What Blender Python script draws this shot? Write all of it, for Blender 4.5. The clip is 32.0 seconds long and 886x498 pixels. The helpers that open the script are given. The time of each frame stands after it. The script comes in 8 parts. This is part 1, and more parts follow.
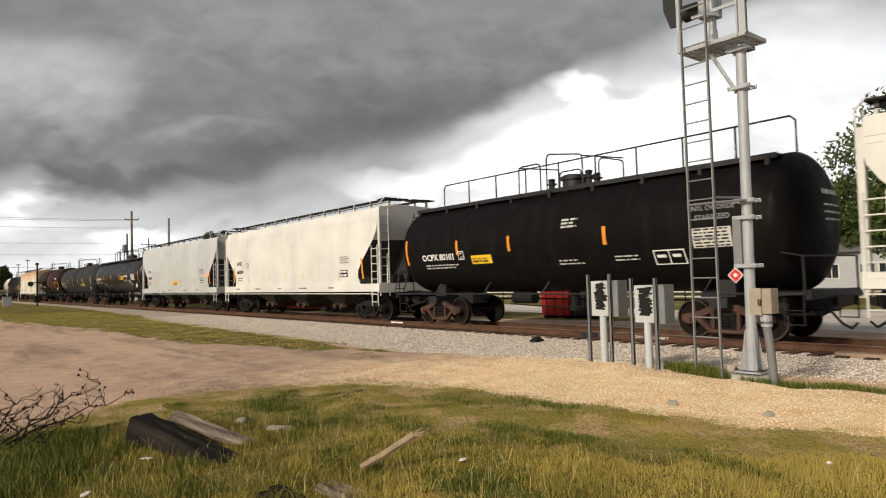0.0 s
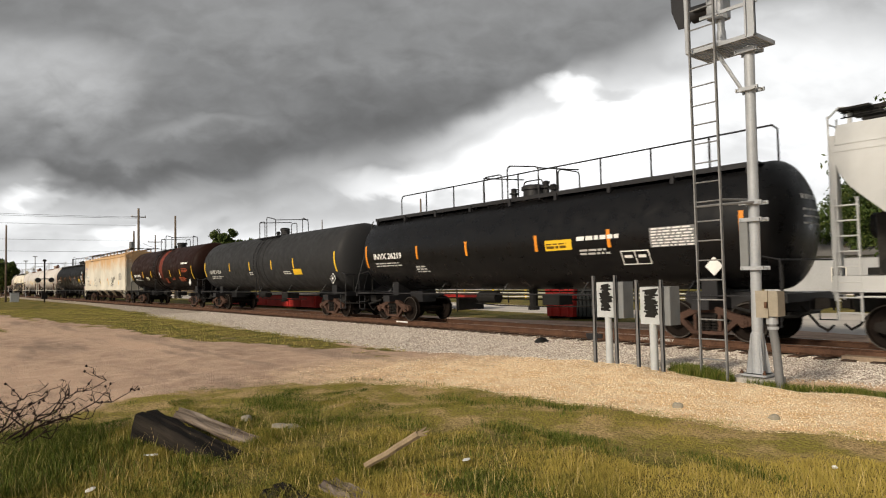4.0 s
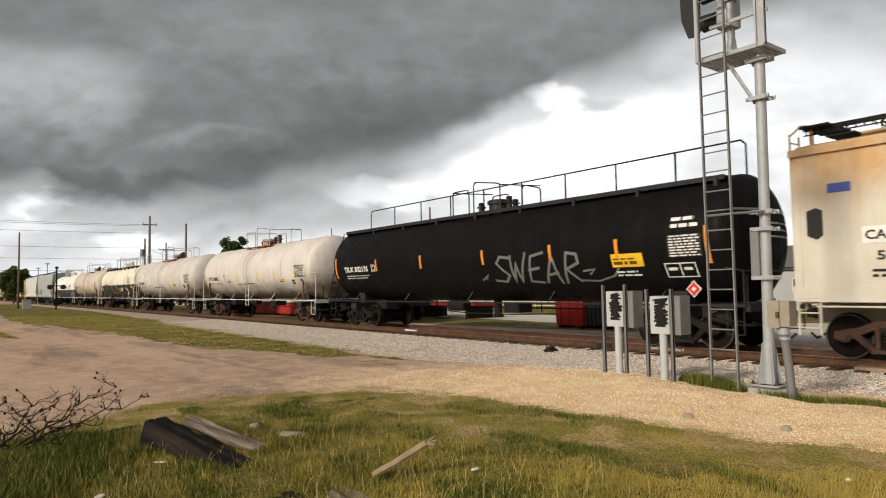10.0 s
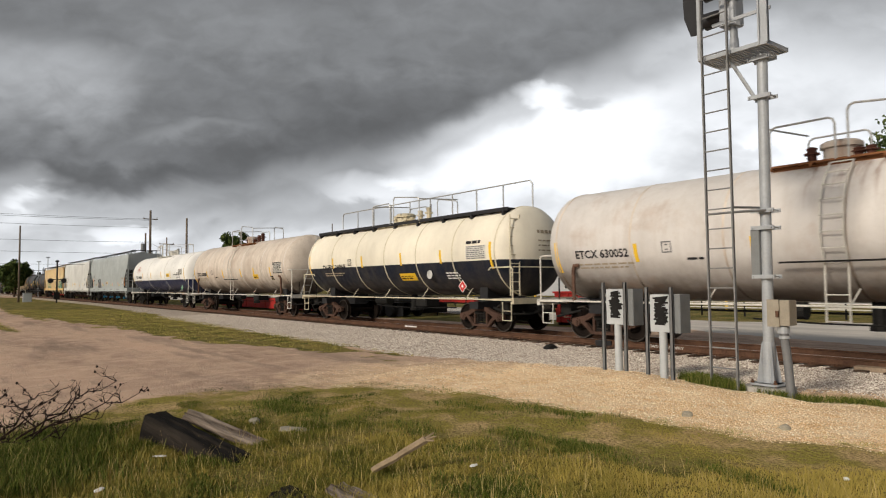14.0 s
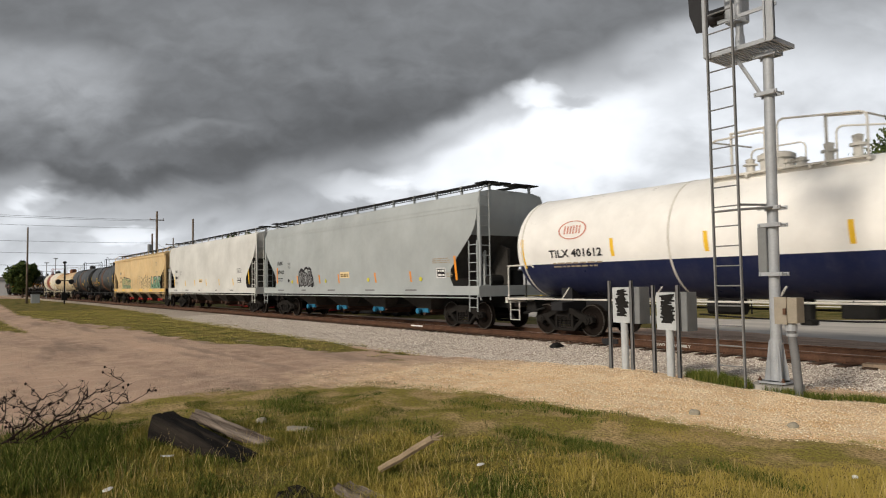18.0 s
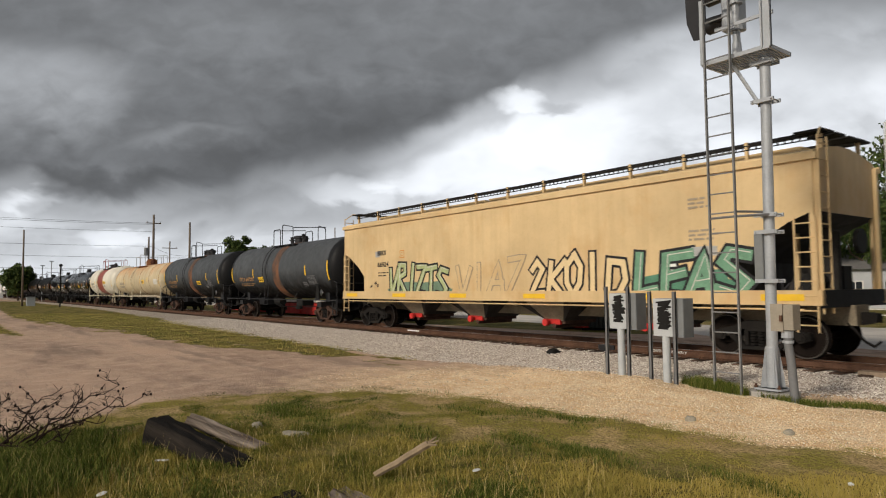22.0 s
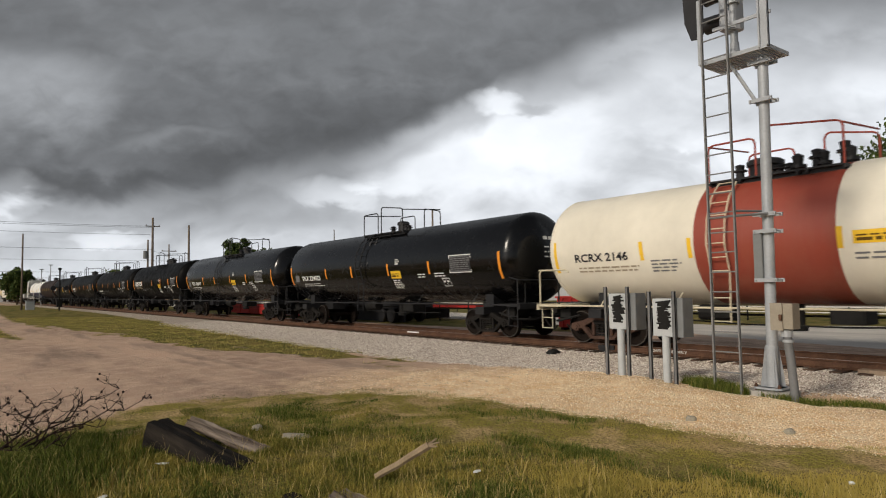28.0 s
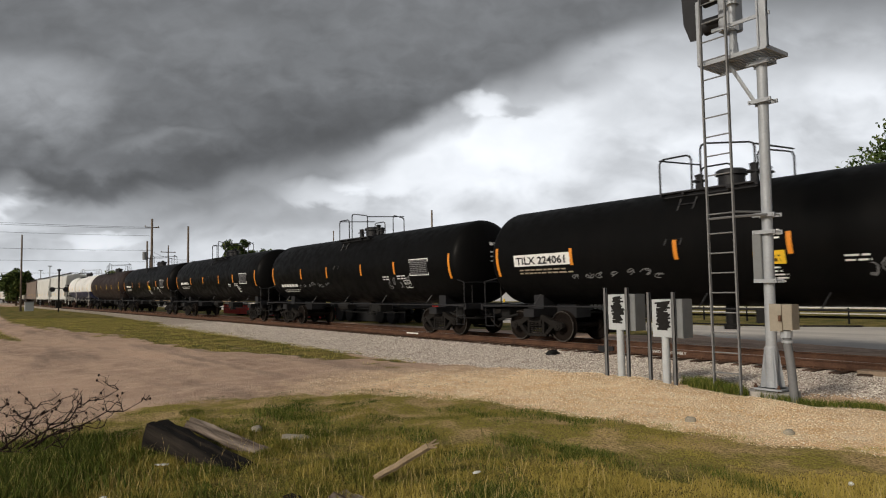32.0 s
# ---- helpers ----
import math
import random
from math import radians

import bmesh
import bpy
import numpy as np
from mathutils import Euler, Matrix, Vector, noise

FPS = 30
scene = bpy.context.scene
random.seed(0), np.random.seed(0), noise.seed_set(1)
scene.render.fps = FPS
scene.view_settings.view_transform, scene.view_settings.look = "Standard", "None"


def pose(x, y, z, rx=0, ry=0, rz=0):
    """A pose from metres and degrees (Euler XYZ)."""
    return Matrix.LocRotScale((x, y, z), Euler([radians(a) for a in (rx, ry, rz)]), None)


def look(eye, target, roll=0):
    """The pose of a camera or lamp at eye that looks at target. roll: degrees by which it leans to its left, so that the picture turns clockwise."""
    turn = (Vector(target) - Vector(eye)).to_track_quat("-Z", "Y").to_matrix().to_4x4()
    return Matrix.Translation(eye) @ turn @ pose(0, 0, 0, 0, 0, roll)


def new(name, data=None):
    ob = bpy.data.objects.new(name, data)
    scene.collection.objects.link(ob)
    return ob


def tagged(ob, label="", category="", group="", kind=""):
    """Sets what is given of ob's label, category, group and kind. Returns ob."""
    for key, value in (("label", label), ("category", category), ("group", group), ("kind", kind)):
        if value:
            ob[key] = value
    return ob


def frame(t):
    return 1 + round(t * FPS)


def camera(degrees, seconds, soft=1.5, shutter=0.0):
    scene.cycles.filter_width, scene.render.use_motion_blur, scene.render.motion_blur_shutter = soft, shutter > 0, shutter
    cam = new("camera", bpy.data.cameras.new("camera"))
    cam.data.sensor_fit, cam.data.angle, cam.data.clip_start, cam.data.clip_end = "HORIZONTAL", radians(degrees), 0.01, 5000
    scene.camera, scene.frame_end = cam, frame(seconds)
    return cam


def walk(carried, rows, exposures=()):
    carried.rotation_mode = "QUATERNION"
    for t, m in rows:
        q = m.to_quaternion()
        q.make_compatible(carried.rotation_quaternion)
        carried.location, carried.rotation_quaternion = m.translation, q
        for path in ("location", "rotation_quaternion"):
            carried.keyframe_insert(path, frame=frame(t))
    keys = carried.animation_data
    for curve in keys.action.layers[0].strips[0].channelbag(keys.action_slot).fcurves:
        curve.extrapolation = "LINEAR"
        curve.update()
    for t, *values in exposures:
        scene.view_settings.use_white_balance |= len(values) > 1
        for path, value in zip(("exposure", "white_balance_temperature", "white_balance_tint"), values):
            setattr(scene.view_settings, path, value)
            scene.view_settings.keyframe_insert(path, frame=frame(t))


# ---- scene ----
# The camera stands beside the line; x runs along the track (the way the train goes), y across it, z = 0 at the railhead.
EYE = (0.0, 0.0, 1.6)
# seconds, yaw, pitch, roll
PATH = [
    (0, 51.36, 2.55, 1.70), (0.5, 51.34, 2.68, 1.74), (1, 51.36, 2.55, 1.68), (1.5, 51.56, 2.34, 1.74),
    (2, 51.71, 2.33, 1.52), (2.5, 51.68, 2.63, 1.22), (3, 51.78, 2.50, 1.24), (3.5, 51.81, 2.48, 1.25),
    (5.5, 51.85, 2.87, 0.95), (6, 52.04, 2.81, 1.13), (6.5, 51.95, 2.98, 0.96), (7, 52.11, 3.12, 0.88),
    (7.5, 51.90, 3.01, 1.03), (8, 51.93, 3.12, 1.04), (8.5, 51.92, 3.37, 0.93), (9, 52.05, 3.70, 1.00),
    (9.5, 52.29, 3.42, 1.07), (10, 52.59, 3.29, 0.99), (10.5, 52.66, 3.46, 1.04), (11, 52.65, 3.37, 0.98),
    (11.5, 52.79, 3.05, 0.93), (12, 53.07, 2.83, 0.96), (12.5, 52.90, 2.87, 0.77), (13, 52.91, 2.89, 0.69),
    (13.5, 52.84, 2.82, 0.81), (14, 52.61, 2.99, 0.56), (14.5, 52.66, 3.13, 0.63), (16.5, 52.98, 3.28, 0.57),
    (17, 53.08, 3.07, 0.70), (17.5, 52.92, 2.85, 0.87), (18, 53.11, 2.92, 0.85), (18.5, 53.22, 2.90, 0.70),
    (19, 53.26, 3.15, 0.50), (19.5, 53.21, 3.05, 0.55), (20, 53.12, 2.88, 0.75), (20.5, 53.06, 2.97, 0.71),
    (21, 53.03, 3.22, 0.58), (21.5, 53.09, 3.17, 0.62), (22, 52.84, 3.35, 0.53), (22.5, 52.87, 3.24, 0.53),
    (23, 52.78, 3.22, 0.68), (23.5, 52.72, 3.28, 0.66), (24, 52.77, 3.30, 0.69), (24.5, 52.81, 3.36, 0.73),
    (25, 52.89, 3.33, 0.64), (25.5, 52.91, 3.34, 0.79), (27.5, 52.87, 3.35, 0.96), (28, 52.80, 3.46, 0.89),
    (28.5, 52.79, 3.57, 0.85), (29, 52.89, 3.47, 0.93), (29.5, 52.80, 3.52, 0.92), (30, 52.86, 3.49, 0.98),
    (30.5, 52.83, 3.56, 1.01), (31, 52.87, 3.54, 0.95), (31.5, 52.84, 3.56, 0.99), (32, 52.75, 3.54, 0.92),
]
cam = camera(67.6, 32.0, soft=1.1, shutter=0.12)
walk(cam, [(t, pose(*EYE, 90 + p, r, yw)) for t, yw, p, r in PATH],
     exposures=[(0, 0.27, 6800, 10), (3, 0.25, 6800, 10), (6, 0.18, 6800, 10), (9, 0.17, 6800, 10), (13, 0.04, 6600, 10), (17, -0.06, 6450, 10), (21, -0.12, 6450, 10), (25, -0.18, 6450, 10), (28, -0.2, 6450, 10), (32, -0.24, 6450, 10)])

# ---- sky and sun ----
SUN_WAY = Vector((0.37, -3.63, 1.95)).normalized()
world = bpy.data.worlds.new("sky")
scene.world = world
world.use_nodes = True
wn, wl = world.node_tree.nodes, world.node_tree.links
sky = wn.new("ShaderNodeTexSky")
sky.sky_type, sky.sun_disc = "NISHITA", False
sky.sun_elevation = math.asin(SUN_WAY.z)
sky.sun_rotation = math.atan2(SUN_WAY.x, SUN_WAY.y)
grey = wn.new("ShaderNodeHueSaturation")
grey.inputs["Saturation"].default_value = 0.25
wl.new(sky.outputs[0], grey.inputs["Color"])
wl.new(grey.outputs[0], wn["Background"].inputs[0])
wn["Background"].inputs[1].default_value = 0.07
sun = new("sun", bpy.data.lights.new("sun", "SUN"))
sun.data.energy, sun.data.angle, sun.data.color = 2.95, radians(9.0), (1.0, 0.89, 0.74)
sun.matrix_world = look(SUN_WAY * 100, (0, 0, 0))


# ---- node helpers ----
class Mat:
    """A node material in the making."""

    def __init__(self, name, rough=0.6, metal=0.0):
        self.m = bpy.data.materials.new(name)
        self.m.use_nodes = True
        self.n, self.l = self.m.node_tree.nodes, self.m.node_tree.links
        self.b = self.n["Principled BSDF"]
        self.b.inputs["Roughness"].default_value, self.b.inputs["Metallic"].default_value = rough, metal
        self.b.inputs["Specular IOR Level"].default_value = 0.12 if rough >= 0.6 else 0.3 if rough >= 0.45 else 0.5
        self.co = self.n.new("ShaderNodeTexCoord").outputs["Object"]

    def link(self, a, b):
        if hasattr(a, "is_output"):
            self.l.new(a, b)
        else:
            b.default_value = a

    def noise(self, scale, detail=4, stretch=(1, 1, 1), rough=0.6, offset=0.0, distort=0.0):
        mp = self.n.new("ShaderNodeMapping")
        mp.inputs["Scale"].default_value = stretch
        mp.inputs["Location"].default_value = (offset, offset * 1.7, offset * 0.6)
        self.l.new(self.co, mp.inputs[0])
        t = self.n.new("ShaderNodeTexNoise")
        t.inputs["Scale"].default_value, t.inputs["Detail"].default_value, t.inputs["Roughness"].default_value = scale, detail, rough
        t.inputs["Distortion"].default_value = distort
        self.l.new(mp.outputs[0], t.inputs["Vector"])
        return t.outputs[0]

    def cells(self, scale, stretch=(1, 1, 1)):
        mp = self.n.new("ShaderNodeMapping")
        mp.inputs["Scale"].default_value = stretch
        self.l.new(self.co, mp.inputs[0])
        t = self.n.new("ShaderNodeTexVoronoi")
        t.inputs["Scale"].default_value = scale
        self.l.new(mp.outputs[0], t.inputs["Vector"])
        return t.outputs["Distance"], t.outputs["Color"]

    def ramp(self, fac, *stops, smooth=False):
        r = self.n.new("ShaderNodeValToRGB")
        e = r.color_ramp.elements
        if smooth:
            r.color_ramp.interpolation = "EASE"
        while len(e) < len(stops):
            e.new(0.5)
        for el, (p, c) in zip(e, stops):
            el.position = p
            el.color = (c, c, c, 1) if isinstance(c, (int, float)) else (*c, 1)
        self.link(fac, r.inputs[0])
        return r.outputs[0]

    def mix(self, fac, a, b, how="MIX"):
        x = self.n.new("ShaderNodeMix")
        x.data_type, x.blend_type = "RGBA", how
        self.link(fac, x.inputs[0])
        for v, i in ((a, 6), (b, 7)):
            if hasattr(v, "is_output"):
                self.l.new(v, x.inputs[i])
            else:
                x.inputs[i].default_value = (*v, 1) if len(v) == 3 else v
        return x.outputs[2]

    def math(self, op, a, b=0.0, c=0.0, clamp=False):
        x = self.n.new("ShaderNodeMath")
        x.operation, x.use_clamp = op, clamp
        for v, i in ((a, 0), (b, 1), (c, 2)):
            self.link(v, x.inputs[i])
        return x.outputs[0]

    def axis(self, i):
        s = self.n.new("ShaderNodeSeparateXYZ")
        self.l.new(self.co, s.inputs[0])
        return s.outputs[i]

    def attr(self, name):
        a = self.n.new("ShaderNodeAttribute")
        a.attribute_name = name
        return a.outputs["Fac"]

    def rnd(self):
        return self.n.new("ShaderNodeObjectInfo").outputs["Random"]

    def island(self):
        return self.n.new("ShaderNodeNewGeometry").outputs["Random Per Island"]

    def bump(self, h, dist=0.01, strength=0.6):
        b = self.n.new("ShaderNodeBump")
        b.inputs["Distance"].default_value, b.inputs["Strength"].default_value = dist, strength
        self.l.new(h, b.inputs["Height"])
        self.l.new(b.outputs[0], self.b.inputs["Normal"])
        return self

    def color(self, c):
        self.link(c if hasattr(c, "is_output") else (*c, 1), self.b.inputs["Base Color"])
        return self

    def rough(self, r):
        self.link(r, self.b.inputs["Roughness"])
        return self


def plain(name, c, rough=0.6, metal=0.0, var=0.35, scale=6.0, bump=0.0, rnd=False):
    """A paint, metal or wood of one colour with mottling at two scales."""
    m = Mat(name, rough, metal)
    dark, light = [tuple(v * k for v in c) for k in (1 - var, 1 + var * 0.6)]
    f = m.math("ADD", m.math("MULTIPLY", m.noise(scale), 0.6), m.math("MULTIPLY", m.noise(scale * 9, 3), 0.4))
    if rnd:
        f = m.math("ADD", f, m.math("MULTIPLY", m.math("SUBTRACT", m.rnd(), 0.5), 0.5))
    m.color(m.ramp(f, (0.3, dark), (0.7, light)))
    if bump:
        m.bump(m.noise(scale * 12, 3), bump)
    return m.m


def belly_stain_shade(m, seed, up=0.0):
    """Oily grime and painted belly shade under a tank, reaching higher up towards its ends."""
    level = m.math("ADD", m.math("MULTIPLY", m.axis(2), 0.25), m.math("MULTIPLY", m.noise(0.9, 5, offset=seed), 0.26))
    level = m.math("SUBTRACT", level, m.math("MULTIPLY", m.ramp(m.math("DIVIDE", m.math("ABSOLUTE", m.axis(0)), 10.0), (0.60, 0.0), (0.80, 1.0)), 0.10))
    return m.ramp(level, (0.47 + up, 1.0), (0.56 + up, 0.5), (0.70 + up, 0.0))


def car_paint(name, c, rough=0.45, rust=0.0, rust_c=(0.22, 0.09, 0.03), dirt=0.3, dirt_c=(0.09, 0.07, 0.055), soot_shade=0.3,
              top_rust=0.0, seed=0.0, band=None, split=None, lower_c=None, spec=0.0, soot_shade_c=None, drip=None, heads=None, soot_shade_up=0.0):
    """Weathered paint of a rail car in the car's own space: streaks that run down, road dirt low down on the body,
    rust; on some tanks belly shade is painted in with the grime.
    """
    m = Mat(name, rough)
    if spec or max(c) < 0.1:
        m.b.inputs["Specular IOR Level"].default_value = spec or (0.65 if rough < 0.2 else 0.25 if rough < 0.35 else 0.1)
    col = m.mix(m.ramp(m.noise(0.5, 5, offset=seed), (0.3, 0.0), (0.7, 1.0)), tuple(v * 0.82 for v in c), tuple(min(1, v * 1.08) for v in c))
    if lower_c:
        col = m.mix(m.math("GREATER_THAN", split, m.axis(2)), col, lower_c)
    if band:
        x0, x1, bc = band
        inside = m.math("MULTIPLY", m.math("GREATER_THAN", m.axis(0), x0), m.math("GREATER_THAN", x1, m.axis(0)))
        col = m.mix(inside, col, bc)
    streak = m.noise(1.0, 5, stretch=(3.2, 3.2, 0.16), offset=seed + 3)
    col = m.mix(m.math("MULTIPLY", m.ramp(streak, (0.46, 0.0), (0.74, 1.0)), dirt), col, dirt_c)
    speck = m.noise(14.0, 4, offset=seed)
    col = m.mix(m.math("MULTIPLY", m.ramp(speck, (0.52, 0.0), (0.72, 1.0)), dirt * 0.45), col, dirt_c)
    # low dirt; with its own belly colour it also paints in the underside's shade
    if soot_shade:
        low = m.ramp(m.math("ADD", m.math("MULTIPLY", m.axis(2), 0.25), m.math("MULTIPLY", m.noise(0.8, 4, offset=seed), 0.35)), (0.38, 1.0), (0.68, 0.0)) if not soot_shade_c else belly_stain_shade(m, seed, soot_shade_up)
        col = m.mix(m.math("MULTIPLY", low, soot_shade), col, soot_shade_c or dirt_c)
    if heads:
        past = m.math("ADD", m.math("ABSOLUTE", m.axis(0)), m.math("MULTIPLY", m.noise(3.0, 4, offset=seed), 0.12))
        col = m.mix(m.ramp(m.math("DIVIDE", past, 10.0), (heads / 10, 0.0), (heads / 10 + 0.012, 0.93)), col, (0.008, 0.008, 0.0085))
    if drip:
        runs = m.ramp(m.noise(1.0, 4, stretch=(4.5, 1.2, 0.12), offset=seed + 21), (0.50, 0.0), (0.66, 1.0))
        near = m.ramp(m.math("ABSOLUTE", m.axis(0)), (0.5 * drip, 1.0), (1.3 * drip, 0.0))
        high = m.ramp(m.math("DIVIDE", m.axis(2), 5.0), (0.60, 0.0), (0.80, 1.0))
        col = m.mix(m.math("MULTIPLY", m.math("MULTIPLY", runs, near), m.math("MULTIPLY", high, 0.8)), col, (0.19, 0.085, 0.045))
    if rust:
        r = m.math("ADD", m.math("MULTIPLY", m.noise(0.75, 6, offset=seed + 7, distort=0.4), 0.75), m.math("MULTIPLY", m.noise(2.2, 5, stretch=(2, 2, 0.2), offset=seed + 9), 0.25))
        if top_rust:
            r = m.math("ADD", r, m.math("MULTIPLY", m.math("SUBTRACT", m.axis(2), 3.1), top_rust))
        k = m.ramp(r, (0.56 - 0.2 * rust, 0.0), (0.88 - 0.2 * rust, 1.0))
        rc = m.mix(m.noise(5.0, 4), rust_c, tuple(v * 1.9 for v in rust_c))
        col = m.mix(m.math("MULTIPLY", k, 0.72), col, rc)
    m.color(col)
    m.rough(m.ramp(m.noise(3.0, 4, offset=seed), (0.3, max(0.08, rough - 0.1)), (0.75, min(0.95, rough + 0.22))))
    m.bump(m.noise(2.2, 2, offset=seed), 0.004 if rough < 0.2 else 0.012, 0.1 if rough < 0.2 else 0.25)
    return m.m


# ---- materials of the setting ----
def ground_material():
    m = Mat("ground_mixed", 0.95)
    big, mid, fine = m.noise(0.35, 5), m.noise(2.2, 5), m.noise(28.0, 4)
    d, cc = m.cells(30.0)
    d2, cc2 = m.cells(11.0)
    grain = m.math("ADD", m.math("MULTIPLY", fine, 0.5), m.math("MULTIPLY", mid, 0.5))
    dirt = m.mix(m.ramp(m.noise(0.22, 6, stretch=(0.5, 1.6, 1)), (0.35, 0.0), (0.65, 1.0)), (0.31, 0.212, 0.157), (0.62, 0.43, 0.315))
    dirt = m.mix(m.ramp(grain, (0.42, 0.0), (0.62, 1.0)), dirt, (0.65, 0.475, 0.355))
    tracks = m.noise(0.9, 5, stretch=(0.16, 1.3, 1), rough=0.6, offset=4.0)
    dirt = m.mix(m.math("MULTIPLY", m.ramp(tracks, (0.52, 0.0), (0.64, 1.0)), 0.55), dirt, (0.24, 0.18, 0.145))
    dirt = m.mix(m.math("MULTIPLY", m.ramp(d, (0.1, 1.0), (0.32, 0.0)), 0.25), dirt, m.mix(m.ramp(cc, (0.2, 0.0), (0.8, 1.0)), (0.22, 0.16, 0.12), (0.78, 0.64, 0.5)))
    sand = m.mix(m.ramp(mid, (0.35, 0.0), (0.7, 1.0)), (0.86, 0.575, 0.30), (0.95, 0.765, 0.53))
    sand = m.mix(m.ramp(d, (0.15, 1.0), (0.4, 0.0)), sand, m.mix(m.ramp(cc, (0.2, 0.0), (0.8, 1.0)), (0.46, 0.33, 0.20), (0.88, 0.80, 0.66)))
    stone = m.mix(m.ramp(cc2, (0.15, 0.0), (0.85, 1.0)), (0.36, 0.31, 0.265), (0.84, 0.75, 0.65))
    stone = m.mix(m.ramp(d2, (0.3, 0.0), (0.62, 1.0)), stone, (0.42, 0.355, 0.295))
    grass = m.mix(m.ramp(m.noise(1.1, 5), (0.40, 0.0), (0.6, 1.0)), (0.10, 0.11, 0.018), (0.30, 0.235, 0.07))
    worn = m.mix(m.ramp(m.noise(1.7, 5, offset=9.0), (0.44, 0.0), (0.60, 1.0)), (0.29, 0.25, 0.05), (0.55, 0.39, 0.19))
    grass = m.mix(m.attr("worn"), grass, worn)
    grass = m.mix(m.ramp(fine, (0.42, 0.0), (0.7, 1.0)), grass, m.mix(m.attr("worn"), (0.10, 0.072, 0.03), (0.17, 0.12, 0.055)))
    asph = m.mix(m.ramp(m.noise(0.5, 5, stretch=(0.3, 1.5, 1)), (0.35, 0.0), (0.65, 1.0)), (0.50, 0.465, 0.425), (0.68, 0.635, 0.58))
    jag = m.math("MULTIPLY", m.math("SUBTRACT", m.math("ADD", m.math("MULTIPLY", mid, 0.55), m.math("MULTIPLY", m.noise(9.0, 4), 0.45)), 0.5), 1.5)

    def zone(name, half=0.08):
        return m.ramp(m.math("ADD", m.attr(name), jag), (0.5 - half, 0.0), (0.5 + half, 1.0))
    col = m.mix(zone("sand", 0.4), dirt, sand)
    col = m.mix(zone("ballast"), col, stone)
    col = m.mix(zone("grass"), col, grass)
    col = m.mix(zone("asphalt"), col, asph)
    m.color(col)
    h = m.math("ADD", m.math("MULTIPLY", m.math("MULTIPLY", m.math("SUBTRACT", 0.6, d2), m.attr("ballast")), 2.0), m.math("ADD", m.math("MULTIPLY", fine, 0.5), m.math("MULTIPLY", m.math("SUBTRACT", 0.5, d), 0.4)))
    m.bump(h, 0.045, 1.0)
    return m.m


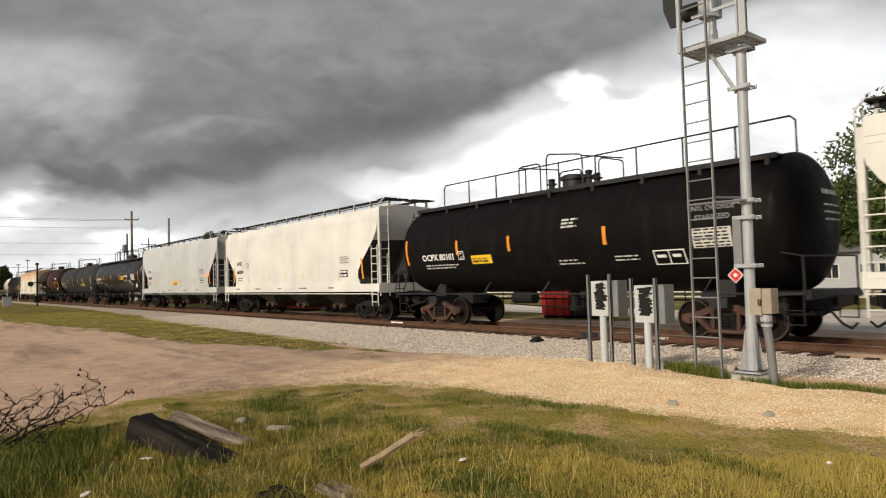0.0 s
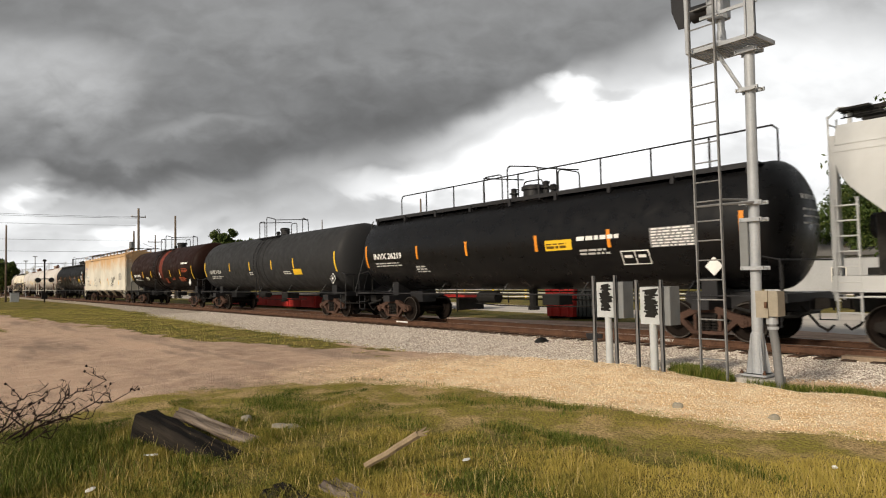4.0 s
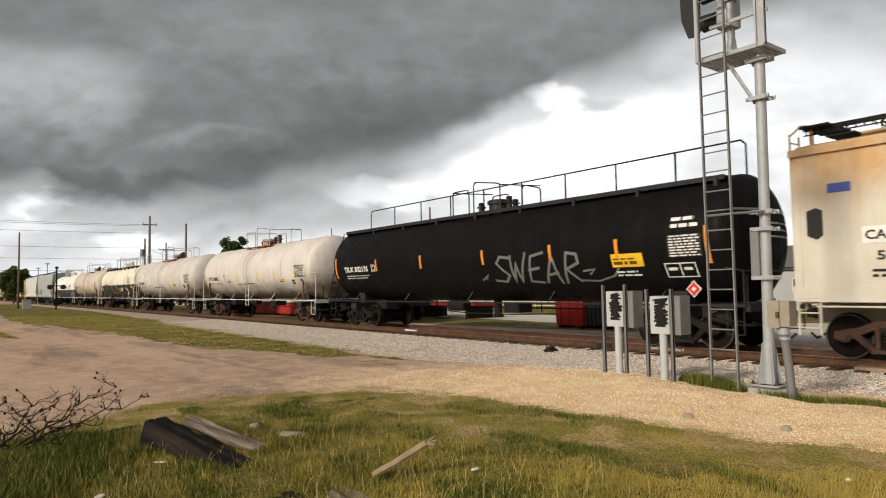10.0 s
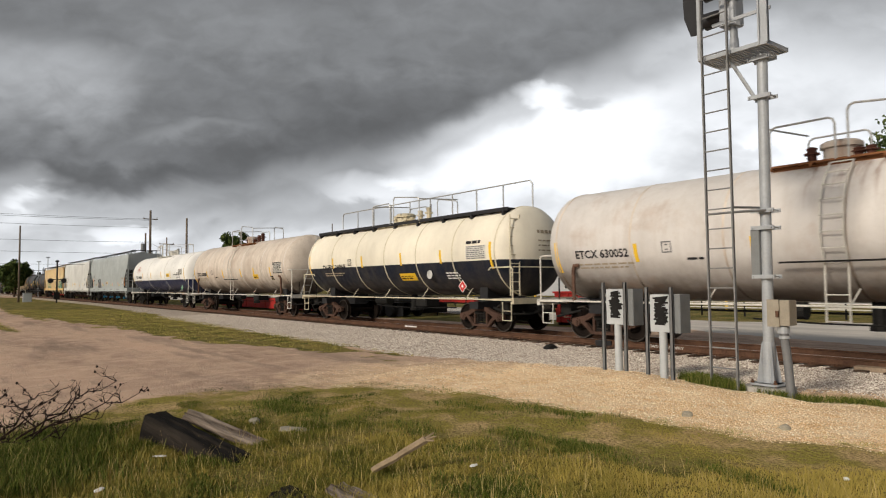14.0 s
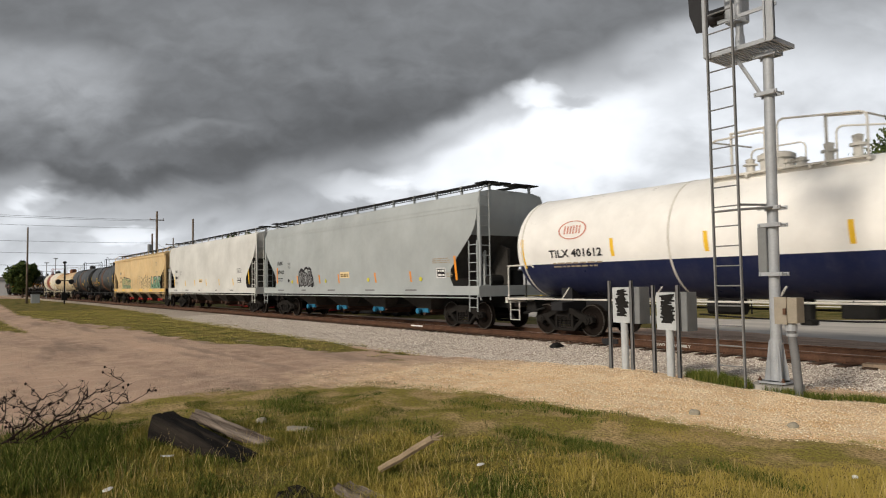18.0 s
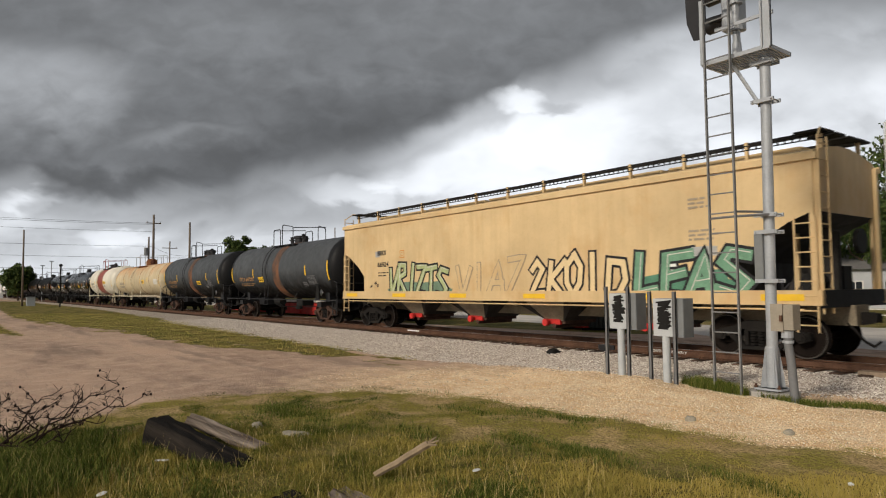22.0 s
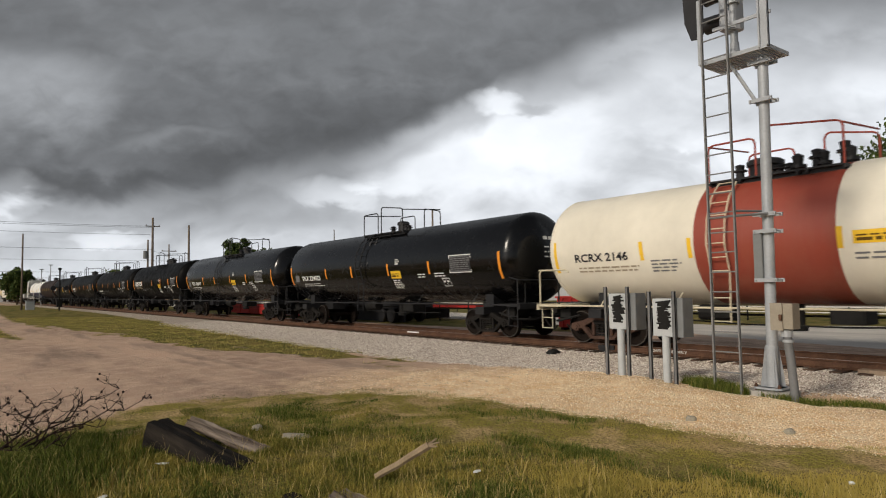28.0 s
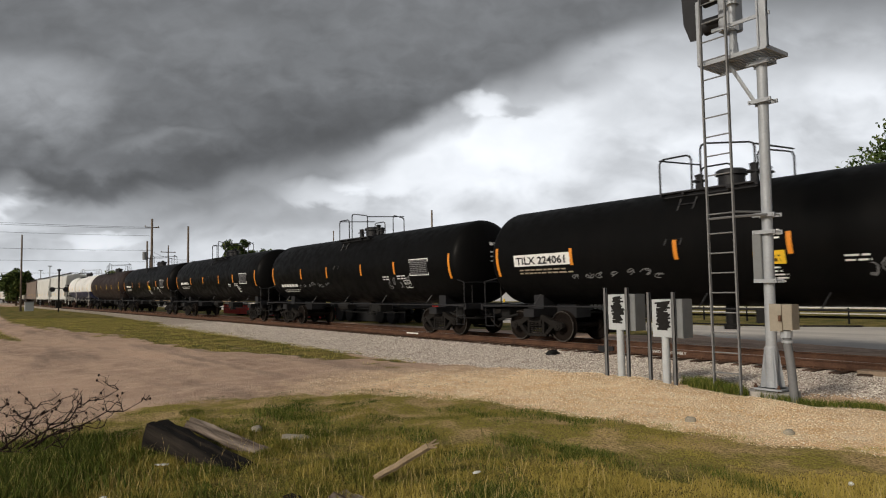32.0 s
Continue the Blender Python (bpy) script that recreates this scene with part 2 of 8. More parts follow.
def cloud_material():
    """A bank of storm cloud, dark along its torn lower edge, with pale sky below and a bright gap beyond it. Laid out in
    slopes from the standpoint (across, up), so that the cloud keeps its grain from end to end of the long backdrop."""
    m = Mat("cloud_bank", 1.0)
    x, z = m.axis(0), m.axis(2)
    depth = m.math("SUBTRACT", 1300.0, m.math("MULTIPLY", x, 0.5))
    u0 = m.math("DIVIDE", m.math("ADD", m.math("MULTIPLY", x, 0.867), 750.0), depth)
    v0 = m.math("DIVIDE", z, depth)
    place = m.n.new("ShaderNodeCombineXYZ")
    m.l.new(u0, place.inputs[0])
    m.l.new(v0, place.inputs[1])
    m.co = place.outputs[0]
    roll = m.noise(4.5, 3, stretch=(0.7, 1.5, 1), rough=0.5, offset=3.0)
    curl = m.noise(8.0, 4, stretch=(0.8, 1.4, 1), rough=0.50, offset=7.0, distort=0.5)
    fine = m.noise(22.0, 4, stretch=(0.8, 1.3, 1), rough=0.52, offset=19.0, distort=0.35)
    broad = m.noise(2.4, 4, stretch=(0.7, 2.0, 1), rough=0.55, offset=31.0)

    def swing(n, k):
        return m.math("MULTIPLY", m.math("SUBTRACT", n, 0.5), k)
    u = m.math("ADD", u0, m.math("ADD", swing(roll, 0.12), swing(curl, 0.09)))
    v = m.math("ADD", v0, m.math("ADD", swing(curl, 0.09), swing(fine, 0.030)))

    def patch(pu, pv, ru, rv, gain=1.0, core=0.0):
        """A soft oval at (pu, pv): one inside, nought from its rim on."""
        a, b = m.math("DIVIDE", m.math("SUBTRACT", u, pu), ru), m.math("DIVIDE", m.math("SUBTRACT", v, pv), rv)
        r = m.math("ADD", m.math("MULTIPLY", a, a), m.math("MULTIPLY", b, b))
        return m.ramp(m.math("DIVIDE", r, 2.2), (core, gain), (1.0, 0.0), smooth=True)

    def tone(k):
        return (k * 0.965, k * 1.0, k * 1.045)
    # height of the dark cloud's lower edge along the bank
    edge = m.ramp(m.math("DIVIDE", m.math("ADD", u, 0.8), 1.6), (0.0, 0.15), (0.09, 0.157), (0.123, 0.167), (0.146, 0.145), (0.201, 0.131), (0.324, 0.130), (0.357, 0.149), (0.447, 0.173), (0.515, 0.191),
                  (0.538, 0.212), (0.573, 0.247), (0.622, 0.275), (0.636, 0.300), (0.689, 0.312), (0.724, 0.322), (0.759, 0.343), (0.794, 0.362), (0.829, 0.386), (0.889, 0.408), (0.987, 0.40))
    lift = m.math("SUBTRACT", v, edge)
    veil = m.ramp(m.math("DIVIDE", m.math("ADD", u0, 0.8), 1.6), (0.0, 0.036), (0.3, 0.05), (0.45, 0.07), (0.55, 0.058), (0.66, 0.055), (0.8, 0.09), (1.0, 0.12))
    dark = m.ramp(m.math("ADD", m.math("DIVIDE", lift, m.math("MULTIPLY", veil, 2.0)), 0.5), (0.12, 0.0), (0.5, 0.5), (0.95, 1.0), smooth=True)
    # the cloud's own shading
    body = m.mix(m.ramp(broad, (0.34, 0.0), (0.66, 1.0)), tone(0.118), tone(0.180))
    body = m.mix(m.math("MULTIPLY", m.ramp(curl, (0.40, 0.0), (0.72, 1.0)), 0.3), body, tone(0.205))
    for at, k, g in (((-0.62, 0.315, 0.14, 0.075), 0.30, 0.85), ((-0.70, 0.255, 0.12, 0.055), 0.24, 0.8), ((-0.314, 0.236, 0.10, 0.020), 0.25, 0.85), ((-0.42, 0.205, 0.10, 0.016), 0.20, 0.6),
                     ((-0.30, 0.40, 0.16, 0.05), 0.20, 0.5), ((-0.646, 0.462, 0.12, 0.06), 0.13, 0.7), ((0.30, 0.40, 0.18, 0.04), 0.17, 0.5)):
        body = m.mix(patch(*at, gain=g), body, tone(k))
    rim = m.ramp(m.math("DIVIDE", lift, 0.16), (0.0, 0.55), (0.2, 0.85), (0.55, 0.55), (1.0, 0.0))
    rim = m.math("MULTIPLY", rim, m.ramp(u0, (0.02, 1.0), (0.22, 0.35)))
    body = m.mix(m.math("MULTIPLY", rim, m.ramp(m.math("ADD", m.math("MULTIPLY", roll, 0.6), m.math("MULTIPLY", curl, 0.4)), (0.40, 1.0), (0.62, 0.25))), body, tone(0.078))
    for at, g in (((-0.156, 0.215, 0.22, 0.036), 0.7), ((-0.03, 0.285, 0.15, 0.05), 0.55), ((-0.50, 0.168, 0.14, 0.022), 0.6)):
        body = m.mix(patch(*at, gain=g), body, tone(0.083))
    # pale sky below and beyond
    low = m.mix(m.ramp(m.math("ADD", m.math("MULTIPLY", curl, 0.6), m.math("MULTIPLY", broad, 0.4)), (0.38, 0.0), (0.62, 1.0)), tone(0.30), tone(0.55))
    low = m.mix(m.ramp(v0, (0.02, 0.65), (0.10, 0.0)), low, tone(0.60))
    for at, k, g in (((-0.21, 0.112, 0.17, 0.014), 0.33, 0.8), ((-0.45, 0.10, 0.14, 0.012), 0.36, 0.7), ((-0.59, 0.150, 0.042, 0.012), 0.72, 0.9), ((-0.43, 0.09, 0.05, 0.012), 0.75, 0.7),
                     ((-0.066, 0.148, 0.075, 0.020), 0.66, 0.9), ((0.03, 0.165, 0.06, 0.018), 0.74, 0.9), ((-0.02, 0.155, 0.03, 0.008), 0.85, 0.7)):
        low = m.mix(patch(*at, gain=g), low, tone(k))
    beyond = m.ramp(m.math("ADD", u, m.math("MULTIPLY", v0, 0.25)), (0.05, 0.0), (0.30, 1.0))
    low = m.mix(beyond, low, m.mix(m.ramp(m.math("ADD", m.math("MULTIPLY", roll, 0.5), m.math("MULTIPLY", curl, 0.5)), (0.42, 0.0), (0.58, 1.0)), tone(0.49), tone(0.72)))
    for at, k, g in (((0.207, 0.222, 0.19, 0.070), 0.80, 0.95), ((0.32, 0.275, 0.14, 0.040), 0.74, 0.8), ((0.10, 0.19, 0.10, 0.035), 0.70, 0.8), ((0.47, 0.285, 0.075, 0.035), 0.54, 0.6),
                     ((0.70, 0.318, 0.15, 0.06), 0.52, 0.7), ((0.56, 0.20, 0.07, 0.014), 0.48, 0.6)):
        low = m.mix(patch(*at, gain=g), low, tone(k))
    dark = m.math("SUBTRACT", dark, m.math("MULTIPLY", patch(0.222, 0.297, 0.046, 0.017), 0.5), clamp=True)
    col = m.mix(dark, low, body)
    col = m.mix(patch(0.283, 0.290, 0.030, 0.012, 0.75), col, tone(0.34))
    col = m.mix(0.10, col, m.mix(m.ramp(fine, (0.35, 0.0), (0.65, 1.0)), tone(0.0), tone(1.0)), "SOFT_LIGHT")
    em = m.n.new("ShaderNodeEmission")
    m.l.new(col, em.inputs[0])
    em.inputs[1].default_value = 1.52
    m.l.new(em.outputs[0], m.n["Material Output"].inputs[0])
    return m.m


GROUND, CLOUD = ground_material(), cloud_material()
BALLAST = Mat("ballast_stone", 0.9)
BALLAST.color(BALLAST.ramp(BALLAST.island(), (0.0, (0.22, 0.175, 0.145)), (0.3, (0.50, 0.43, 0.37)), (0.8, (0.72, 0.66, 0.59)), (1.0, (0.9, 0.85, 0.77)))).bump(BALLAST.noise(60), 0.004)
PEBBLE = Mat("limestone_pebble", 0.9)
PEBBLE.color(PEBBLE.ramp(PEBBLE.island(), (0.0, (0.40, 0.27, 0.15)), (0.25, (0.78, 0.60, 0.38)), (0.7, (0.92, 0.73, 0.46)), (1.0, (0.97, 0.91, 0.78))))
BLADE = Mat("grass_blade", 0.75)
BLADE.color(BLADE.mix(BLADE.math("ADD", BLADE.math("ADD", BLADE.math("MULTIPLY", BLADE.island(), 0.5), BLADE.math("MULTIPLY", BLADE.math("MAXIMUM", BLADE.math("ADD", BLADE.axis(0), 5.6), -3.6), 0.125)), BLADE.math("MULTIPLY", BLADE.ramp(BLADE.noise(1.1, 5), (0.40, 0.0), (0.6, 1.0)), 0.6), clamp=True), (0.036, 0.066, 0.006), (0.41, 0.32, 0.078)))
RAIL_M = plain("rusty_rail", (0.115, 0.062, 0.04), 0.7, 0.2, 0.5, 3.0)
RAILHEAD = plain("worn_railhead", (0.34, 0.27, 0.22), 0.4, 0.7, 0.3, 3.0)
TIE_M = plain("creosoted_tie", (0.10, 0.066, 0.048), 0.9, 0, 0.5, 3.0, 0.01, True)
STEEL = plain("galvanised_steel", (0.36, 0.375, 0.39), 0.6, 0.2, 0.2, 5.0)
DARKSTEEL = plain("dark_steel", (0.02, 0.0195, 0.019), 0.65, 0.2, 0.4, 5.0)
BLACK = plain("black_paint", (0.02, 0.02, 0.022), 0.5, 0, 0.3, 5.0)
WHITE = plain("white_marking", (0.78, 0.78, 0.76), 0.6, 0, 0.12, 3.0)
DULLWHITE = plain("faded_marking", (0.5, 0.5, 0.48), 0.7, 0, 0.2, 3.0)
INK = plain("black_marking", (0.028, 0.027, 0.03), 0.6, 0, 0.3, 3.0)
YELLOW = plain("yellow_marking", (0.80, 0.50, 0.03), 0.5, 0, 0.15, 3.0)
ORANGE = plain("orange_reflector", (0.75, 0.26, 0.02), 0.4, 0, 0.15, 3.0)
RED = plain("red_paint", (0.55, 0.035, 0.03), 0.5, 0, 0.25, 3.0)
TRUCKM = plain("rusty_cast_steel", (0.085, 0.05, 0.038), 0.85, 0.1, 0.5, 3.0, 0.005)
TRUCKD = plain("grimy_cast_steel", (0.019, 0.017, 0.0155), 0.85, 0.1, 0.45, 3.0, 0.005)
WHEELM = plain("wheel_steel", (0.014, 0.010, 0.008), 0.7, 0.3, 0.4, 3.0)
RIMM = plain("bright_wheel_rim", (0.10, 0.09, 0.08), 0.55, 0.6, 0.3, 3.0)
CONCRETE = plain("concrete", (0.42, 0.40, 0.37), 0.9, 0, 0.25, 3.0, 0.004)
WOODP = plain("weathered_pole", (0.17, 0.135, 0.105), 0.9, 0, 0.35, 2.0)
BARK = plain("bark", (0.10, 0.075, 0.055), 0.95, 0, 0.4, 3.0, 0.02)
LEAF = Mat("tree_leaves", 0.7)
LEAF.color(LEAF.ramp(LEAF.island(), (0.0, (0.025, 0.045, 0.012)), (0.6, (0.055, 0.085, 0.022)), (1.0, (0.11, 0.13, 0.035))))


# ---- mesh helpers ----
class Geo:
    """Vertices and faces of one mesh in the making."""

    def __init__(self):
        self.v, self.f = [], []

    def add(self, v, f):
        n = len(self.v)
        self.v += [tuple(p) for p in v]
        self.f += [tuple(i + n for i in q) for q in f]
        return self

    def box(self, x0, x1, y0, y1, z0, z1, m=None, c=0.0):
        """A box, its upright edges chamfered by c."""
        if c:
            ring = [(x0 + c, y0), (x1 - c, y0), (x1, y0 + c), (x1, y1 - c), (x1 - c, y1), (x0 + c, y1), (x0, y1 - c), (x0, y0 + c)]
        else:
            ring = [(x0, y0), (x1, y0), (x1, y1), (x0, y1)]
        k = len(ring)
        v = [Vector((x, y, z0)) for x, y in ring] + [Vector((x, y, z1)) for x, y in ring]
        if m is not None:
            v = [m @ p for p in v]
        f = [tuple(range(k))[::-1], tuple(range(k, 2 * k))] + [(i, (i + 1) % k, k + (i + 1) % k, k + i) for i in range(k)]
        return self.add(v, f)

    def rod(self, a, b, r, n=8, r2=None):
        a, b = Vector(a), Vector(b)
        w = (b - a).normalized()
        u = w.cross(Vector((0, 0, 1)) if abs(w.z) < 0.9 else Vector((1, 0, 0))).normalized()
        q = w.cross(u)
        r2 = r if r2 is None else r2
        ang = [2 * math.pi * i / n for i in range(n)]
        v = [a + (u * math.cos(t) + q * math.sin(t)) * r for t in ang] + [b + (u * math.cos(t) + q * math.sin(t)) * r2 for t in ang]
        return self.add(v, [tuple(range(n))[::-1], tuple(range(n, 2 * n))] + [(i, (i + 1) % n, n + (i + 1) % n, n + i) for i in range(n)])

    def tube(self, pts, radii, n=8):
        """One skin along a bent line, with a radius at every point."""
        pts = [Vector(p) for p in pts]
        v, u, last = [], None, len(pts) - 1
        for i, p in enumerate(pts):
            a = (p - pts[i - 1]).normalized() if i else (pts[1] - p).normalized()
            b = (pts[i + 1] - p).normalized() if i < last else a
            w = (a + b).normalized() if (a + b).length > 1e-6 else a
            if u is None:
                u = w.cross(Vector((0, 0, 1)) if abs(w.z) < 0.9 else Vector((1, 0, 0))).normalized()
            u = (u - w * u.dot(w)).normalized()
            q = w.cross(u)
            k = min(1.6, 1 / max(0.3, a.dot(w)))
            for j in range(n):
                t = 2 * math.pi * j / n
                v.append(p + (u * math.cos(t) + q * math.sin(t)) * radii[i] * k)
        f = [(i * n + j, i * n + (j + 1) % n, (i + 1) * n + (j + 1) % n, (i + 1) * n + j) for i in range(last) for j in range(n)]
        return self.add(v, f + [tuple(range(n))[::-1], tuple(range(last * n, (last + 1) * n))])

    def pipe(self, pts, r, n=6):
        return self.tube(pts, [r] * len(pts), n)

    def turned(self, profile, n=24, axis="x", at=(0, 0, 0), ring=False):
        """Rings (place along the axis, radius) turned round it."""
        v, f = [], []
        for h, r in profile:
            for i in range(n):
                t = 2 * math.pi * i / n
                c, s = r * math.cos(t), r * math.sin(t)
                p = {"x": (h, c, s), "y": (c, h, s), "z": (c, s, h)}[axis]
                v.append((p[0] + at[0], p[1] + at[1], p[2] + at[2]))
        if ring:
            profile = profile + [profile[0]]
            v += v[:n]
        for j in range(len(profile) - 1):
            for i in range(n):
                f.append((j * n + i, j * n + (i + 1) % n, (j + 1) * n + (i + 1) % n, (j + 1) * n + i))
        if ring:
            return self.add(v, f)
        f += [tuple(range(n))[::-1], tuple(range((len(profile) - 1) * n, len(profile) * n))]
        return self.add(v, f)

    def prism(self, poly, y0, y1):
        """An outline in x and z, thick from y0 to y1."""
        k = len(poly)
        v = [(x, y0, z) for x, z in poly] + [(x, y1, z) for x, z in poly]
        return self.add(v, [tuple(range(k)), tuple(range(k, 2 * k))[::-1]] + [(i, k + i, k + (i + 1) % k, (i + 1) % k) for i in range(k)])

    def mesh(self, name, mat, smooth=False):
        me = bpy.data.meshes.new(name)
        me.from_pydata(self.v, [], self.f)
        bm = bmesh.new()
        bm.from_mesh(me)
        bmesh.ops.recalc_face_normals(bm, faces=bm.faces)
        if smooth:
            for fc in bm.faces:
                fc.smooth = len(fc.verts) <= 4
            for e in bm.edges:
                e.smooth = len(e.link_faces) == 2 and e.calc_face_angle(0) < 0.6
        bm.to_mesh(me)
        bm.free()
        me.materials.append(mat.m if isinstance(mat, Mat) else mat)
        return me


def part(name, geo, mat, parent, label="", smooth=False):
    me = geo if isinstance(geo, bpy.types.Mesh) else geo.mesh(name, mat, smooth)
    ob = new(name, me)
    ob.parent = parent
    return tagged(ob, label) if label else ob


def thing(name, m, label, category, group="", kind=""):
    ob = new(name)
    ob.empty_display_size = 0.2
    ob.matrix_basis = m
    return tagged(ob, label, category, group, kind)


# ---- cloud bank, ground ----
RIGHT = Vector((0.92679, 0.37558, 0))
AWAY = Vector((-0.37558, 0.92679, 0))
CLOUD_TURN = math.degrees(math.atan2(RIGHT.y, RIGHT.x))
g = Geo()
g.add([(-4300, 0, -60), (3000, 0, -60), (3000, 0, 2600), (-4300, 0, 2600)], [(0, 1, 2, 3)])
cloud_bank = tagged(new("backdrop", g.mesh("backdrop", CLOUD)), "dark grey storm cloud bank with bright torn gaps", "sky", kind="structure")


def inside(px, py, poly):
    """Signed distance to a polygon, positive inside."""
    best, odd = np.full(px.shape, 1e9), np.zeros(px.shape, bool)
    for (ax, ay), (bx, by) in zip(poly, poly[1:] + poly[:1]):
        t = np.clip(((px - ax) * (bx - ax) + (py - ay) * (by - ay)) / ((bx - ax) ** 2 + (by - ay) ** 2), 0, 1)
        best = np.minimum(best, np.hypot(px - ax - t * (bx - ax), py - ay - t * (by - ay)))
        odd ^= ((ay > py) != (by > py)) & (px < (bx - ax) * (py - ay) / (by - ay + 1e-12) + ax)
    return np.where(odd, best, -best)


LAWN = [(-8.2, -30), (-8.5, 0), (-9.2, 1.3), (-10.3, 2.2), (-10.3, 3.9), (-9.1, 5.4), (-7.3, 6.4), (-5.0, 6.6), (-3.7, 6.7), (-2.4, 7.2), (3, 8.0), (30, 9), (60, -30)]
STRIP = [(-150, 12.2), (-74, 12.6), (-40, 11.4), (-29, 10.6), (-20, 10.2), (-15.3, 9.4), (-13.0, 8.9), (-13.6, 8.5), (-16.7, 8.1), (-19.4, 7.3), (-24.1, 6.8), (-32.3, 5.8), (-44, 4.4), (-54, 4.0), (-86, 5.0), (-150, 6)]
MEADOW = [(-8.0, -30), (-8.2, 0), (-7.9, 1.3), (-8.5, 2.3), (-7.8, 3.5), (-6.1, 4.7), (-4.45, 5.15), (-3.3, 5.75), (-2.3, 6.4), (3, 7.4), (30, 8), (60, -30)]
PATCH = [(-200, -60), (-200, 3.5), (-70, 2.8), (-42, 2.4), (-30, 2.6), (-38, 0.5), (-60, -20)]
SAND = [(-11.2, 7.2), (-10.9, 9.0), (-10.2, 10.5), (-9.2, 11.0), (-6.9, 10.6), (-5.9, 10.7), (-5.0, 11.0), (-4.3, 11.2), (-3.3, 10.6), (-1, 10.8), (6, 11), (40, 11), (40, 5), (-6, 5), (-8.8, 4.8), (-10.2, 5.8)]
BEYOND = [(-400, 19.5), (-60, 19.6), (-30, 20.4), (-21, 21.2), (-16, 22.4), (-15.5, 24.5), (-22, 26.2), (-31, 26.6), (-60, 28), (-400, 30)]
FAR_LAWN = [(-400, 40), (-60, 36), (-17, 29.5), (-12, 32.5), (20, 37), (200, 60), (400, 900), (-400, 900)]


def value_noise(x, y, cell, seed):
    """Smooth random bumps, one value to each square of the given size."""
    tab = np.random.RandomState(seed).uniform(0, 1, (64, 64))
    u, w = x / cell, y / cell
    i, j = np.floor(u).astype(int), np.floor(w).astype(int)
    a, b = u - i, w - j
    a, b = a * a * (3 - 2 * a), b * b * (3 - 2 * b)
    i, j, i2, j2 = i % 64, j % 64, (i + 1) % 64, (j + 1) % 64
    return (tab[i, j] * (1 - a) + tab[i2, j] * a) * (1 - b) + (tab[i, j2] * (1 - a) + tab[i2, j2] * a) * b


def ground_zones(x, y):
    z = {}
    ragged = (value_noise(x * 0.3, y, 0.55, 21) - 0.5) * 1.6 + (value_noise(x, y, 0.5, 22) - 0.5) * 0.8
    z["grass"] = np.maximum.reduce([inside(x, y, STRIP) + ragged * np.clip((x + 60) / 30, 0, 1) + 0.1] + [inside(x, y, p) for p in (LAWN, PATCH, BEYOND, FAR_LAWN)])
    z["sand"] = inside(x, y, SAND)
    z["ballast"] = np.minimum(y - np.interp(x, [-90, -36, -16, -13, -10, -7, -4.5, 6], [12.4, 10.9, 9.9, 9.7, 11.1, 11.3, 12.2, 12.5]), 19.3 - y)
    z["asphalt"] = np.minimum(y - np.interp(x, [-40, -16, -14, 0, 30], [27, 24.5, 23.2, 19.8, 19.8]), np.interp(x, [-60, -17, -12, 20], [36, 29.5, 32.5, 36]) - y)
    z["worn"] = np.minimum(inside(x, y, LAWN) + 0.5, 0.35 - inside(x, y, MEADOW))
    soft = {"worn": 0.9, "grass": 1.3, "sand": 4.6, "ballast": 1.8, "asphalt": 0.8}
    return {k: np.clip(0.5 + v / soft[k], 0, 1) for k, v in z.items()}


def ground_height(x, y):
    h = np.interp(y, [-20, 6, 9.5, 11.5, 13.2, 14.3, 17.0, 18.2, 21, 200], [0.0, 0.0, -0.1, -0.25, -0.255, -0.215, -0.215, -0.27, -0.32, -0.3])
    h = h + np.interp(x, [-60, -14, -9], [-0.12, -0.1, 0.0]) * np.clip((12.5 - y) / 2, 0, 1)
    mound = np.exp(-(((x + 7.4) / 3.2) ** 2 + ((y - 9.8) / 1.2) ** 2))
    h = h + 0.10 * mound - 0.05 * np.exp(-(((x + 5.0) / 1.4) ** 2 + ((y - 10.4) / 0.9) ** 2))
    lump = 0.02 * np.sin(x * 1.9 + 1.3 * np.sin(y * 1.3)) * np.sin(y * 2.3 + x * 0.7) + 0.012 * np.sin(x * 5.1 + y * 3.3)
    return h + lump * np.clip((13.4 - y) / 2, 0, 1)


def steps(*spans):
    out = []
    for a, b, n in spans:
        out += list(np.linspace(a, b, n, endpoint=False))
    return np.array(out + [spans[-1][1]])


gx = steps((-4000, -400, 12), (-400, -120, 30), (-120, -40, 110), (-40, -16, 110), (-16, 3, 160), (3, 40, 40), (40, 4000, 20))
gy = steps((-3000, -40, 10), (-40, -1, 40), (-1, 13, 130), (13, 20, 45), (20, 45, 60), (45, 200, 20), (200, 4000, 14))
X, Y = np.meshgrid(gx, gy, indexing="ij")
Zg = ground_height(X, Y)
nx, ny = X.shape
idx = np.arange(nx * ny).reshape(nx, ny)
quads = np.stack([idx[:-1, :-1], idx[1:, :-1], idx[1:, 1:], idx[:-1, 1:]], -1).reshape(-1, 4)
me = bpy.data.meshes.new("ground")
me.from_pydata(np.stack([X, Y, Zg], -1).reshape(-1, 3).tolist(), [], quads.tolist())
for key, val in ground_zones(X, Y).items():
    me.attributes.new(key, "FLOAT", "POINT").data.foreach_set("value", val.reshape(-1).astype(np.float32))
me.polygons.foreach_set("use_smooth", np.ones(len(me.polygons), bool))
me.materials.append(GROUND)
ground = tagged(new("ground", me), "bare dirt lot with grass, sandy gravel and ballast", "ground", kind="structure")

# ---- the track ----
TRACK_Y = 15.65


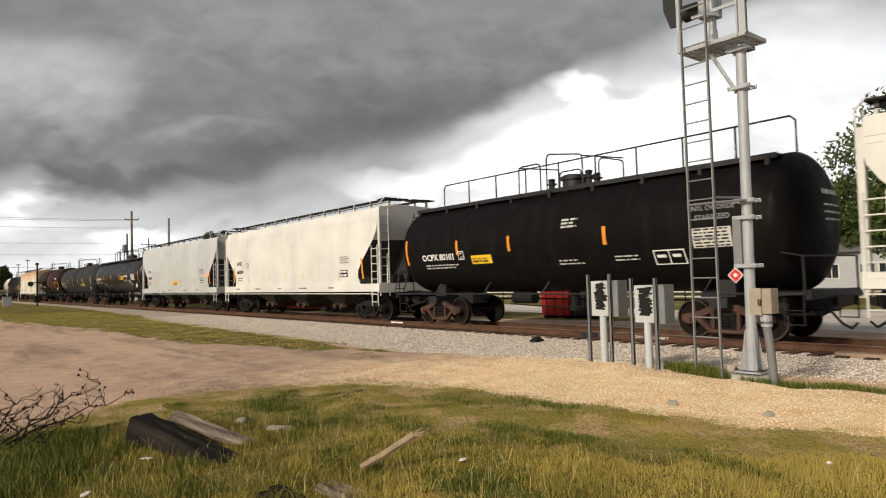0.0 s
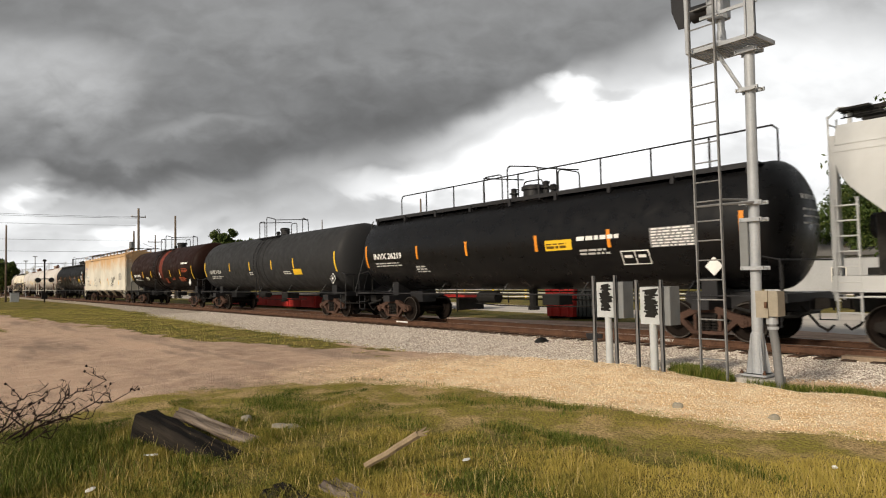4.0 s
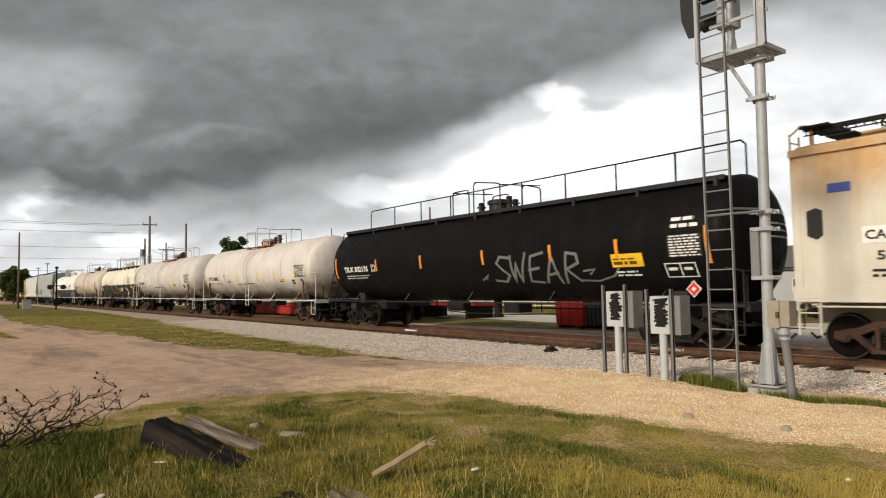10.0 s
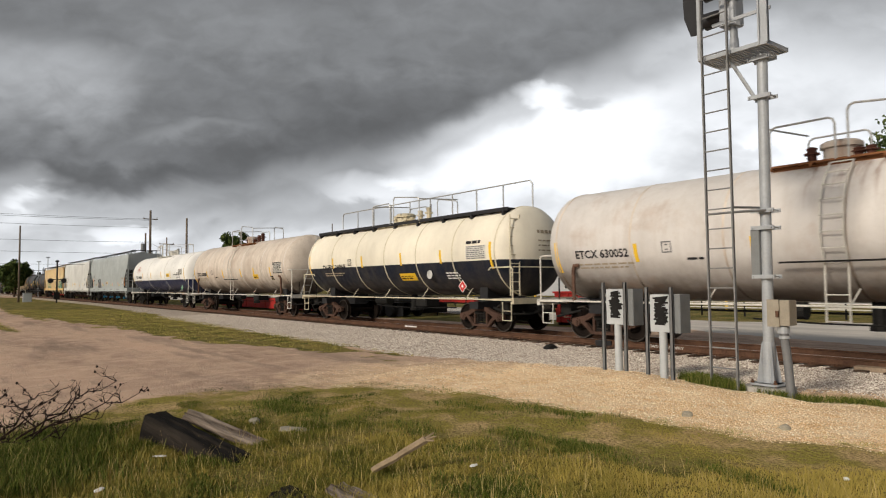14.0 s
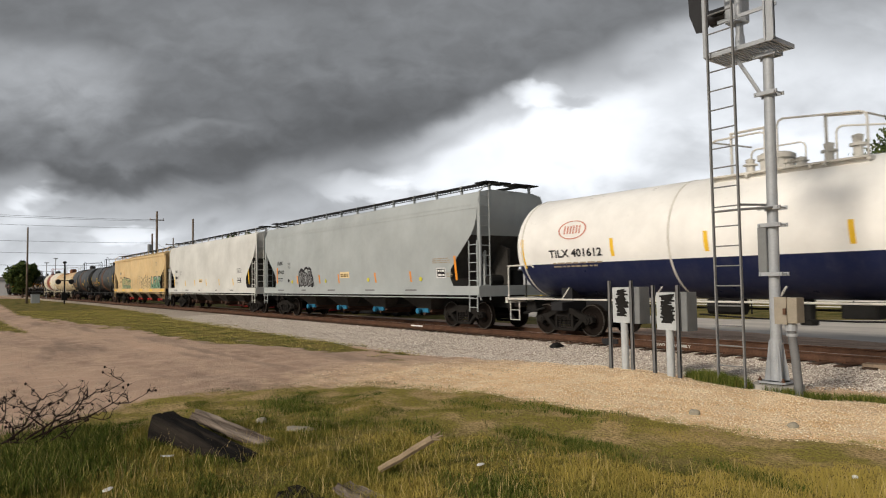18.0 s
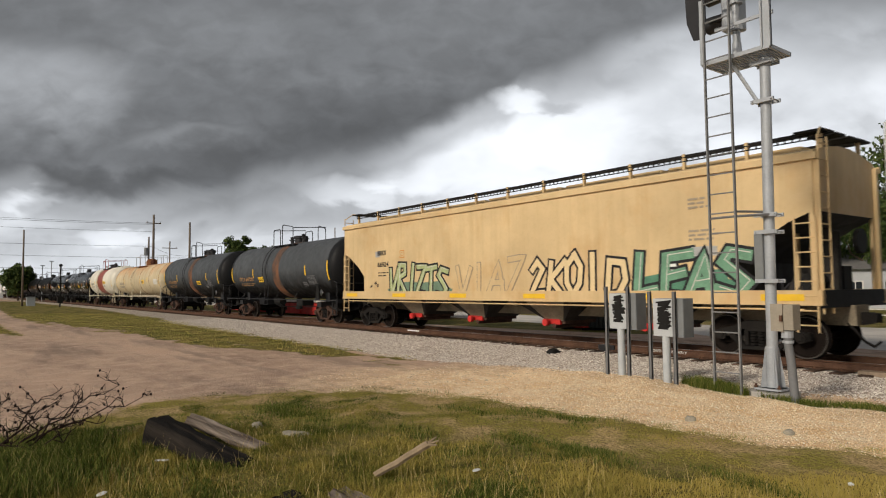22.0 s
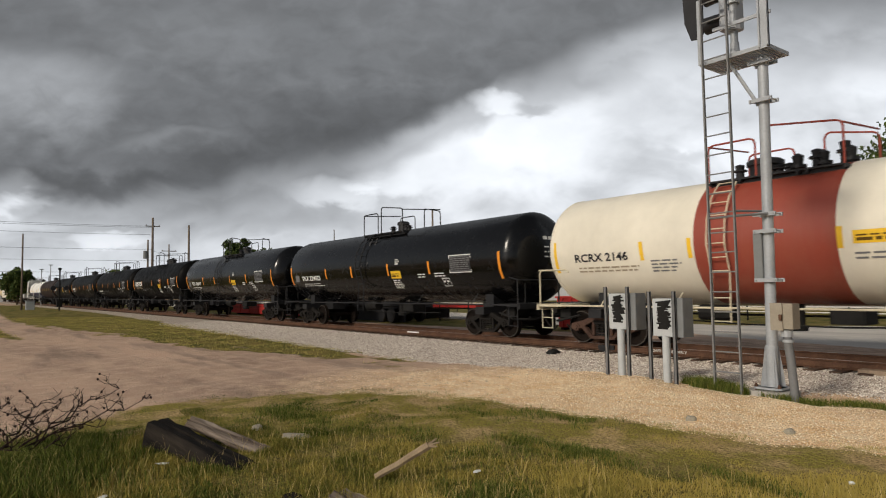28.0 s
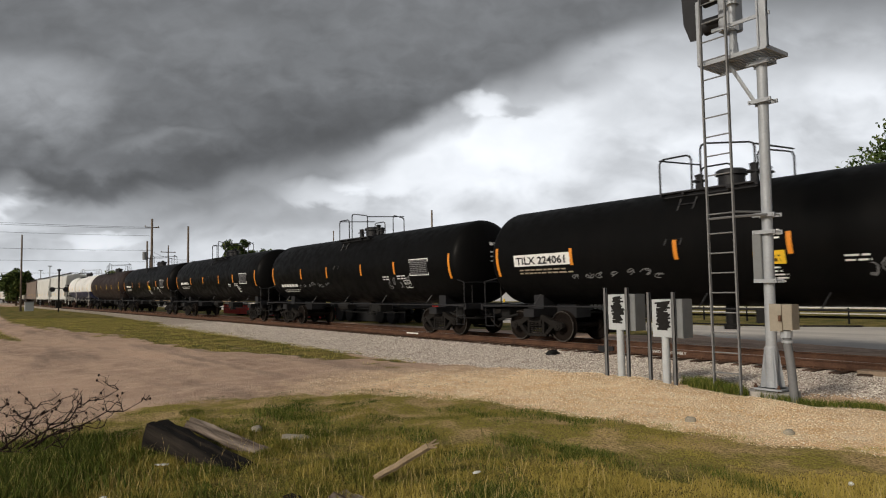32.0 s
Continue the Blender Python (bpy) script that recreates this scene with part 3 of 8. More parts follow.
def rail_profile():
    h = [(-0.075, -0.18), (0.075, -0.18), (0.075, -0.168), (0.014, -0.148), (0.009, -0.045), (0.036, -0.032), (0.036, -0.006), (0.028, 0), (-0.028, 0), (-0.036, -0.006), (-0.036, -0.032), (-0.009, -0.045), (-0.014, -0.148), (-0.075, -0.168)]
    return h


track = thing("railway_track", pose(0, TRACK_Y, 0), "rusty steel rails on dark wooden ties in ballast", "railway track", kind="structure")
for sy in (-0.7525, 0.7525):
    g = Geo()
    pr = rail_profile()
    k = len(pr)
    v = [(x, sy + a, b) for x in (-900, 300) for a, b in pr]
    g.add(v, [tuple(range(k)), tuple(range(k, 2 * k))[::-1]] + [(i, (i + 1) % k, k + (i + 1) % k, k + i) for i in range(k)])
    rail = part("rail", g, RAIL_M, track, "rusty rail with a worn bright head")
    part("railhead", Geo().box(-900, 300, sy - 0.026, sy + 0.026, -0.004, 0.002), RAILHEAD, rail)
tie_mesh = Geo().box(-0.115, 0.115, -1.3, 1.3, -0.36, -0.182, c=0.01).mesh("tie", TIE_M)
plate_mesh = Geo().box(-0.1, 0.1, -0.17, 0.17, -0.184, -0.172).box(-0.09, -0.05, -0.10, -0.07, -0.175, -0.135).box(0.05, 0.09, 0.07, 0.10, -0.175, -0.135).mesh("tie_plate", RAIL_M)
# ---- lettering ----
def text_mesh(body, size, mat, wide=1.0):
    """Lettering with the built-in font, flat in x and z, its lower left corner at the origin."""
    cu = bpy.data.curves.new("lettering", "FONT")
    cu.body, cu.size, cu.resolution_u, cu.offset = body, size * 1.38, 2, size * 0.034
    ob = bpy.data.objects.new("lettering", cu)
    scene.collection.objects.link(ob)
    dg = bpy.context.evaluated_depsgraph_get()
    src = ob.evaluated_get(dg).to_mesh()
    bm = bmesh.new()
    bm.from_mesh(src)
    bmesh.ops.triangulate(bm, faces=bm.faces)
    me = bpy.data.meshes.new("lettering")
    bm.to_mesh(me)
    bm.free()
    ob.evaluated_get(dg).to_mesh_clear()
    bpy.data.objects.remove(ob)
    for v in me.vertices:
        v.co = (v.co.x * wide, 0, v.co.y)
    me.materials.append(mat)
    return me


class Skin:
    """The near side of a car's body: turns (x along, z height, lift) into a point on it."""

    def __init__(self, place):
        self.place = place

    def text(self, name, body, x, z, size, mat, parent, width=0.0, label=""):
        me = text_mesh(body, size, mat)
        if width:
            k = width / max(v.co.x for v in me.vertices)
            for v in me.vertices:
                v.co.x *= k
        for v in me.vertices:
            v.co = self.place(x + v.co.x, z + v.co.z, 0.012)
        return part(name, me, mat, parent, label or "painted lettering")

    def patch(self, name, x0, x1, z0, z1, mat, parent, lean=0.0, label="", lift=0.006):
        g = Geo()
        n, k = max(1, int((z1 - z0) / 0.12)), max(1, int((x1 - x0) / 1.0))
        v = []
        for up in (lift, 0.0):
            for j in range(n + 1):
                for i in range(k + 1):
                    z = z0 + (z1 - z0) * j / n
                    v.append(self.place(x0 + (x1 - x0) * i / k + lean * (z - z0), z, up))
        s = k + 1
        f = [(j * s + i, j * s + i + 1, (j + 1) * s + i + 1, (j + 1) * s + i) for j in range(n) for i in range(k)]
        o = s * (n + 1)
        f += [(i, i + 1, o + i + 1, o + i) for i in range(k)] + [(n * s + i, n * s + i + 1, o + n * s + i + 1, o + n * s + i) for i in range(k)]
        f += [(j * s, (j + 1) * s, o + (j + 1) * s, o + j * s) for j in range(n)] + [(j * s + k, (j + 1) * s + k, o + (j + 1) * s + k, o + j * s + k) for j in range(n)]
        return part(name, g.add(v, f), mat, parent, label)

    def lines(self, name, x, z, rows, width, mat, parent, h=0.055, gap=0.1, seed=1):
        """Small print too fine to read, as plain bars."""
        g, rnd = Geo(), random.Random(seed)
        for r in range(rows):
            xx, zz, end = x, z - r * gap, x + width * rnd.uniform(0.7, 1.0)
            while xx < end:
                w = rnd.uniform(0.08, 0.3)
                b = min(xx + w, end)
                v = [self.place(a, c, 0.012) for a, c in ((xx, zz), (b, zz), (b, zz + h), (xx, zz + h))]
                g.add(v, [(0, 1, 2, 3)])
                xx = b + 0.05
        return tagged(part(name, g, mat, parent, "fine print"), kind="stuff")

    def sheet(self, name, x0, x1, z0, z1, parent, rows=7, ground=None, ink=None, seed=2):
        """A panel of figures in rows, as plain bars."""
        self.patch(name, x0, x1, z0, z1, ground or WHITE, parent, label="panel of small print", lift=0.005)
        g, rnd = Geo(), random.Random(seed)
        dz = (z1 - z0) / rows
        for r in range(rows):
            xx = x0 + 0.05
            while xx < x1 - 0.08:
                w = rnd.uniform(0.06, 0.22)
                b = min(xx + w, x1 - 0.04)
                za = z0 + dz * (r + 0.25)
                g.add([self.place(a, c, 0.012) for a, c in ((xx, za), (b, za), (b, za + dz * 0.5), (xx, za + dz * 0.5))], [(0, 1, 2, 3)])
                xx = b + 0.04
        return tagged(part("small_print", g, ink or INK, parent), kind="stuff")

    def scrawl(self, name, x, z, w, h, mat, parent, seed=1, loops=5, thick=0.035, label="", slant=0.25):
        """A tag sprayed by hand: one strange sign after the other, each a bent ribbon."""
        rnd = random.Random(seed)
        for i in range(loops):
            hh, up, ww = h * rnd.uniform(0.7, 1.05), h * rnd.uniform(-0.08, 0.2), w / loops * rnd.uniform(0.95, 1.35)
            a, pts = rnd.uniform(0, 6.283), []
            turn = rnd.choice((-1, 1)) * rnd.uniform(0.55, 0.95)
            for k in range(16):
                r = 0.5 * (0.55 + 0.45 * math.sin(k * rnd.uniform(0.5, 0.9)))
                pts.append((0.5 + r * math.cos(a) + 0.25 * (k / 15 - 0.5), 0.5 + r * 1.05 * math.sin(a)))
                a += turn * rnd.uniform(0.5, 1.4)
                if k % 6 == 5:
                    turn = -turn
            for _ in range(2):
                pts = [pts[0]] + [((a[0] + 2 * b[0] + c[0]) / 4, (a[1] + 2 * b[1] + c[1]) / 4) for a, b, c in zip(pts, pts[1:], pts[2:])] + [pts[-1]]
            pts = [(x + w * i / loops + (a + slant * c) * ww + rnd.uniform(-0.006, 0.006), z + up + c * hh) for a, c in pts]
            v = []
            for k, (a, c) in enumerate(pts):
                p, q = pts[max(0, k - 1)], pts[min(len(pts) - 1, k + 1)]
                d = math.hypot(q[0] - p[0], q[1] - p[1]) + 1e-6
                t = thick * (0.35 + 0.65 * math.sin(math.pi * (0.12 + 0.8 * k / len(pts))))
                nx_, nz_ = -(q[1] - p[1]) / d * t / 2, (q[0] - p[0]) / d * t / 2
                v += [self.place(a + nx_, c + nz_, 0.014), self.place(a - nx_, c - nz_, 0.014)]
            f = [(2 * k, 2 * k + 2, 2 * k + 3, 2 * k + 1) for k in range(len(pts) - 1)]
            part(name, Geo().add(v, f), mat, parent, label or "sprayed tag")

    def blob(self, name, x, z, w, h, mat, parent, seed=1, label="", lift=0.01):
        """A filled bubble of spray paint."""
        rnd = random.Random(seed)
        k = 18
        ring = []
        for i in range(k):
            a = 2 * math.pi * i / k
            r = rnd.uniform(0.78, 1.08)
            c, s = math.cos(a), math.sin(a)
            ring.append((x + w / 2 + w / 2 * r * math.copysign(abs(c) ** 0.7, c), z + h / 2 + h / 2 * r * math.copysign(abs(s) ** 0.7, s)))
        v = [self.place(x + w / 2, z + h / 2, lift)]
        for q in (0.5, 1.0):
            v += [self.place(x + w / 2 + (a - x - w / 2) * q, z + h / 2 + (b - z - h / 2) * q, lift) for a, b in ring]
        f = [(0, 1 + i, 1 + (i + 1) % k) for i in range(k)] + [(1 + i, 1 + k + i, 1 + k + (i + 1) % k, 1 + (i + 1) % k) for i in range(k)]
        return part(name, Geo().add(v, f), mat, parent, label)


# ---- running gear, shared by all cars ----
def wheelset_meshes():
    prof = [(-0.07, 0.10), (-0.07, 0.19), (-0.035, 0.22), (-0.03, 0.39), (-0.065, 0.41), (-0.065, 0.452), (0.045, 0.457), (0.05, 0.482), (0.075, 0.478), (0.075, 0.41), (0.02, 0.39), (0.02, 0.2), (0.06, 0.17), (0.06, 0.10)]
    g = Geo()
    for s in (-1, 1):
        g.turned([(s * (0.79) + (h if s < 0 else -h), r) for h, r in prof], 24, "y")
    g.rod((0, -1.05, 0), (0, 1.05, 0), 0.085, 10)
    rims = []
    for s in (-1, 1):
        a = s * 0.858
        rims.append(Geo().turned([(a, 0.452), (a, 0.43), (a + s * 0.004, 0.43), (a + s * 0.004, 0.452)], 24, "y", (0, 0, 0), True).mesh("rim", RIMM))
    return g.mesh("wheelset", WHEELM, True), rims


def side_frame_geo(y):
    g = Geo()
    a, b = y - 0.075, y + 0.075
    g.prism([(-1.08, 0.56), (-0.62, 0.66), (-0.3, 0.80), (0.3, 0.80), (0.62, 0.66), (1.08, 0.56), (1.1, 0.42), (0.98, 0.36), (0.78, 0.42), (0.6, 0.5), (0.3, 0.64), (-0.3, 0.64), (-0.6, 0.5), (-0.78, 0.42), (-0.98, 0.36), (-1.1, 0.42)], a, b)
    for s in (-1, 1):
        g.prism([(s * 0.62, 0.50), (s * 0.76, 0.46), (s * 0.46, 0.20), (s * 0.34, 0.22)], a + 0.01, b - 0.01)
        g.prism([(s * 0.27, 0.66), (s * 0.35, 0.66), (s * 0.35, 0.24), (s * 0.27, 0.24)], a + 0.015, b - 0.015)
        g.rod((s * 0.89, y - 0.11, 0.457), (s * 0.89, y + 0.05, 0.457), 0.115, 12)
        g.rod((s * 0.89, y - 0.14, 0.457), (s * 0.89, y - 0.11, 0.457), 0.06, 8)
    g.prism([(-0.47, 0.23), (0.47, 0.23), (0.42, 0.15), (-0.42, 0.15)], a, b)
    return g


def spring_geo(y):
    g = Geo()
    for x in (-0.17, 0, 0.17):
        for k in range(5):
            g.rod((x, y, 0.25 + k * 0.065), (x, y, 0.29 + k * 0.065), 0.075, 8)
    return g.box(-0.26, 0.26, y - 0.1, y + 0.1, 0.56, 0.66)


WHEEL_ME, RIM_ME = wheelset_meshes()
FRAME_ME = {}
for tone, mt in (("rust", TRUCKM), ("grime", TRUCKD)):
    FRAME_ME[tone] = [side_frame_geo(s * 1.0).mesh("side_frame", mt) for s in (-1, 1)]
SPRING_ME = [spring_geo(s * 1.0).mesh("spring_nest", TRUCKD) for s in (-1, 1)]
BOLSTER_ME = Geo().box(-0.24, 0.24, -1.0, 1.0, 0.48, 0.72, c=0.03).rod((-0.62, 0, 0.4), (0.62, 0, 0.4), 0.05, 6).box(-0.58, -0.48, -0.85, 0.85, 0.33, 0.43).box(0.48, 0.58, -0.85, 0.85, 0.33, 0.43).mesh("bolster", TRUCKD)
WHEELS = []


def coupler_geo(s):
    g = Geo()
    g.box(-0.75, 0.0, -0.09, 0.09, 0.78, 0.96)
    g.prism([(0.0, 0.74), (0.16, 0.76), (0.30, 0.80), (0.30, 0.98), (0.16, 1.0), (0.0, 1.0)], -0.17, 0.05)
    g.box(0.12, 0.3, 0.05, 0.14, 0.78, 0.98)
    g.box(-0.32, -0.27, -0.26, 0.26, 0.70, 1.04)
    g.pipe([(-0.25, -0.3, 0.82), (-0.05, -0.34, 0.62), (0.12, -0.32, 0.40), (0.28, -0.28, 0.30), (0.4, -0.26, 0.42)], 0.028, 6)
    if s < 0:
        g.v = [(-x, -y, z) for x, y, z in g.v]
    return g


COUPLER_ME = {s: coupler_geo(s).mesh("coupler", TRUCKD) for s in (-1, 1)}


def running_gear(car, inset, half, tone):
    """Two trucks and two couplers under a car whose end sills are at +-half."""
    for s in (1, -1):
        tr = part("truck", BOLSTER_ME, None, car, "cast steel freight truck")
        tr.location.x = s * inset
        for me_f, me_s in zip(FRAME_ME[tone], SPRING_ME):
            part("side_frame", me_f, None, tr)
            tagged(part("spring_nest", me_s, None, tr), kind="stuff")
        for wx in (-0.89, 0.89):
            w = part("wheelset", WHEEL_ME, None, tr)
            w.location = (wx, 0, 0.457)
            for rm in RIM_ME:
                part("rim", rm, None, tr, "bright worn wheel rim").location = (wx, 0, 0.457)
            WHEELS.append((car, w, wx))
        c = part("coupler", COUPLER_ME[s], None, car)
        c.location.x = s * half


def rails_geo(x0, x1, y, z0, z1, posts, r=0.02):
    """A straight handrail with posts."""
    g = Geo()
    g.pipe([(x0, y, z0), (x0, y, z1 - 0.12), (x0 + 0.12, y, z1), (x1 - 0.12, y, z1), (x1, y, z1 - 0.12), (x1, y, z0)], r)
    for i in range(1, posts):
        x = x0 + (x1 - x0) * i / posts
        g.box(x - 0.025, x + 0.025, y - 0.012, y + 0.012, z0, z1)
    return g


RUNGS = {}


def add_ladder(name, p, q, width, rungs, mat, parent, r=0.017, along=Vector((1, 0, 0))):
    """Stiles as one part, the rungs under it one by one."""
    p, q = Vector(p), Vector(q)
    g = Geo()
    for s in (-0.5, 0.5):
        g.rod(p + along * width * s, q + along * width * s, r * 1.3, 6)
    stiles = part(name, g, mat, parent)
    key = (round(width, 3), r, tuple(along), mat.name)
    if key not in RUNGS:
        RUNGS[key] = Geo().rod(-along * width / 2, along * width / 2, r, 6).mesh("rung", mat)
    for i in range(rungs):
        part("rung", RUNGS[key], None, stiles).location = p.lerp(q, (i + 0.5) / rungs)
    return stiles


# ---- tank cars ----
def tank_car(x_front, x_rear, paint, label, R=1.5, zc=2.6, trim=None, rail=None, top="short", bands=(), mark="", mark_mat=None, mark_at=1.2, mark_z=-0.32,
             mark_size=0.22, mark_w=1.95, strips=YELLOW, strip_at=(-0.985, -0.55, -0.2, 0.2, 0.53, 0.985), end_loops=False, tone="rust", ladder=True, extra=None, pipe=None, band_mat=None, seam_mat=None, top_mat=None, plat=0.0, ref=0.0, climb=-1.0, mx=0.15):
    ref = ref or zc
    trim, rail = trim or BLACK, rail or BLACK
    mark_mat = mark_mat or WHITE
    mid, half = (x_front + x_rear) / 2, (x_front - x_rear) / 2
    car = thing("tank_car", pose(mid, TRACK_Y, 0), label, "rail car", "cars of the freight train")
    sill = half + 0.72
    head = [(half + 0.62 * math.sin(a), R * math.cos(a)) for a in [math.pi / 2 * i / 9 for i in range(10)]]
    head = [(x, max(r, 0.02)) for x, r in head]
    k = 7
    prof = [(-x, r) for x, r in reversed(head)] + [(-half + 2 * half * i / k, R) for i in range(1, k)] + head
    part("tank", Geo().turned([(x, r) for x, r in prof], 56, "x", (0, 0, zc)), paint, car, smooth=True)
    skin = Skin(lambda x, z, up: (x, -(R + up) * math.cos((z - zc) / R), zc + (R + up) * math.sin((z - zc) / R)))
    # weld rings, or a broad reinforcing belt
    for bx, bw, bt in bands:
        part("weld_ring", Geo().turned([(bx - bw, R + 0.001), (bx - bw * 0.8, R + bt), (bx + bw * 0.8, R + bt), (bx + bw, R + 0.001)], 56, "x", (0, 0, zc)), seam_mat if bw < 0.06 and seam_mat else (band_mat or paint), car, smooth=True)
    # underframe: stub sills, bolsters and saddles
    inset = half - 1.3
    for s in (1, -1):
        g = Geo().box(s * (inset - 1.0) if s > 0 else s * sill, s * sill if s > 0 else s * (inset - 1.0), -0.32, 0.32, 0.70, 1.12)
        part("stub_sill", g, trim, car)
        g = Geo()
        g.box(s * inset - 0.22, s * inset + 0.22, -1.35, 1.35, 0.74, 0.98)
        g.box(s * inset - 0.2, s * inset + 0.2, -0.9, 0.9, 0.95, zc - R * 0.8)
        part("saddle", g, trim, car)
        ends = sorted((s * (half - 0.25), s * sill))
        g = Geo().box(ends[0], ends[1], -1.48, 1.48, 1.04, 1.10)
        g.box(s * sill - 0.05, s * sill + 0.05, -1.48, 1.48, 0.94, 1.12)
        rig = Geo()
        for y0, y1, z0, z1, d0, d1 in ((-1.15, -0.45, 0.72, 0.98, 0.55, 0.95), (0.4, 0.95, 0.66, 0.9, 0.5, 0.8), (-0.8, 0.7, 0.62, 0.7, 0.2, 0.3)):
            rig.box(min(s * (sill - d0), s * (sill - d1)), max(s * (sill - d0), s * (sill - d1)), y0, y1, z0, z1, c=0.03)
        rig.pipe([(s * (sill - 1.3), -1.1, 0.8), (s * (sill - 0.5), -1.2, 0.62), (s * (sill - 0.1), -0.6, 0.6), (s * (sill + 0.05), -0.35, 0.72)], 0.035)
        rig.rod((s * (sill - 0.3), -0.9, 0.98), (s * (sill - 0.3), -0.9, 1.75), 0.025, 6)
        part("brake_rigging", rig, DARKSTEEL, car, "dark brake rigging at the car's end")
        end_plat = part("end_platform", g, pipe or trim, car, "steel end platform")
        for yy in (-1.42, 1.42):
            x = s * (sill - 0.12)
            g = Geo().pipe([(x, yy, 1.0), (x, yy, 0.42), (x - s * 0.4, yy, 0.42), (x - s * 0.4, yy, 1.0)], 0.016)
            g.rod((x, yy, 0.72), (x - s * 0.4, yy, 0.72), 0.014, 6)
            part("sill_step", g, pipe or trim, end_plat)
        if end_loops:
            g, zr = Geo(), 2.38 if top_mat is RUSTBAND else 2.1
            for yy in (-1.42, 1.42):
                g.pipe([(s * (sill - 0.05), yy, 1.1), (s * (sill - 0.05), yy, zr - 0.08), (s * (sill - 0.13), yy, zr), (s * (half - 0.35), yy, zr), (s * (half - 0.45), yy, zr - 0.08)], 0.024)
            g.pipe([(s * (sill - 0.02), -1.42, zr), (s * (sill - 0.02), 1.42, zr)], 0.022)
            part("end_railing", g, pipe or rail, car)
        else:
            g = Geo().pipe([(s * (sill - 0.1), -1.42, 1.1), (s * (sill - 0.1), -1.42, 1.85), (s * (half + 0.1), -1.3, 1.95)], 0.02)
            g.pipe([(s * (sill - 0.1), 1.42, 1.1), (s * (sill - 0.1), 1.42, 1.85), (s * (sill - 0.1), -1.42, 1.85)], 0.02)
            part("end_railing", g, rail, car)
    g = Geo()
    for yy in (-1.45, 1.45):
        g.rod((-half + 0.2, yy, 1.07), (half - 0.2, yy, 1.07), 0.026, 6)
        n = 5
        for i in range(n):
            x = -half + 1.6 + (2 * half - 3.2) * i / (n - 1)
            g.rod((x, yy, 1.07), (x + 0.12, yy * 0.86, 1.42), 0.016, 6)
    part("side_handrail", g, pipe or rail, car)
    g = Geo().rod((-inset + 1, 0.3, 0.85), (inset - 1, 0.3, 0.85), 0.03, 6)
    g.rod((-2.2, -0.35, 0.92), (-1.3, -0.35, 0.92), 0.2, 10).box(0.9, 1.6, -0.6, 0.1, 0.72, 1.05, c=0.05)
    g.rod((0, 0, 0.6), (0, 0, zc - R + 0.05), 0.14, 10).rod((0, 0, 0.52), (0, 0, 0.62), 0.19, 10)
    g.pipe([(-2.6, -0.2, 0.7), (-1.0, -0.5, 0.66), (1.2, -0.5, 0.66), (3.0, -0.2, 0.7)], 0.022)
    part("brake_gear", g, DARKSTEEL, car)
    # top fittings
    zt = zc + R
    tm = top_mat or trim
    mw = 0.42 if end_loops or top == "both" else 0.26 if plat and mx < 0.5 else 0.38
    part("manway", Geo().turned([(zt - 0.12, 0.85 * mw), (zt + 0.22, 0.85 * mw), (zt + 0.23, mw), (zt + 0.33, mw), (zt + 0.38, 0.8 * mw), (zt + 0.40, 0.05)], 18, "z", (-0.6 if end_loops else mx, 0, 0)), P_WHITE12 if end_loops and top_mat is RUSTBAND else tm, car, smooth=True)
    for x, h in ((-1.17, 0.3), (-0.22, 0.16), (0.02, 0.16), (0.62, 0.38), (1.2, 0.46)) if end_loops else ((-0.45, 0.2), (0.55, 0.26), (0.75, 0.16)) if plat else ((-0.65, 0.34), (0.8, 0.42), (1.1, 0.28)):
        g = Geo().turned([(zt - 0.05, 0.1), (zt + h * 0.5, 0.1), (zt + h * 0.5, 0.17), (zt + h * 0.62, 0.17), (zt + h * 0.62, 0.09), (zt + h, 0.12), (zt + h + 0.03, 0.04)], 10, "z", (x, -0.12, 0))
        part("valve", g, VALVE_RUST if top_mat is RUSTBAND else tm, car, smooth=True)
    w = plat or (1.7 if end_loops else 1.25)
    tm = trim if not top_mat else top_mat
    for yy in (-0.95, 0.62):
        part("walkway_plank", Geo().box(-w, w, yy, yy + 0.33, zt - 0.16, zt - 0.12), tm, car)
    for x in (-w, -w / 2, 0.55, w / 2, w):
        part("walkway_bracket", Geo().box(x - 0.03, x + 0.03, -0.95, 0.95, zt - 0.22, zt - 0.16), tm, car)
    for yy in (-0.8, 0.8):
        part("walkway_beam", Geo().box(-w, w, yy - 0.03, yy + 0.03, zt - 0.40, zt - 0.16), tm, car)
    if top in ("short", "both"):
        for yy in (-0.95, 0.95):
            for a, b, h0, h1 in ((-w, -0.35, 0.74, 0.74), (-0.1 if yy < 0 else 0.35, w, 0.95, 0.78)):
                c = 0.13
                part("top_railing", Geo().pipe([(a, yy, zt - 0.14), (a, yy, zt + h0 - c), (a + c * 0.3, yy, zt + h0 - c * 0.3), (a + c, yy, zt + h0), (b - c, yy, zt + h1), (b - c * 0.3, yy, zt + h1 - c * 0.3), (b, yy, zt + h1 - c), (b, yy, zt - 0.14)], 0.024), rail, car)
        for e in (-w, w):
            part("top_railing", Geo().pipe([(e, -0.95, zt + 0.72), (e, 0.95, zt + 0.82)], 0.022), rail, car)
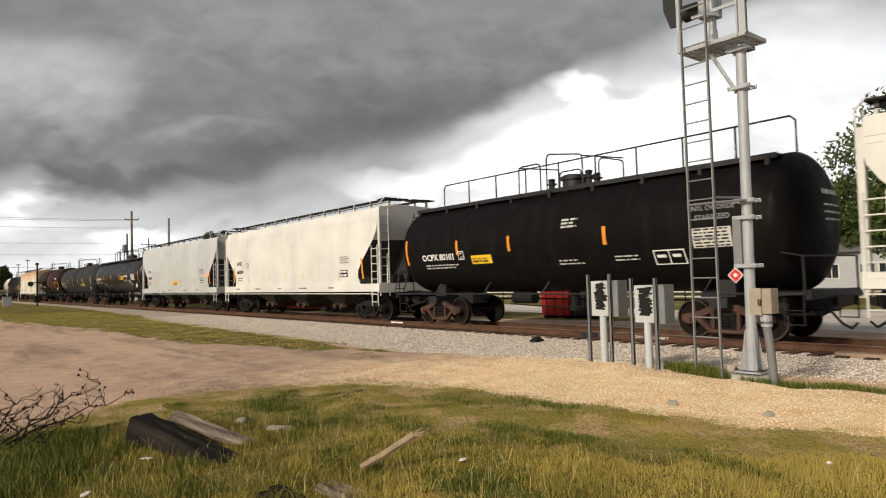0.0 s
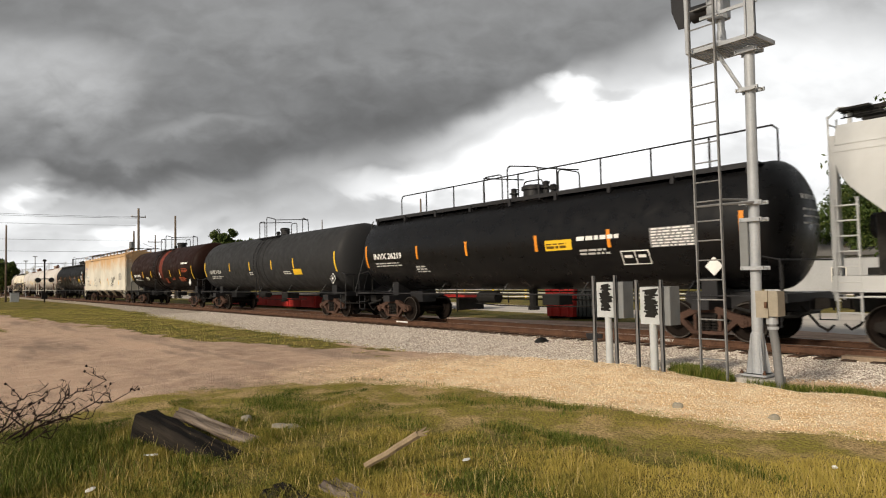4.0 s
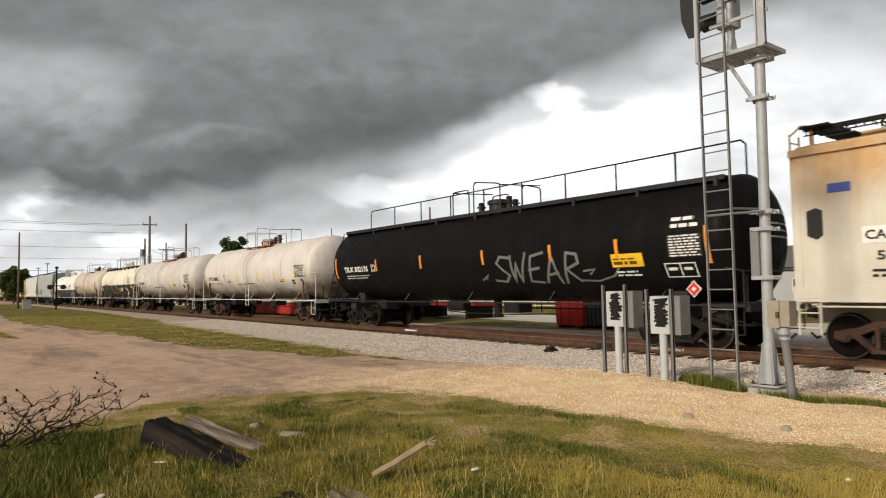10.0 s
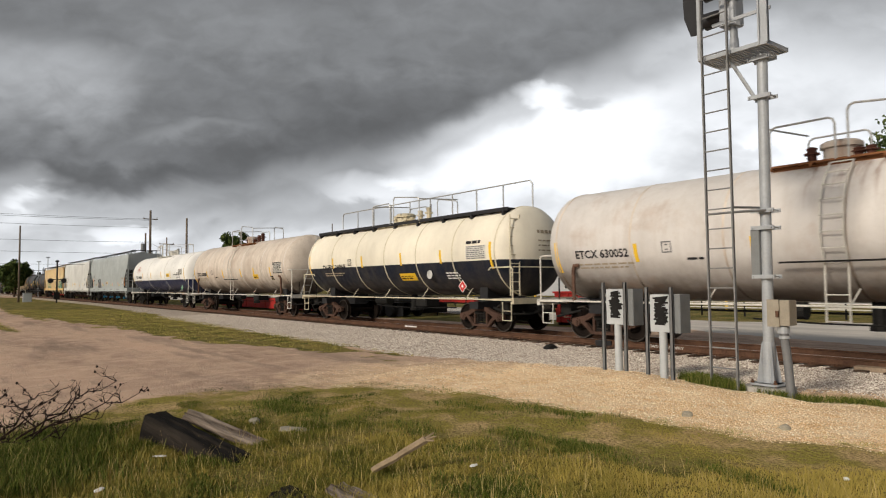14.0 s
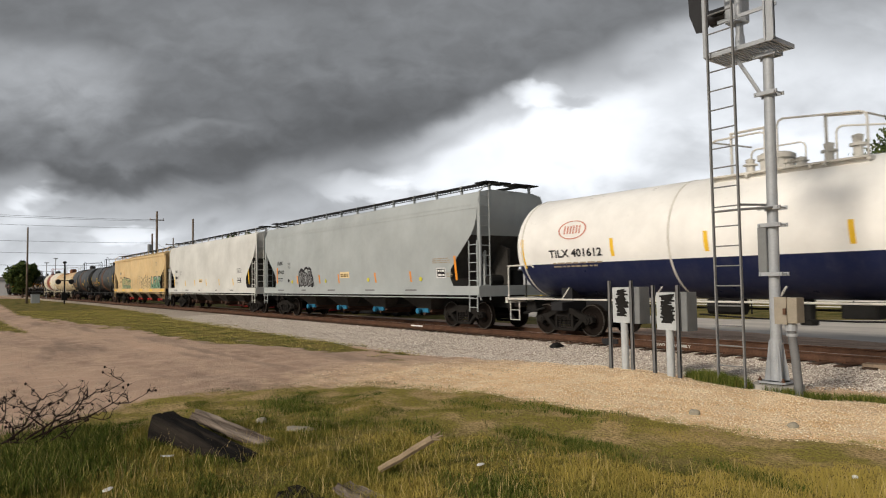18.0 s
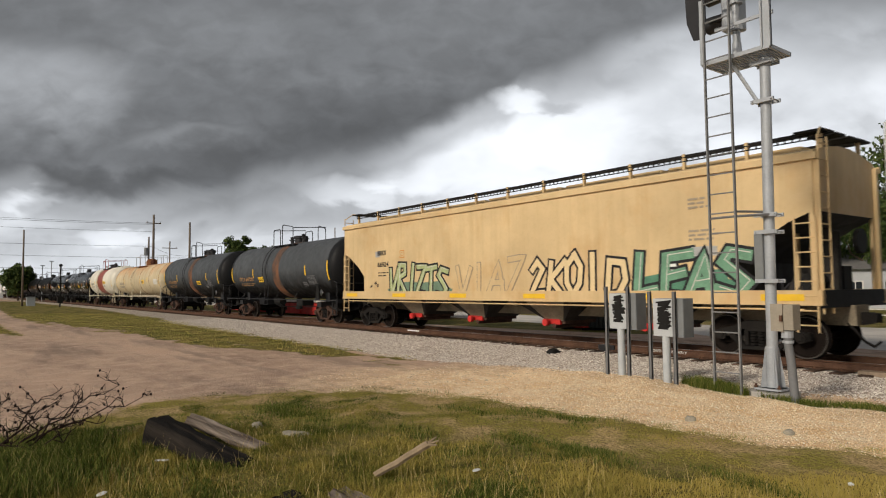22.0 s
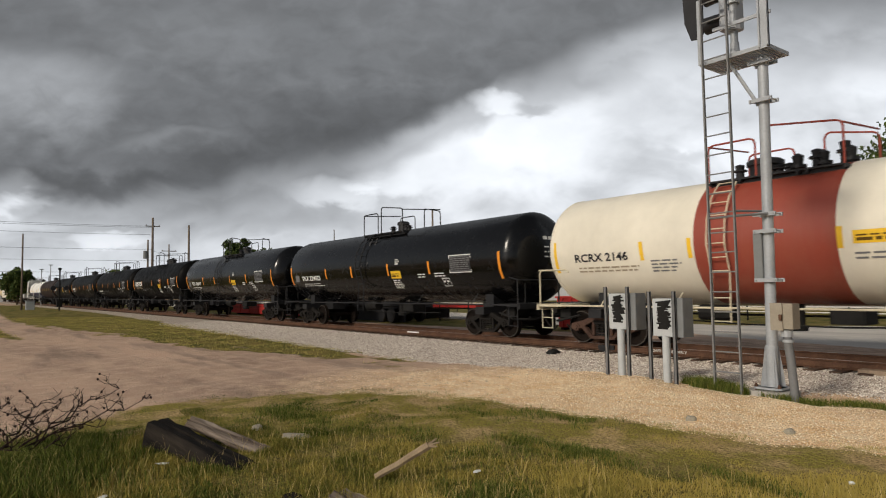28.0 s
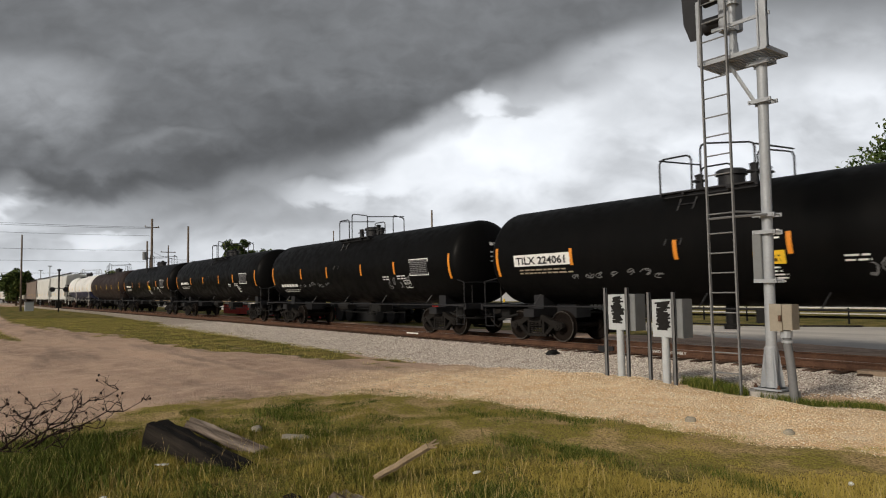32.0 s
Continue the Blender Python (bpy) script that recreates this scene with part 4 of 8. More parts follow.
    if top in ("long", "both"):
        g = Geo()
        g.box(-half, half, -0.95, -0.62, zt - 0.14, zt - 0.10)
        g.box(-half, half, -0.96, -0.93, zt - 0.20, zt - 0.08)
        for i in range(9):
            x = -half + 0.2 + (2 * half - 0.4) * i / 8
            g.box(x - 0.05, x + 0.05, -1.0, -0.5, zt - 0.34, zt - 0.14)
        part("running_board", g, trim, car)
        part("running_board_railing", rails_geo(-half + 0.1, half - 0.1, 0.3, zt - 0.05, zt + 0.92, 9, 0.024), rail, car)
        add_ladder("end_ladder", (-half - 0.1, -0.8, zt - 0.15), (-half - 0.75, -1.35, 1.1), 0.4, 9, rail, car, along=Vector((0, 1, 0)))
    if ladder:
        g = Geo()
        a_pts = [math.radians(a) for a in (52, 35, 15, -5, -28)]
        for s in (-0.22, 0.22):
            pts = [(climb + s, -(R + 0.14) * math.cos(a), zc + (R + 0.14) * math.sin(a)) for a in a_pts]
            g.pipe(pts + [(climb + s, -1.5, 0.75)], 0.02)
        lm = rail if not end_loops else (pipe or rail)
        stiles = part("side_ladder", g, lm, car)
        key = ("tank", lm.name)
        if key not in RUNGS:
            RUNGS[key] = Geo().rod((-0.22, 0, 0), (0.22, 0, 0), 0.014, 6).mesh("rung", lm)
        for i in range(8):
            a = math.radians(52 - i * 11.2)
            part("rung", RUNGS[key], None, stiles).location = (climb, -(R + 0.14) * math.cos(a), zc + (R + 0.14) * math.sin(a))
        for z in (1.3, 1.03, 0.77):
            part("rung", RUNGS[key], None, stiles).location = (climb, -1.49, z)
    # reflective strips and lettering
    for k in strip_at:
        edge = abs(k) > 0.9
        skin.patch("reflector", k * half - 0.055, k * half + 0.055, ref - (0.62 if edge else 0.36), ref + (0.28 if edge else 0.12), strips, car, lean=-0.04)
    if mark:
        if mark == "unread":
            skin.lines("reporting_mark", -half + mark_at, ref + mark_z, 1, mark_w, mark_mat, car, h=0.15, seed=5)
        else:
            skin.text("reporting_mark", mark, -half + mark_at, ref + mark_z, mark_size, mark_mat, car, mark_w)
        skin.lines("weight_print", -half + mark_at + 0.1, ref + mark_z - 0.2, 2, 2.2, FAINT if mark_mat is INK else mark_mat if mark_mat is not WHITE else DULLWHITE, car, 0.045, seed=len(mark) + int(half * 10))
    fg = Geo()
    rnd = random.Random(int(half * 100))
    for r in range(4):
        y = -0.2
        while y < 0.75:
            w2 = rnd.uniform(0.08, 0.25)
            z0 = zc + 0.55 - r * 0.16 - (0.1 if r else 0)
            hgt = 0.11 if r == 0 else 0.045
            c = [(y, z0), (y + w2, z0), (y + w2, z0 + hgt), (y, z0 + hgt)]
            fg.add([(half + 0.62 * math.sqrt(max(0, 1 - (a * a + (b - zc) ** 2) / R ** 2)) + 0.012, a, b) for a, b in c], [(0, 1, 2, 3)])
            y += w2 + 0.05
    tagged(part("end_lettering", fg, FAINT if mark_mat is INK else mark_mat, car, "fine print"), kind="stuff")
    running_gear(car, inset, sill + 0.05, tone)
    if extra:
        extra(car, skin, half)
    return car


# ---- covered hopper cars ----
def hopper_car(x_front, x_rear, paint, label, style="rounded", sill_mat=None, mark="", mark_at=1.85, mark_z=2.64, mark_size=0.19, tone="grime", bays=4, top=4.57, extra=None, strips=YELLOW, strip_at=(-0.82, -0.52, -0.26, 0.05, 0.33, 0.7, 0.86), tall=(), gate=None, inner=None, mark_mat=None):
    mid, E = (x_front + x_rear) / 2, (x_front - x_rear) / 2
    car = thing("covered_hopper_car", pose(mid, TRACK_Y, 0), label, "rail car", "cars of the freight train")
    sm = sill_mat or paint
    mark_mat = mark_mat or INK
    if style == "rounded":
        lv = [(1.47, 1.56, E - 1.45), (1.75, 1.58, E - 1.6), (2.05, 1.595, E - 1.56), (2.4, 1.605, E - 1.25), (2.8, 1.61, E - 0.82), (3.2, 1.61, E - 0.4), (3.5, 1.60, E - 0.2), (3.72, 1.585, E - 0.14), (4.05, 1.55, E - 0.12),
              (4.30, 1.5, E - 0.12), (4.47, 1.42, E - 0.12), (top - 0.03, 1.05, E - 0.12), (top, 0.3, E - 0.12)]
    else:
        cut = 1.75 if style == "cut" else 0.12
        lv = [(1.47, 1.58, E - cut), (1.75, 1.585, E - cut), (2.1, 1.59, E - cut), (2.5, 1.6, E - (1.3 if style == "cut" else 0.12)), (2.9, 1.6, E - (0.62 if style == "cut" else 0.12)), (3.1, 1.6, E - 0.12), (4.05, 1.6, E - 0.12), (4.25, 1.58, E - 0.12), (4.35, 1.52, E - 0.12), (top - 0.08, 0.9, E - 0.12), (top, 0.3, E - 0.12)]
    lv = [(z if z <= 3.2 or z > top - 0.2 else 3.2 + (z - 3.2) * (top - 3.2) / 1.37, w, e) for z, w, e in lv]
    g, n = Geo(), 7
    v, f = [], []
    per = 2 * (n + 3)
    for z, w, e in lv:
        ring = [(-e + 2 * e * i / n, -w) for i in range(n + 1)] + [(e, -w / 3), (e, w / 3)] + [(e - 2 * e * i / n, w) for i in range(n + 1)] + [(-e, w / 3), (-e, -w / 3)]
        v += [(x, y, z) for x, y in ring]
    m = len(ring)
    for j in range(len(lv) - 1):
        f += [(j * m + i, j * m + (i + 1) % m, (j + 1) * m + (i + 1) % m, (j + 1) * m + i) for i in range(m)]
    f += [tuple(range(m))[::-1], tuple(range((len(lv) - 1) * m, len(lv) * m))]
    # end faces low down are split off to carry the recess shade as colour
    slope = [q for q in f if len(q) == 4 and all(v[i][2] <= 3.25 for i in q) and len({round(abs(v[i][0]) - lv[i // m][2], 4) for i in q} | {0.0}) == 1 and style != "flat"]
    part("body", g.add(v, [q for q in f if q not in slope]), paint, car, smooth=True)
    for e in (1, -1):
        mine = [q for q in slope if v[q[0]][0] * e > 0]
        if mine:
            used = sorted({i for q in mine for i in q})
            part("slope_sheet", Geo().add([v[i] for i in used], [tuple(used.index(i) for i in q) for q in mine]), SLOPE, car, "dark slope sheet at the car's end, recess shade painted in", smooth=True)
    zs, ws = [a for a, _, _ in lv], [b for _, b, _ in lv]
    skin = Skin(lambda x, z, up: (x, -(float(np.interp(z, zs, ws)) + up), z))
    # side sills and end frames
    for s in (-1, 1):
        yy = sorted((s * 1.50, s * 1.63))
        part("side_sill", Geo().box(-E, E, yy[0], yy[1], 1.2, 1.48, c=0.01).box(-E, E, min(s * 1.45, s * 1.66), max(s * 1.45, s * 1.66), 1.17, 1.21), sm, car)
    part("center_sill", Geo().box(-E - 0.1, E + 0.1, -0.33, 0.33, 0.72, 1.15), inner or DARKSTEEL, car)
    for s in (1, -1):
        g = Geo().box(min(s * (E - 0.14), s * E), max(s * (E - 0.14), s * E), -1.6, 1.6, 1.12, 1.48)
        g.box(min(s * (E - 1.9), s * E), max(s * (E - 1.9), s * E), -1.5, 1.5, 1.28, 1.33)
        part("end_sill", g, DARKSTEEL if style == "cut" else sm, car)
        for yy in (-1.5, 1.5):
            g = Geo().box(s * (E - 0.09) - 0.05, s * (E - 0.09) + 0.05, yy - 0.05, yy + 0.05, 1.35, 4.25)
            if style != "rounded":
                g.box(s * (E - 0.16) - 0.04, s * (E - 0.16) + 0.04, yy - 0.12, yy + 0.12, 1.35, 3.3)
            part("corner_post", g, sm, car)
        if style != "flat":
            # web plate in the dark bay colour, which holds shade as well as grime
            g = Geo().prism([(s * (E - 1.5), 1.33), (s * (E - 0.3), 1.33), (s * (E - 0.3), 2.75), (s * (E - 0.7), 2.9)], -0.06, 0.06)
            part("end_web", g, BAY_GREY, car, "web plate under the slope sheet, darkened with shade and grime")
        for yy in (-0.55, 0.55):
            part("end_post", Geo().box(s * (E - 0.95) - 0.04, s * (E - 0.95) + 0.04, yy - 0.04, yy + 0.04, 1.3, 3.2), sm, car)
        add_ladder("end_ladder", (s * (E - 0.02), -1.33, 1.0), (s * (E - 0.02), -1.33, 4.65), 0.42, 11, sm, car, along=Vector((0, 1, 0)))
        part("grab_iron", Geo().pipe([(s * (E - 0.02), -1.54, 4.6), (s * (E - 0.1), -1.2, 4.86), (s * (E - 0.3), -0.8, 4.88)], 0.02), sm, car)
        if style != "flat":
            add_ladder("side_ladder", (s * (E - 0.3), -1.62, 0.62), (s * (E - 0.3), -1.62, 3.0), 0.42, 8, sm, car)
        else:
            add_ladder("sill_step", (s * (E - 0.3), -1.62, 0.5), (s * (E - 0.3), -1.62, 1.4), 0.42, 3, sm, car)
        g = Geo().box(s * (E - 0.6) - 0.25, s * (E - 0.6) + 0.25, 0.25, 0.75, 1.35, 2.0, c=0.04)
        part("brake_wheel", Geo().rod((s * (E - 0.15), 0.55, 2.55), (s * (E - 0.05), 0.55, 2.55), 0.28, 14), DARKSTEEL, car)
        g.rod((s * (E - 0.7), -0.6, 1.65), (s * (E - 0.7), 0.1, 1.65), 0.2, 10)
        part("brake_stand", g, DARKSTEEL, car)
    # bays with outlet gates
    span = 2 * E - 5.4
    for i in range(bays):
        x = -span / 2 + span * (i + 0.5) / bays
        hw = span / bays / 2
        g = Geo()
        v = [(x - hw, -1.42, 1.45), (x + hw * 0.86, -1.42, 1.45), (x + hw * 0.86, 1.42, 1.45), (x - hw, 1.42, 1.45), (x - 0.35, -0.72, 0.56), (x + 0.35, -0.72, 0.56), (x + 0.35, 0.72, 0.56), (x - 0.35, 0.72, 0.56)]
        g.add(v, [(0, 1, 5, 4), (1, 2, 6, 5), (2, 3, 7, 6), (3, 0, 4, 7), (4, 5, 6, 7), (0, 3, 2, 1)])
        # bay sides are painted dark for their shade under the body
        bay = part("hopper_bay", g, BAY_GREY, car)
        # paler plate in front serves as the bay's lit face
        if inner:
            w0, w1 = hw * 0.55, 0.33
            face = [(x - w0, -1.432, 1.44), (x + w0, -1.432, 1.44), (x + w1, -0.732, 0.57), (x - w1, -0.732, 0.57)]
            part("bay_plate", Geo().add(face + [(a, b + 0.01, c) for a, b, c in face], [(0, 1, 2, 3), (7, 6, 5, 4), (0, 4, 5, 1), (1, 5, 6, 2), (2, 6, 7, 3), (3, 7, 4, 0)]), inner, bay)
        g = Geo().box(x - 0.38, x + 0.38, -0.7, 0.7, 0.48, 0.58).rod((x, -0.78, 0.42), (x, 0.78, 0.42), 0.08, 8)
        part("outlet_gate", g, TRUCKM, bay)
        part("gate_wheel", Geo().rod((x - 0.2, -0.98, 0.52), (x - 0.2, -0.86, 0.52), 0.11, 12).rod((x - 0.2, -0.86, 0.52), (x - 0.2, -0.6, 0.52), 0.03, 6).box(x - 0.3, x + 0.25, -0.78, -0.71, 0.46, 0.62), gate or TRUCKM, bay)
    # roof walk and hatches
    g = Geo()
    for yy in (-0.95, 0.62):
        for k in range(4):
            g.box(-E + 0.05, E - 0.05, yy + k * 0.085, yy + k * 0.085 + 0.06, top + 0.24, top + 0.28)
    for s in (-1, 1):
        for k in range(4):
            g.box(s * (E - 0.35) - 0.3, s * (E - 0.35) + 0.3, -1.2 + k * 0.66, -0.72 + k * 0.66, top + 0.235, top + 0.275)
    for z in (top + 0.10, top + 0.20):
        g.box(-E + 0.05, E - 0.05, -0.975, -0.955, z, z + 0.025)
    for k in range(int(2 * E / 0.16)):
        g.box(-E + 0.1 + k * 0.16, -E + 0.13 + k * 0.16, -0.972, -0.958, top + 0.10, top + 0.24)
    walk_board = part("roof_walk", g, DARKSTEEL if style != "rounded_light" else sm, car, "steel grating roof walk")
    k = 12
    bracket = Geo().box(-0.035, 0.035, -0.02, 0.06, 4.3, top + 0.30).mesh("roof_walk_bracket", sm)
    for i in range(k + 1):
        for yy in (-0.95, 0.91):
            part("roof_walk_bracket", bracket, None, car).location = (-E + 0.2 + (2 * E - 0.4) * i / k, yy, 0)
    for i in range(5):
        x0 = -E + 0.8 + (2 * E - 1.6) * i / 5
        part("roof_hatch", Geo().box(x0 + 0.1, x0 + (2 * E - 1.6) / 5 - 0.1, -0.3, 0.3, top - 0.02, top + 0.14, c=0.05), sm, car)
    if style == "rounded":
        for z in (top - 0.66, top - 0.52):
            part("side_rib", Geo().add([skin.place(a, b, u) for u in (0.012, 0.0) for b in (z, z + 0.035) for a in (-E + 0.12, E - 0.12)], [(0, 1, 3, 2), (0, 1, 5, 4), (2, 3, 7, 6)]), paint, car)
    if style in ("flat", "cut"):
        g = Geo()
        for s in (-1, 1):
            g.box(-E + 0.02, E - 0.02, min(s * 1.56, s * 1.66), max(s * 1.56, s * 1.66), 4.15, 4.29)
        part("top_chord", g, paint, car)
    for k in strip_at:
        skin.patch("reflector", k * E - 0.055, k * E + 0.055, 1.65, 2.05, strips, car, lean=-0.14)
    for x in tall:
        skin.patch("reflector", x - 0.05, x + 0.06, 1.68, 2.52, ORANGE if strips is CREAMPIPE else strips, car, lean=-0.1 if x > 0 else 0.05)
    if mark:
        a, b = mark.split()
        skin.text("reporting_mark", a, -E + mark_at, mark_z, mark_size, mark_mat, car, 0.67)
        skin.text("car_number", b, -E + mark_at, mark_z - 0.46, mark_size, mark_mat, car, 0.83)
        skin.lines("weight_print", -E + mark_at + 0.05, mark_z - 0.72, 2, 0.75, mark_mat, car, 0.04, 0.12, seed=int(E * 99))
    part("train_line", Geo().rod((-E + 0.4, -1.55, 1.08), (E - 0.4, -1.55, 1.08), 0.022, 6), sm, car)
    running_gear(car, E - 1.6, E + 0.12, tone)
    if extra:
        extra(car, skin, E)
    return car
# ---- the train, from its head towards its tail; numbers are the ends of each body at the start ----
TRAIN = []
WHITEPIPE = plain("white_pipe_paint", (0.62, 0.60, 0.55), 0.55, 0, 0.25, 4.0)
CREAMPIPE = plain("cream_pipe_paint", (0.60, 0.54, 0.40), 0.55, 0, 0.25, 4.0)
MAROON = plain("red_oxide_paint", (0.30, 0.055, 0.035), 0.55, 0, 0.25, 4.0)
RUST_BELT = car_paint("rusted_belt_paint", (0.055, 0.055, 0.055), 0.6, rust=0.8, rust_c=(0.27, 0.105, 0.04), dirt=0.3, soot_shade=0.3, seed=44)
RUSTBAND = plain("rusted_band", (0.23, 0.10, 0.045), 0.8, 0, 0.5, 2.0)
SILVER = plain("silver_rail_paint", (0.45, 0.45, 0.44), 0.45, 0.4, 0.25, 4.0)
TEAL = plain("blue_gate_paint", (0.03, 0.17, 0.30), 0.6, 0, 0.35, 3.0)
LIME = plain("pale_green_spray", (0.42, 0.48, 0.24), 0.6, 0, 0.3, 3.0)
ORSPRAY = plain("orange_spray", (0.66, 0.27, 0.05), 0.6, 0, 0.3, 3.0)
LOGO_BLUE = plain("blue_mark", (0.08, 0.12, 0.38), 0.6, 0, 0.2, 3.0)
GREEN = plain("green_placard", (0.05, 0.34, 0.14), 0.5, 0, 0.2, 3.0)
GREYPANEL = plain("grey_panel", (0.18, 0.18, 0.185), 0.6, 0, 0.2, 3.0)


def rings(half, n, w=0.03, t=0.008, middle=None):
    out = [(-half + 2 * half * i / n, w, t) for i in range(1, n)]
    out += [(-half, 0.03, 0.01), (half, 0.03, 0.01)]
    return out + ([(m, 0.16, 0.035) for m in middle] if middle else [])


def diamond(skin, car, x, z, s, mat, edge=WHITE):
    """A hazard placard in its holder, standing on a corner."""
    for name, k, m, up in (("placard_edge", s, edge, 0.02), ("placard", s * 0.86, mat, 0.026), ("placard_figure", s * 0.3, edge, 0.032)):
        x0, z0 = x, z
        y0 = skin.place(x, z + s, up)[1]
        g = Geo().prism([(x0 - k, z0), (x0, z0 - k), (x0 + k, z0), (x0, z0 + k)], y0 - 0.012, y0)
        part(name, g, m, car, "hazard placard" if name == "placard" else "")


PALEY = plain("pale_yellow_spray", (0.74, 0.58, 0.33), 0.7, 0, 0.15, 3.0)


SIGNINK = plain("brown_sign_print", (0.12, 0.07, 0.012), 0.6, 0, 0.2, 4.0)


def emergency_sign(skin, car, x, z, w=0.8, h=0.36, seed=3, mat=YELLOW):
    skin.patch("emergency_sign", x, x + w, z, z + h, mat, car, label="yellow emergency notice")
    skin.lines("sign_print", x + 0.06, z + h * 0.56, 1, w * 0.98, SIGNINK, car, h * 0.12, seed=seed)
    skin.lines("sign_print", x + 0.06, z + h * 0.2, 1, w * 0.98, SIGNINK, car, h * 0.24, seed=seed + 5)


def stencil(skin, car, x, z, mat=WHITE, scale=1.0):
    """An outlined stencil of two boxes with figures."""
    g = Geo()
    for a, b, c, d in ((0, 0.85, 0, 0.03), (0, 0.85, 0.37, 0.4), (0, 0.03, 0, 0.4), (0.82, 0.85, 0, 0.4), (0.41, 0.44, 0, 0.4), (0.1, 0.34, 0.2, 0.28), (0.52, 0.74, 0.2, 0.28)):
        g.add([skin.place(x + p * scale, z + q * max(scale, 0.85), 0.013) for p, q in ((a, c), (b, c), (b, d), (a, d))], [(0, 1, 2, 3)])
    part("test_stencil", g, mat, car, "outlined stencil box")


def outline(skin, car, x0, x1, z0, z1, mat, t=0.03):
    """A thin painted frame round a notice."""
    g = Geo()
    for a, b, c, d in ((x0 - t, x1 + t, z0 - t, z0), (x0 - t, x1 + t, z1, z1 + t), (x0 - t, x0, z0, z1), (x1, x1 + t, z0, z1)):
        g.add([skin.place(p, q, 0.013) for p, q in ((a, c), (b, c), (b, d), (a, d))], [(0, 1, 2, 3)])
    part("notice_frame", g, mat, car)


def dark_plates(skin, car, x, z):
    """Two small dark plates with pale figures, side by side."""
    for k in (0, 0.185):
        skin.patch("test_plate", x + k, x + k + 0.165, z, z + 0.25, INK, car, label="small dark plate")
        skin.lines("plate_print", x + k + 0.03, z + 0.13, 2, 0.12, PALEY, car, 0.03, 0.08, seed=int(k * 100))


def small_box(skin, car, x, z, mat=WHITE, s=0.28):
    g = Geo()
    for a, b, c, d in ((0, s, 0, 0.03), (0, s, s - 0.03, s), (0, 0.03, 0, s), (s - 0.03, s, 0, s), (s * 0.35, s * 0.65, s * 0.25, s * 0.35), (s * 0.35, s * 0.65, s * 0.65, s * 0.75)):
        g.add([skin.place(x + p, z + q, 0.013) for p, q in ((a, c), (b, c), (b, d), (a, d))], [(0, 1, 2, 3)])
    part("class_stencil", g, mat, car, "small square stencil")


# paints
BOLT_RUST = plain("rust_brown_pipe", (0.13, 0.075, 0.055), 0.7, 0, 0.4, 5.0)
REDPRINT = plain("red_lettering", (0.38, 0.085, 0.04), 0.6, 0, 0.3, 4.0)
VALVE_RUST = plain("dark_red_valve_rust", (0.10, 0.042, 0.03), 0.7, 0, 0.4, 5.0)
TANMARK = plain("faded_orange_lettering", (0.42, 0.24, 0.11), 0.7, 0, 0.35, 4.0)
BAY_BEIGE = plain("grimy_beige_bay", (0.30, 0.25, 0.18), 0.8, 0, 0.5, 2.0)
# grime plus the underside's shade, put into one dark colour
BAY_GREY = plain("grimy_shaded_bay", (0.05, 0.046, 0.042), 0.8, 0, 0.5, 2.0)
# shade of the end recess, painted as a dark sheet colour
SLOPE = car_paint("shaded_slope_sheet_paint", (0.055, 0.053, 0.05), 0.7, dirt=0.5, dirt_c=(0.025, 0.021, 0.018), soot_shade=0.4, seed=51)
P_BLACK1 = car_paint("black_tank_paint_worn", (0.0055, 0.0053, 0.0053), 0.42, dirt=0.3, dirt_c=(0.022, 0.019, 0.016), soot_shade=0.15, seed=1, spec=0.06)
P_CREAMW = car_paint("cream_white_hopper_paint", (0.66, 0.655, 0.625), 0.5, dirt=0.14, dirt_c=(0.33, 0.30, 0.26), soot_shade=0.08, seed=2)
P_PALE = car_paint("pale_grey_hopper_paint", (0.48, 0.495, 0.50), 0.5, dirt=0.16, dirt_c=(0.32, 0.31, 0.3), soot_shade=0.08, seed=3)
P_BLACK4 = car_paint("gloss_black_tank_paint", (0.005, 0.005, 0.0055), 0.3, dirt=0.10, dirt_c=(0.03, 0.027, 0.024), soot_shade=0.1, seed=4)
P_GREY5 = car_paint("charcoal_grey_tank_paint", (0.032, 0.033, 0.035), 0.5, dirt=0.3, dirt_c=(0.03, 0.028, 0.026), soot_shade=0.35, seed=5)
# belly goes near black: soot with underside shade painted in
P_BROWN = car_paint("brown_tank_paint", (0.022, 0.0095, 0.007), 0.45, dirt=0.45, dirt_c=(0.022, 0.017, 0.015), soot_shade=0.95, soot_shade_c=(0.006, 0.0048, 0.0045), soot_shade_up=0.12, spec=0.05, seed=6, band=(0.38, 1.2, (0.17, 0.038, 0.024)))
P_RUSTY = car_paint("rust_streaked_cream_paint", (0.66, 0.63, 0.55), 0.6, rust=0.56, rust_c=(0.37, 0.19, 0.05), top_rust=0.28, dirt=0.2, dirt_c=(0.30, 0.24, 0.17), soot_shade=0.1, seed=7)
P_BLACK8 = car_paint("matt_black_tank_paint", (0.0065, 0.0066, 0.007), 0.45, dirt=0.25, dirt_c=(0.022, 0.019, 0.016), soot_shade=0.15, seed=8, spec=0.06)
# white tanks: brown belly stain, deepened by shade put into the colour
P_WHITE9 = car_paint("grimy_white_tank_paint", (0.66, 0.625, 0.595), 0.5, rust=0.14, rust_c=(0.22, 0.12, 0.06), dirt=0.22, dirt_c=(0.34, 0.25, 0.17), soot_shade=0.9, soot_shade_c=(0.085, 0.055, 0.036), seed=9, drip=1.9)
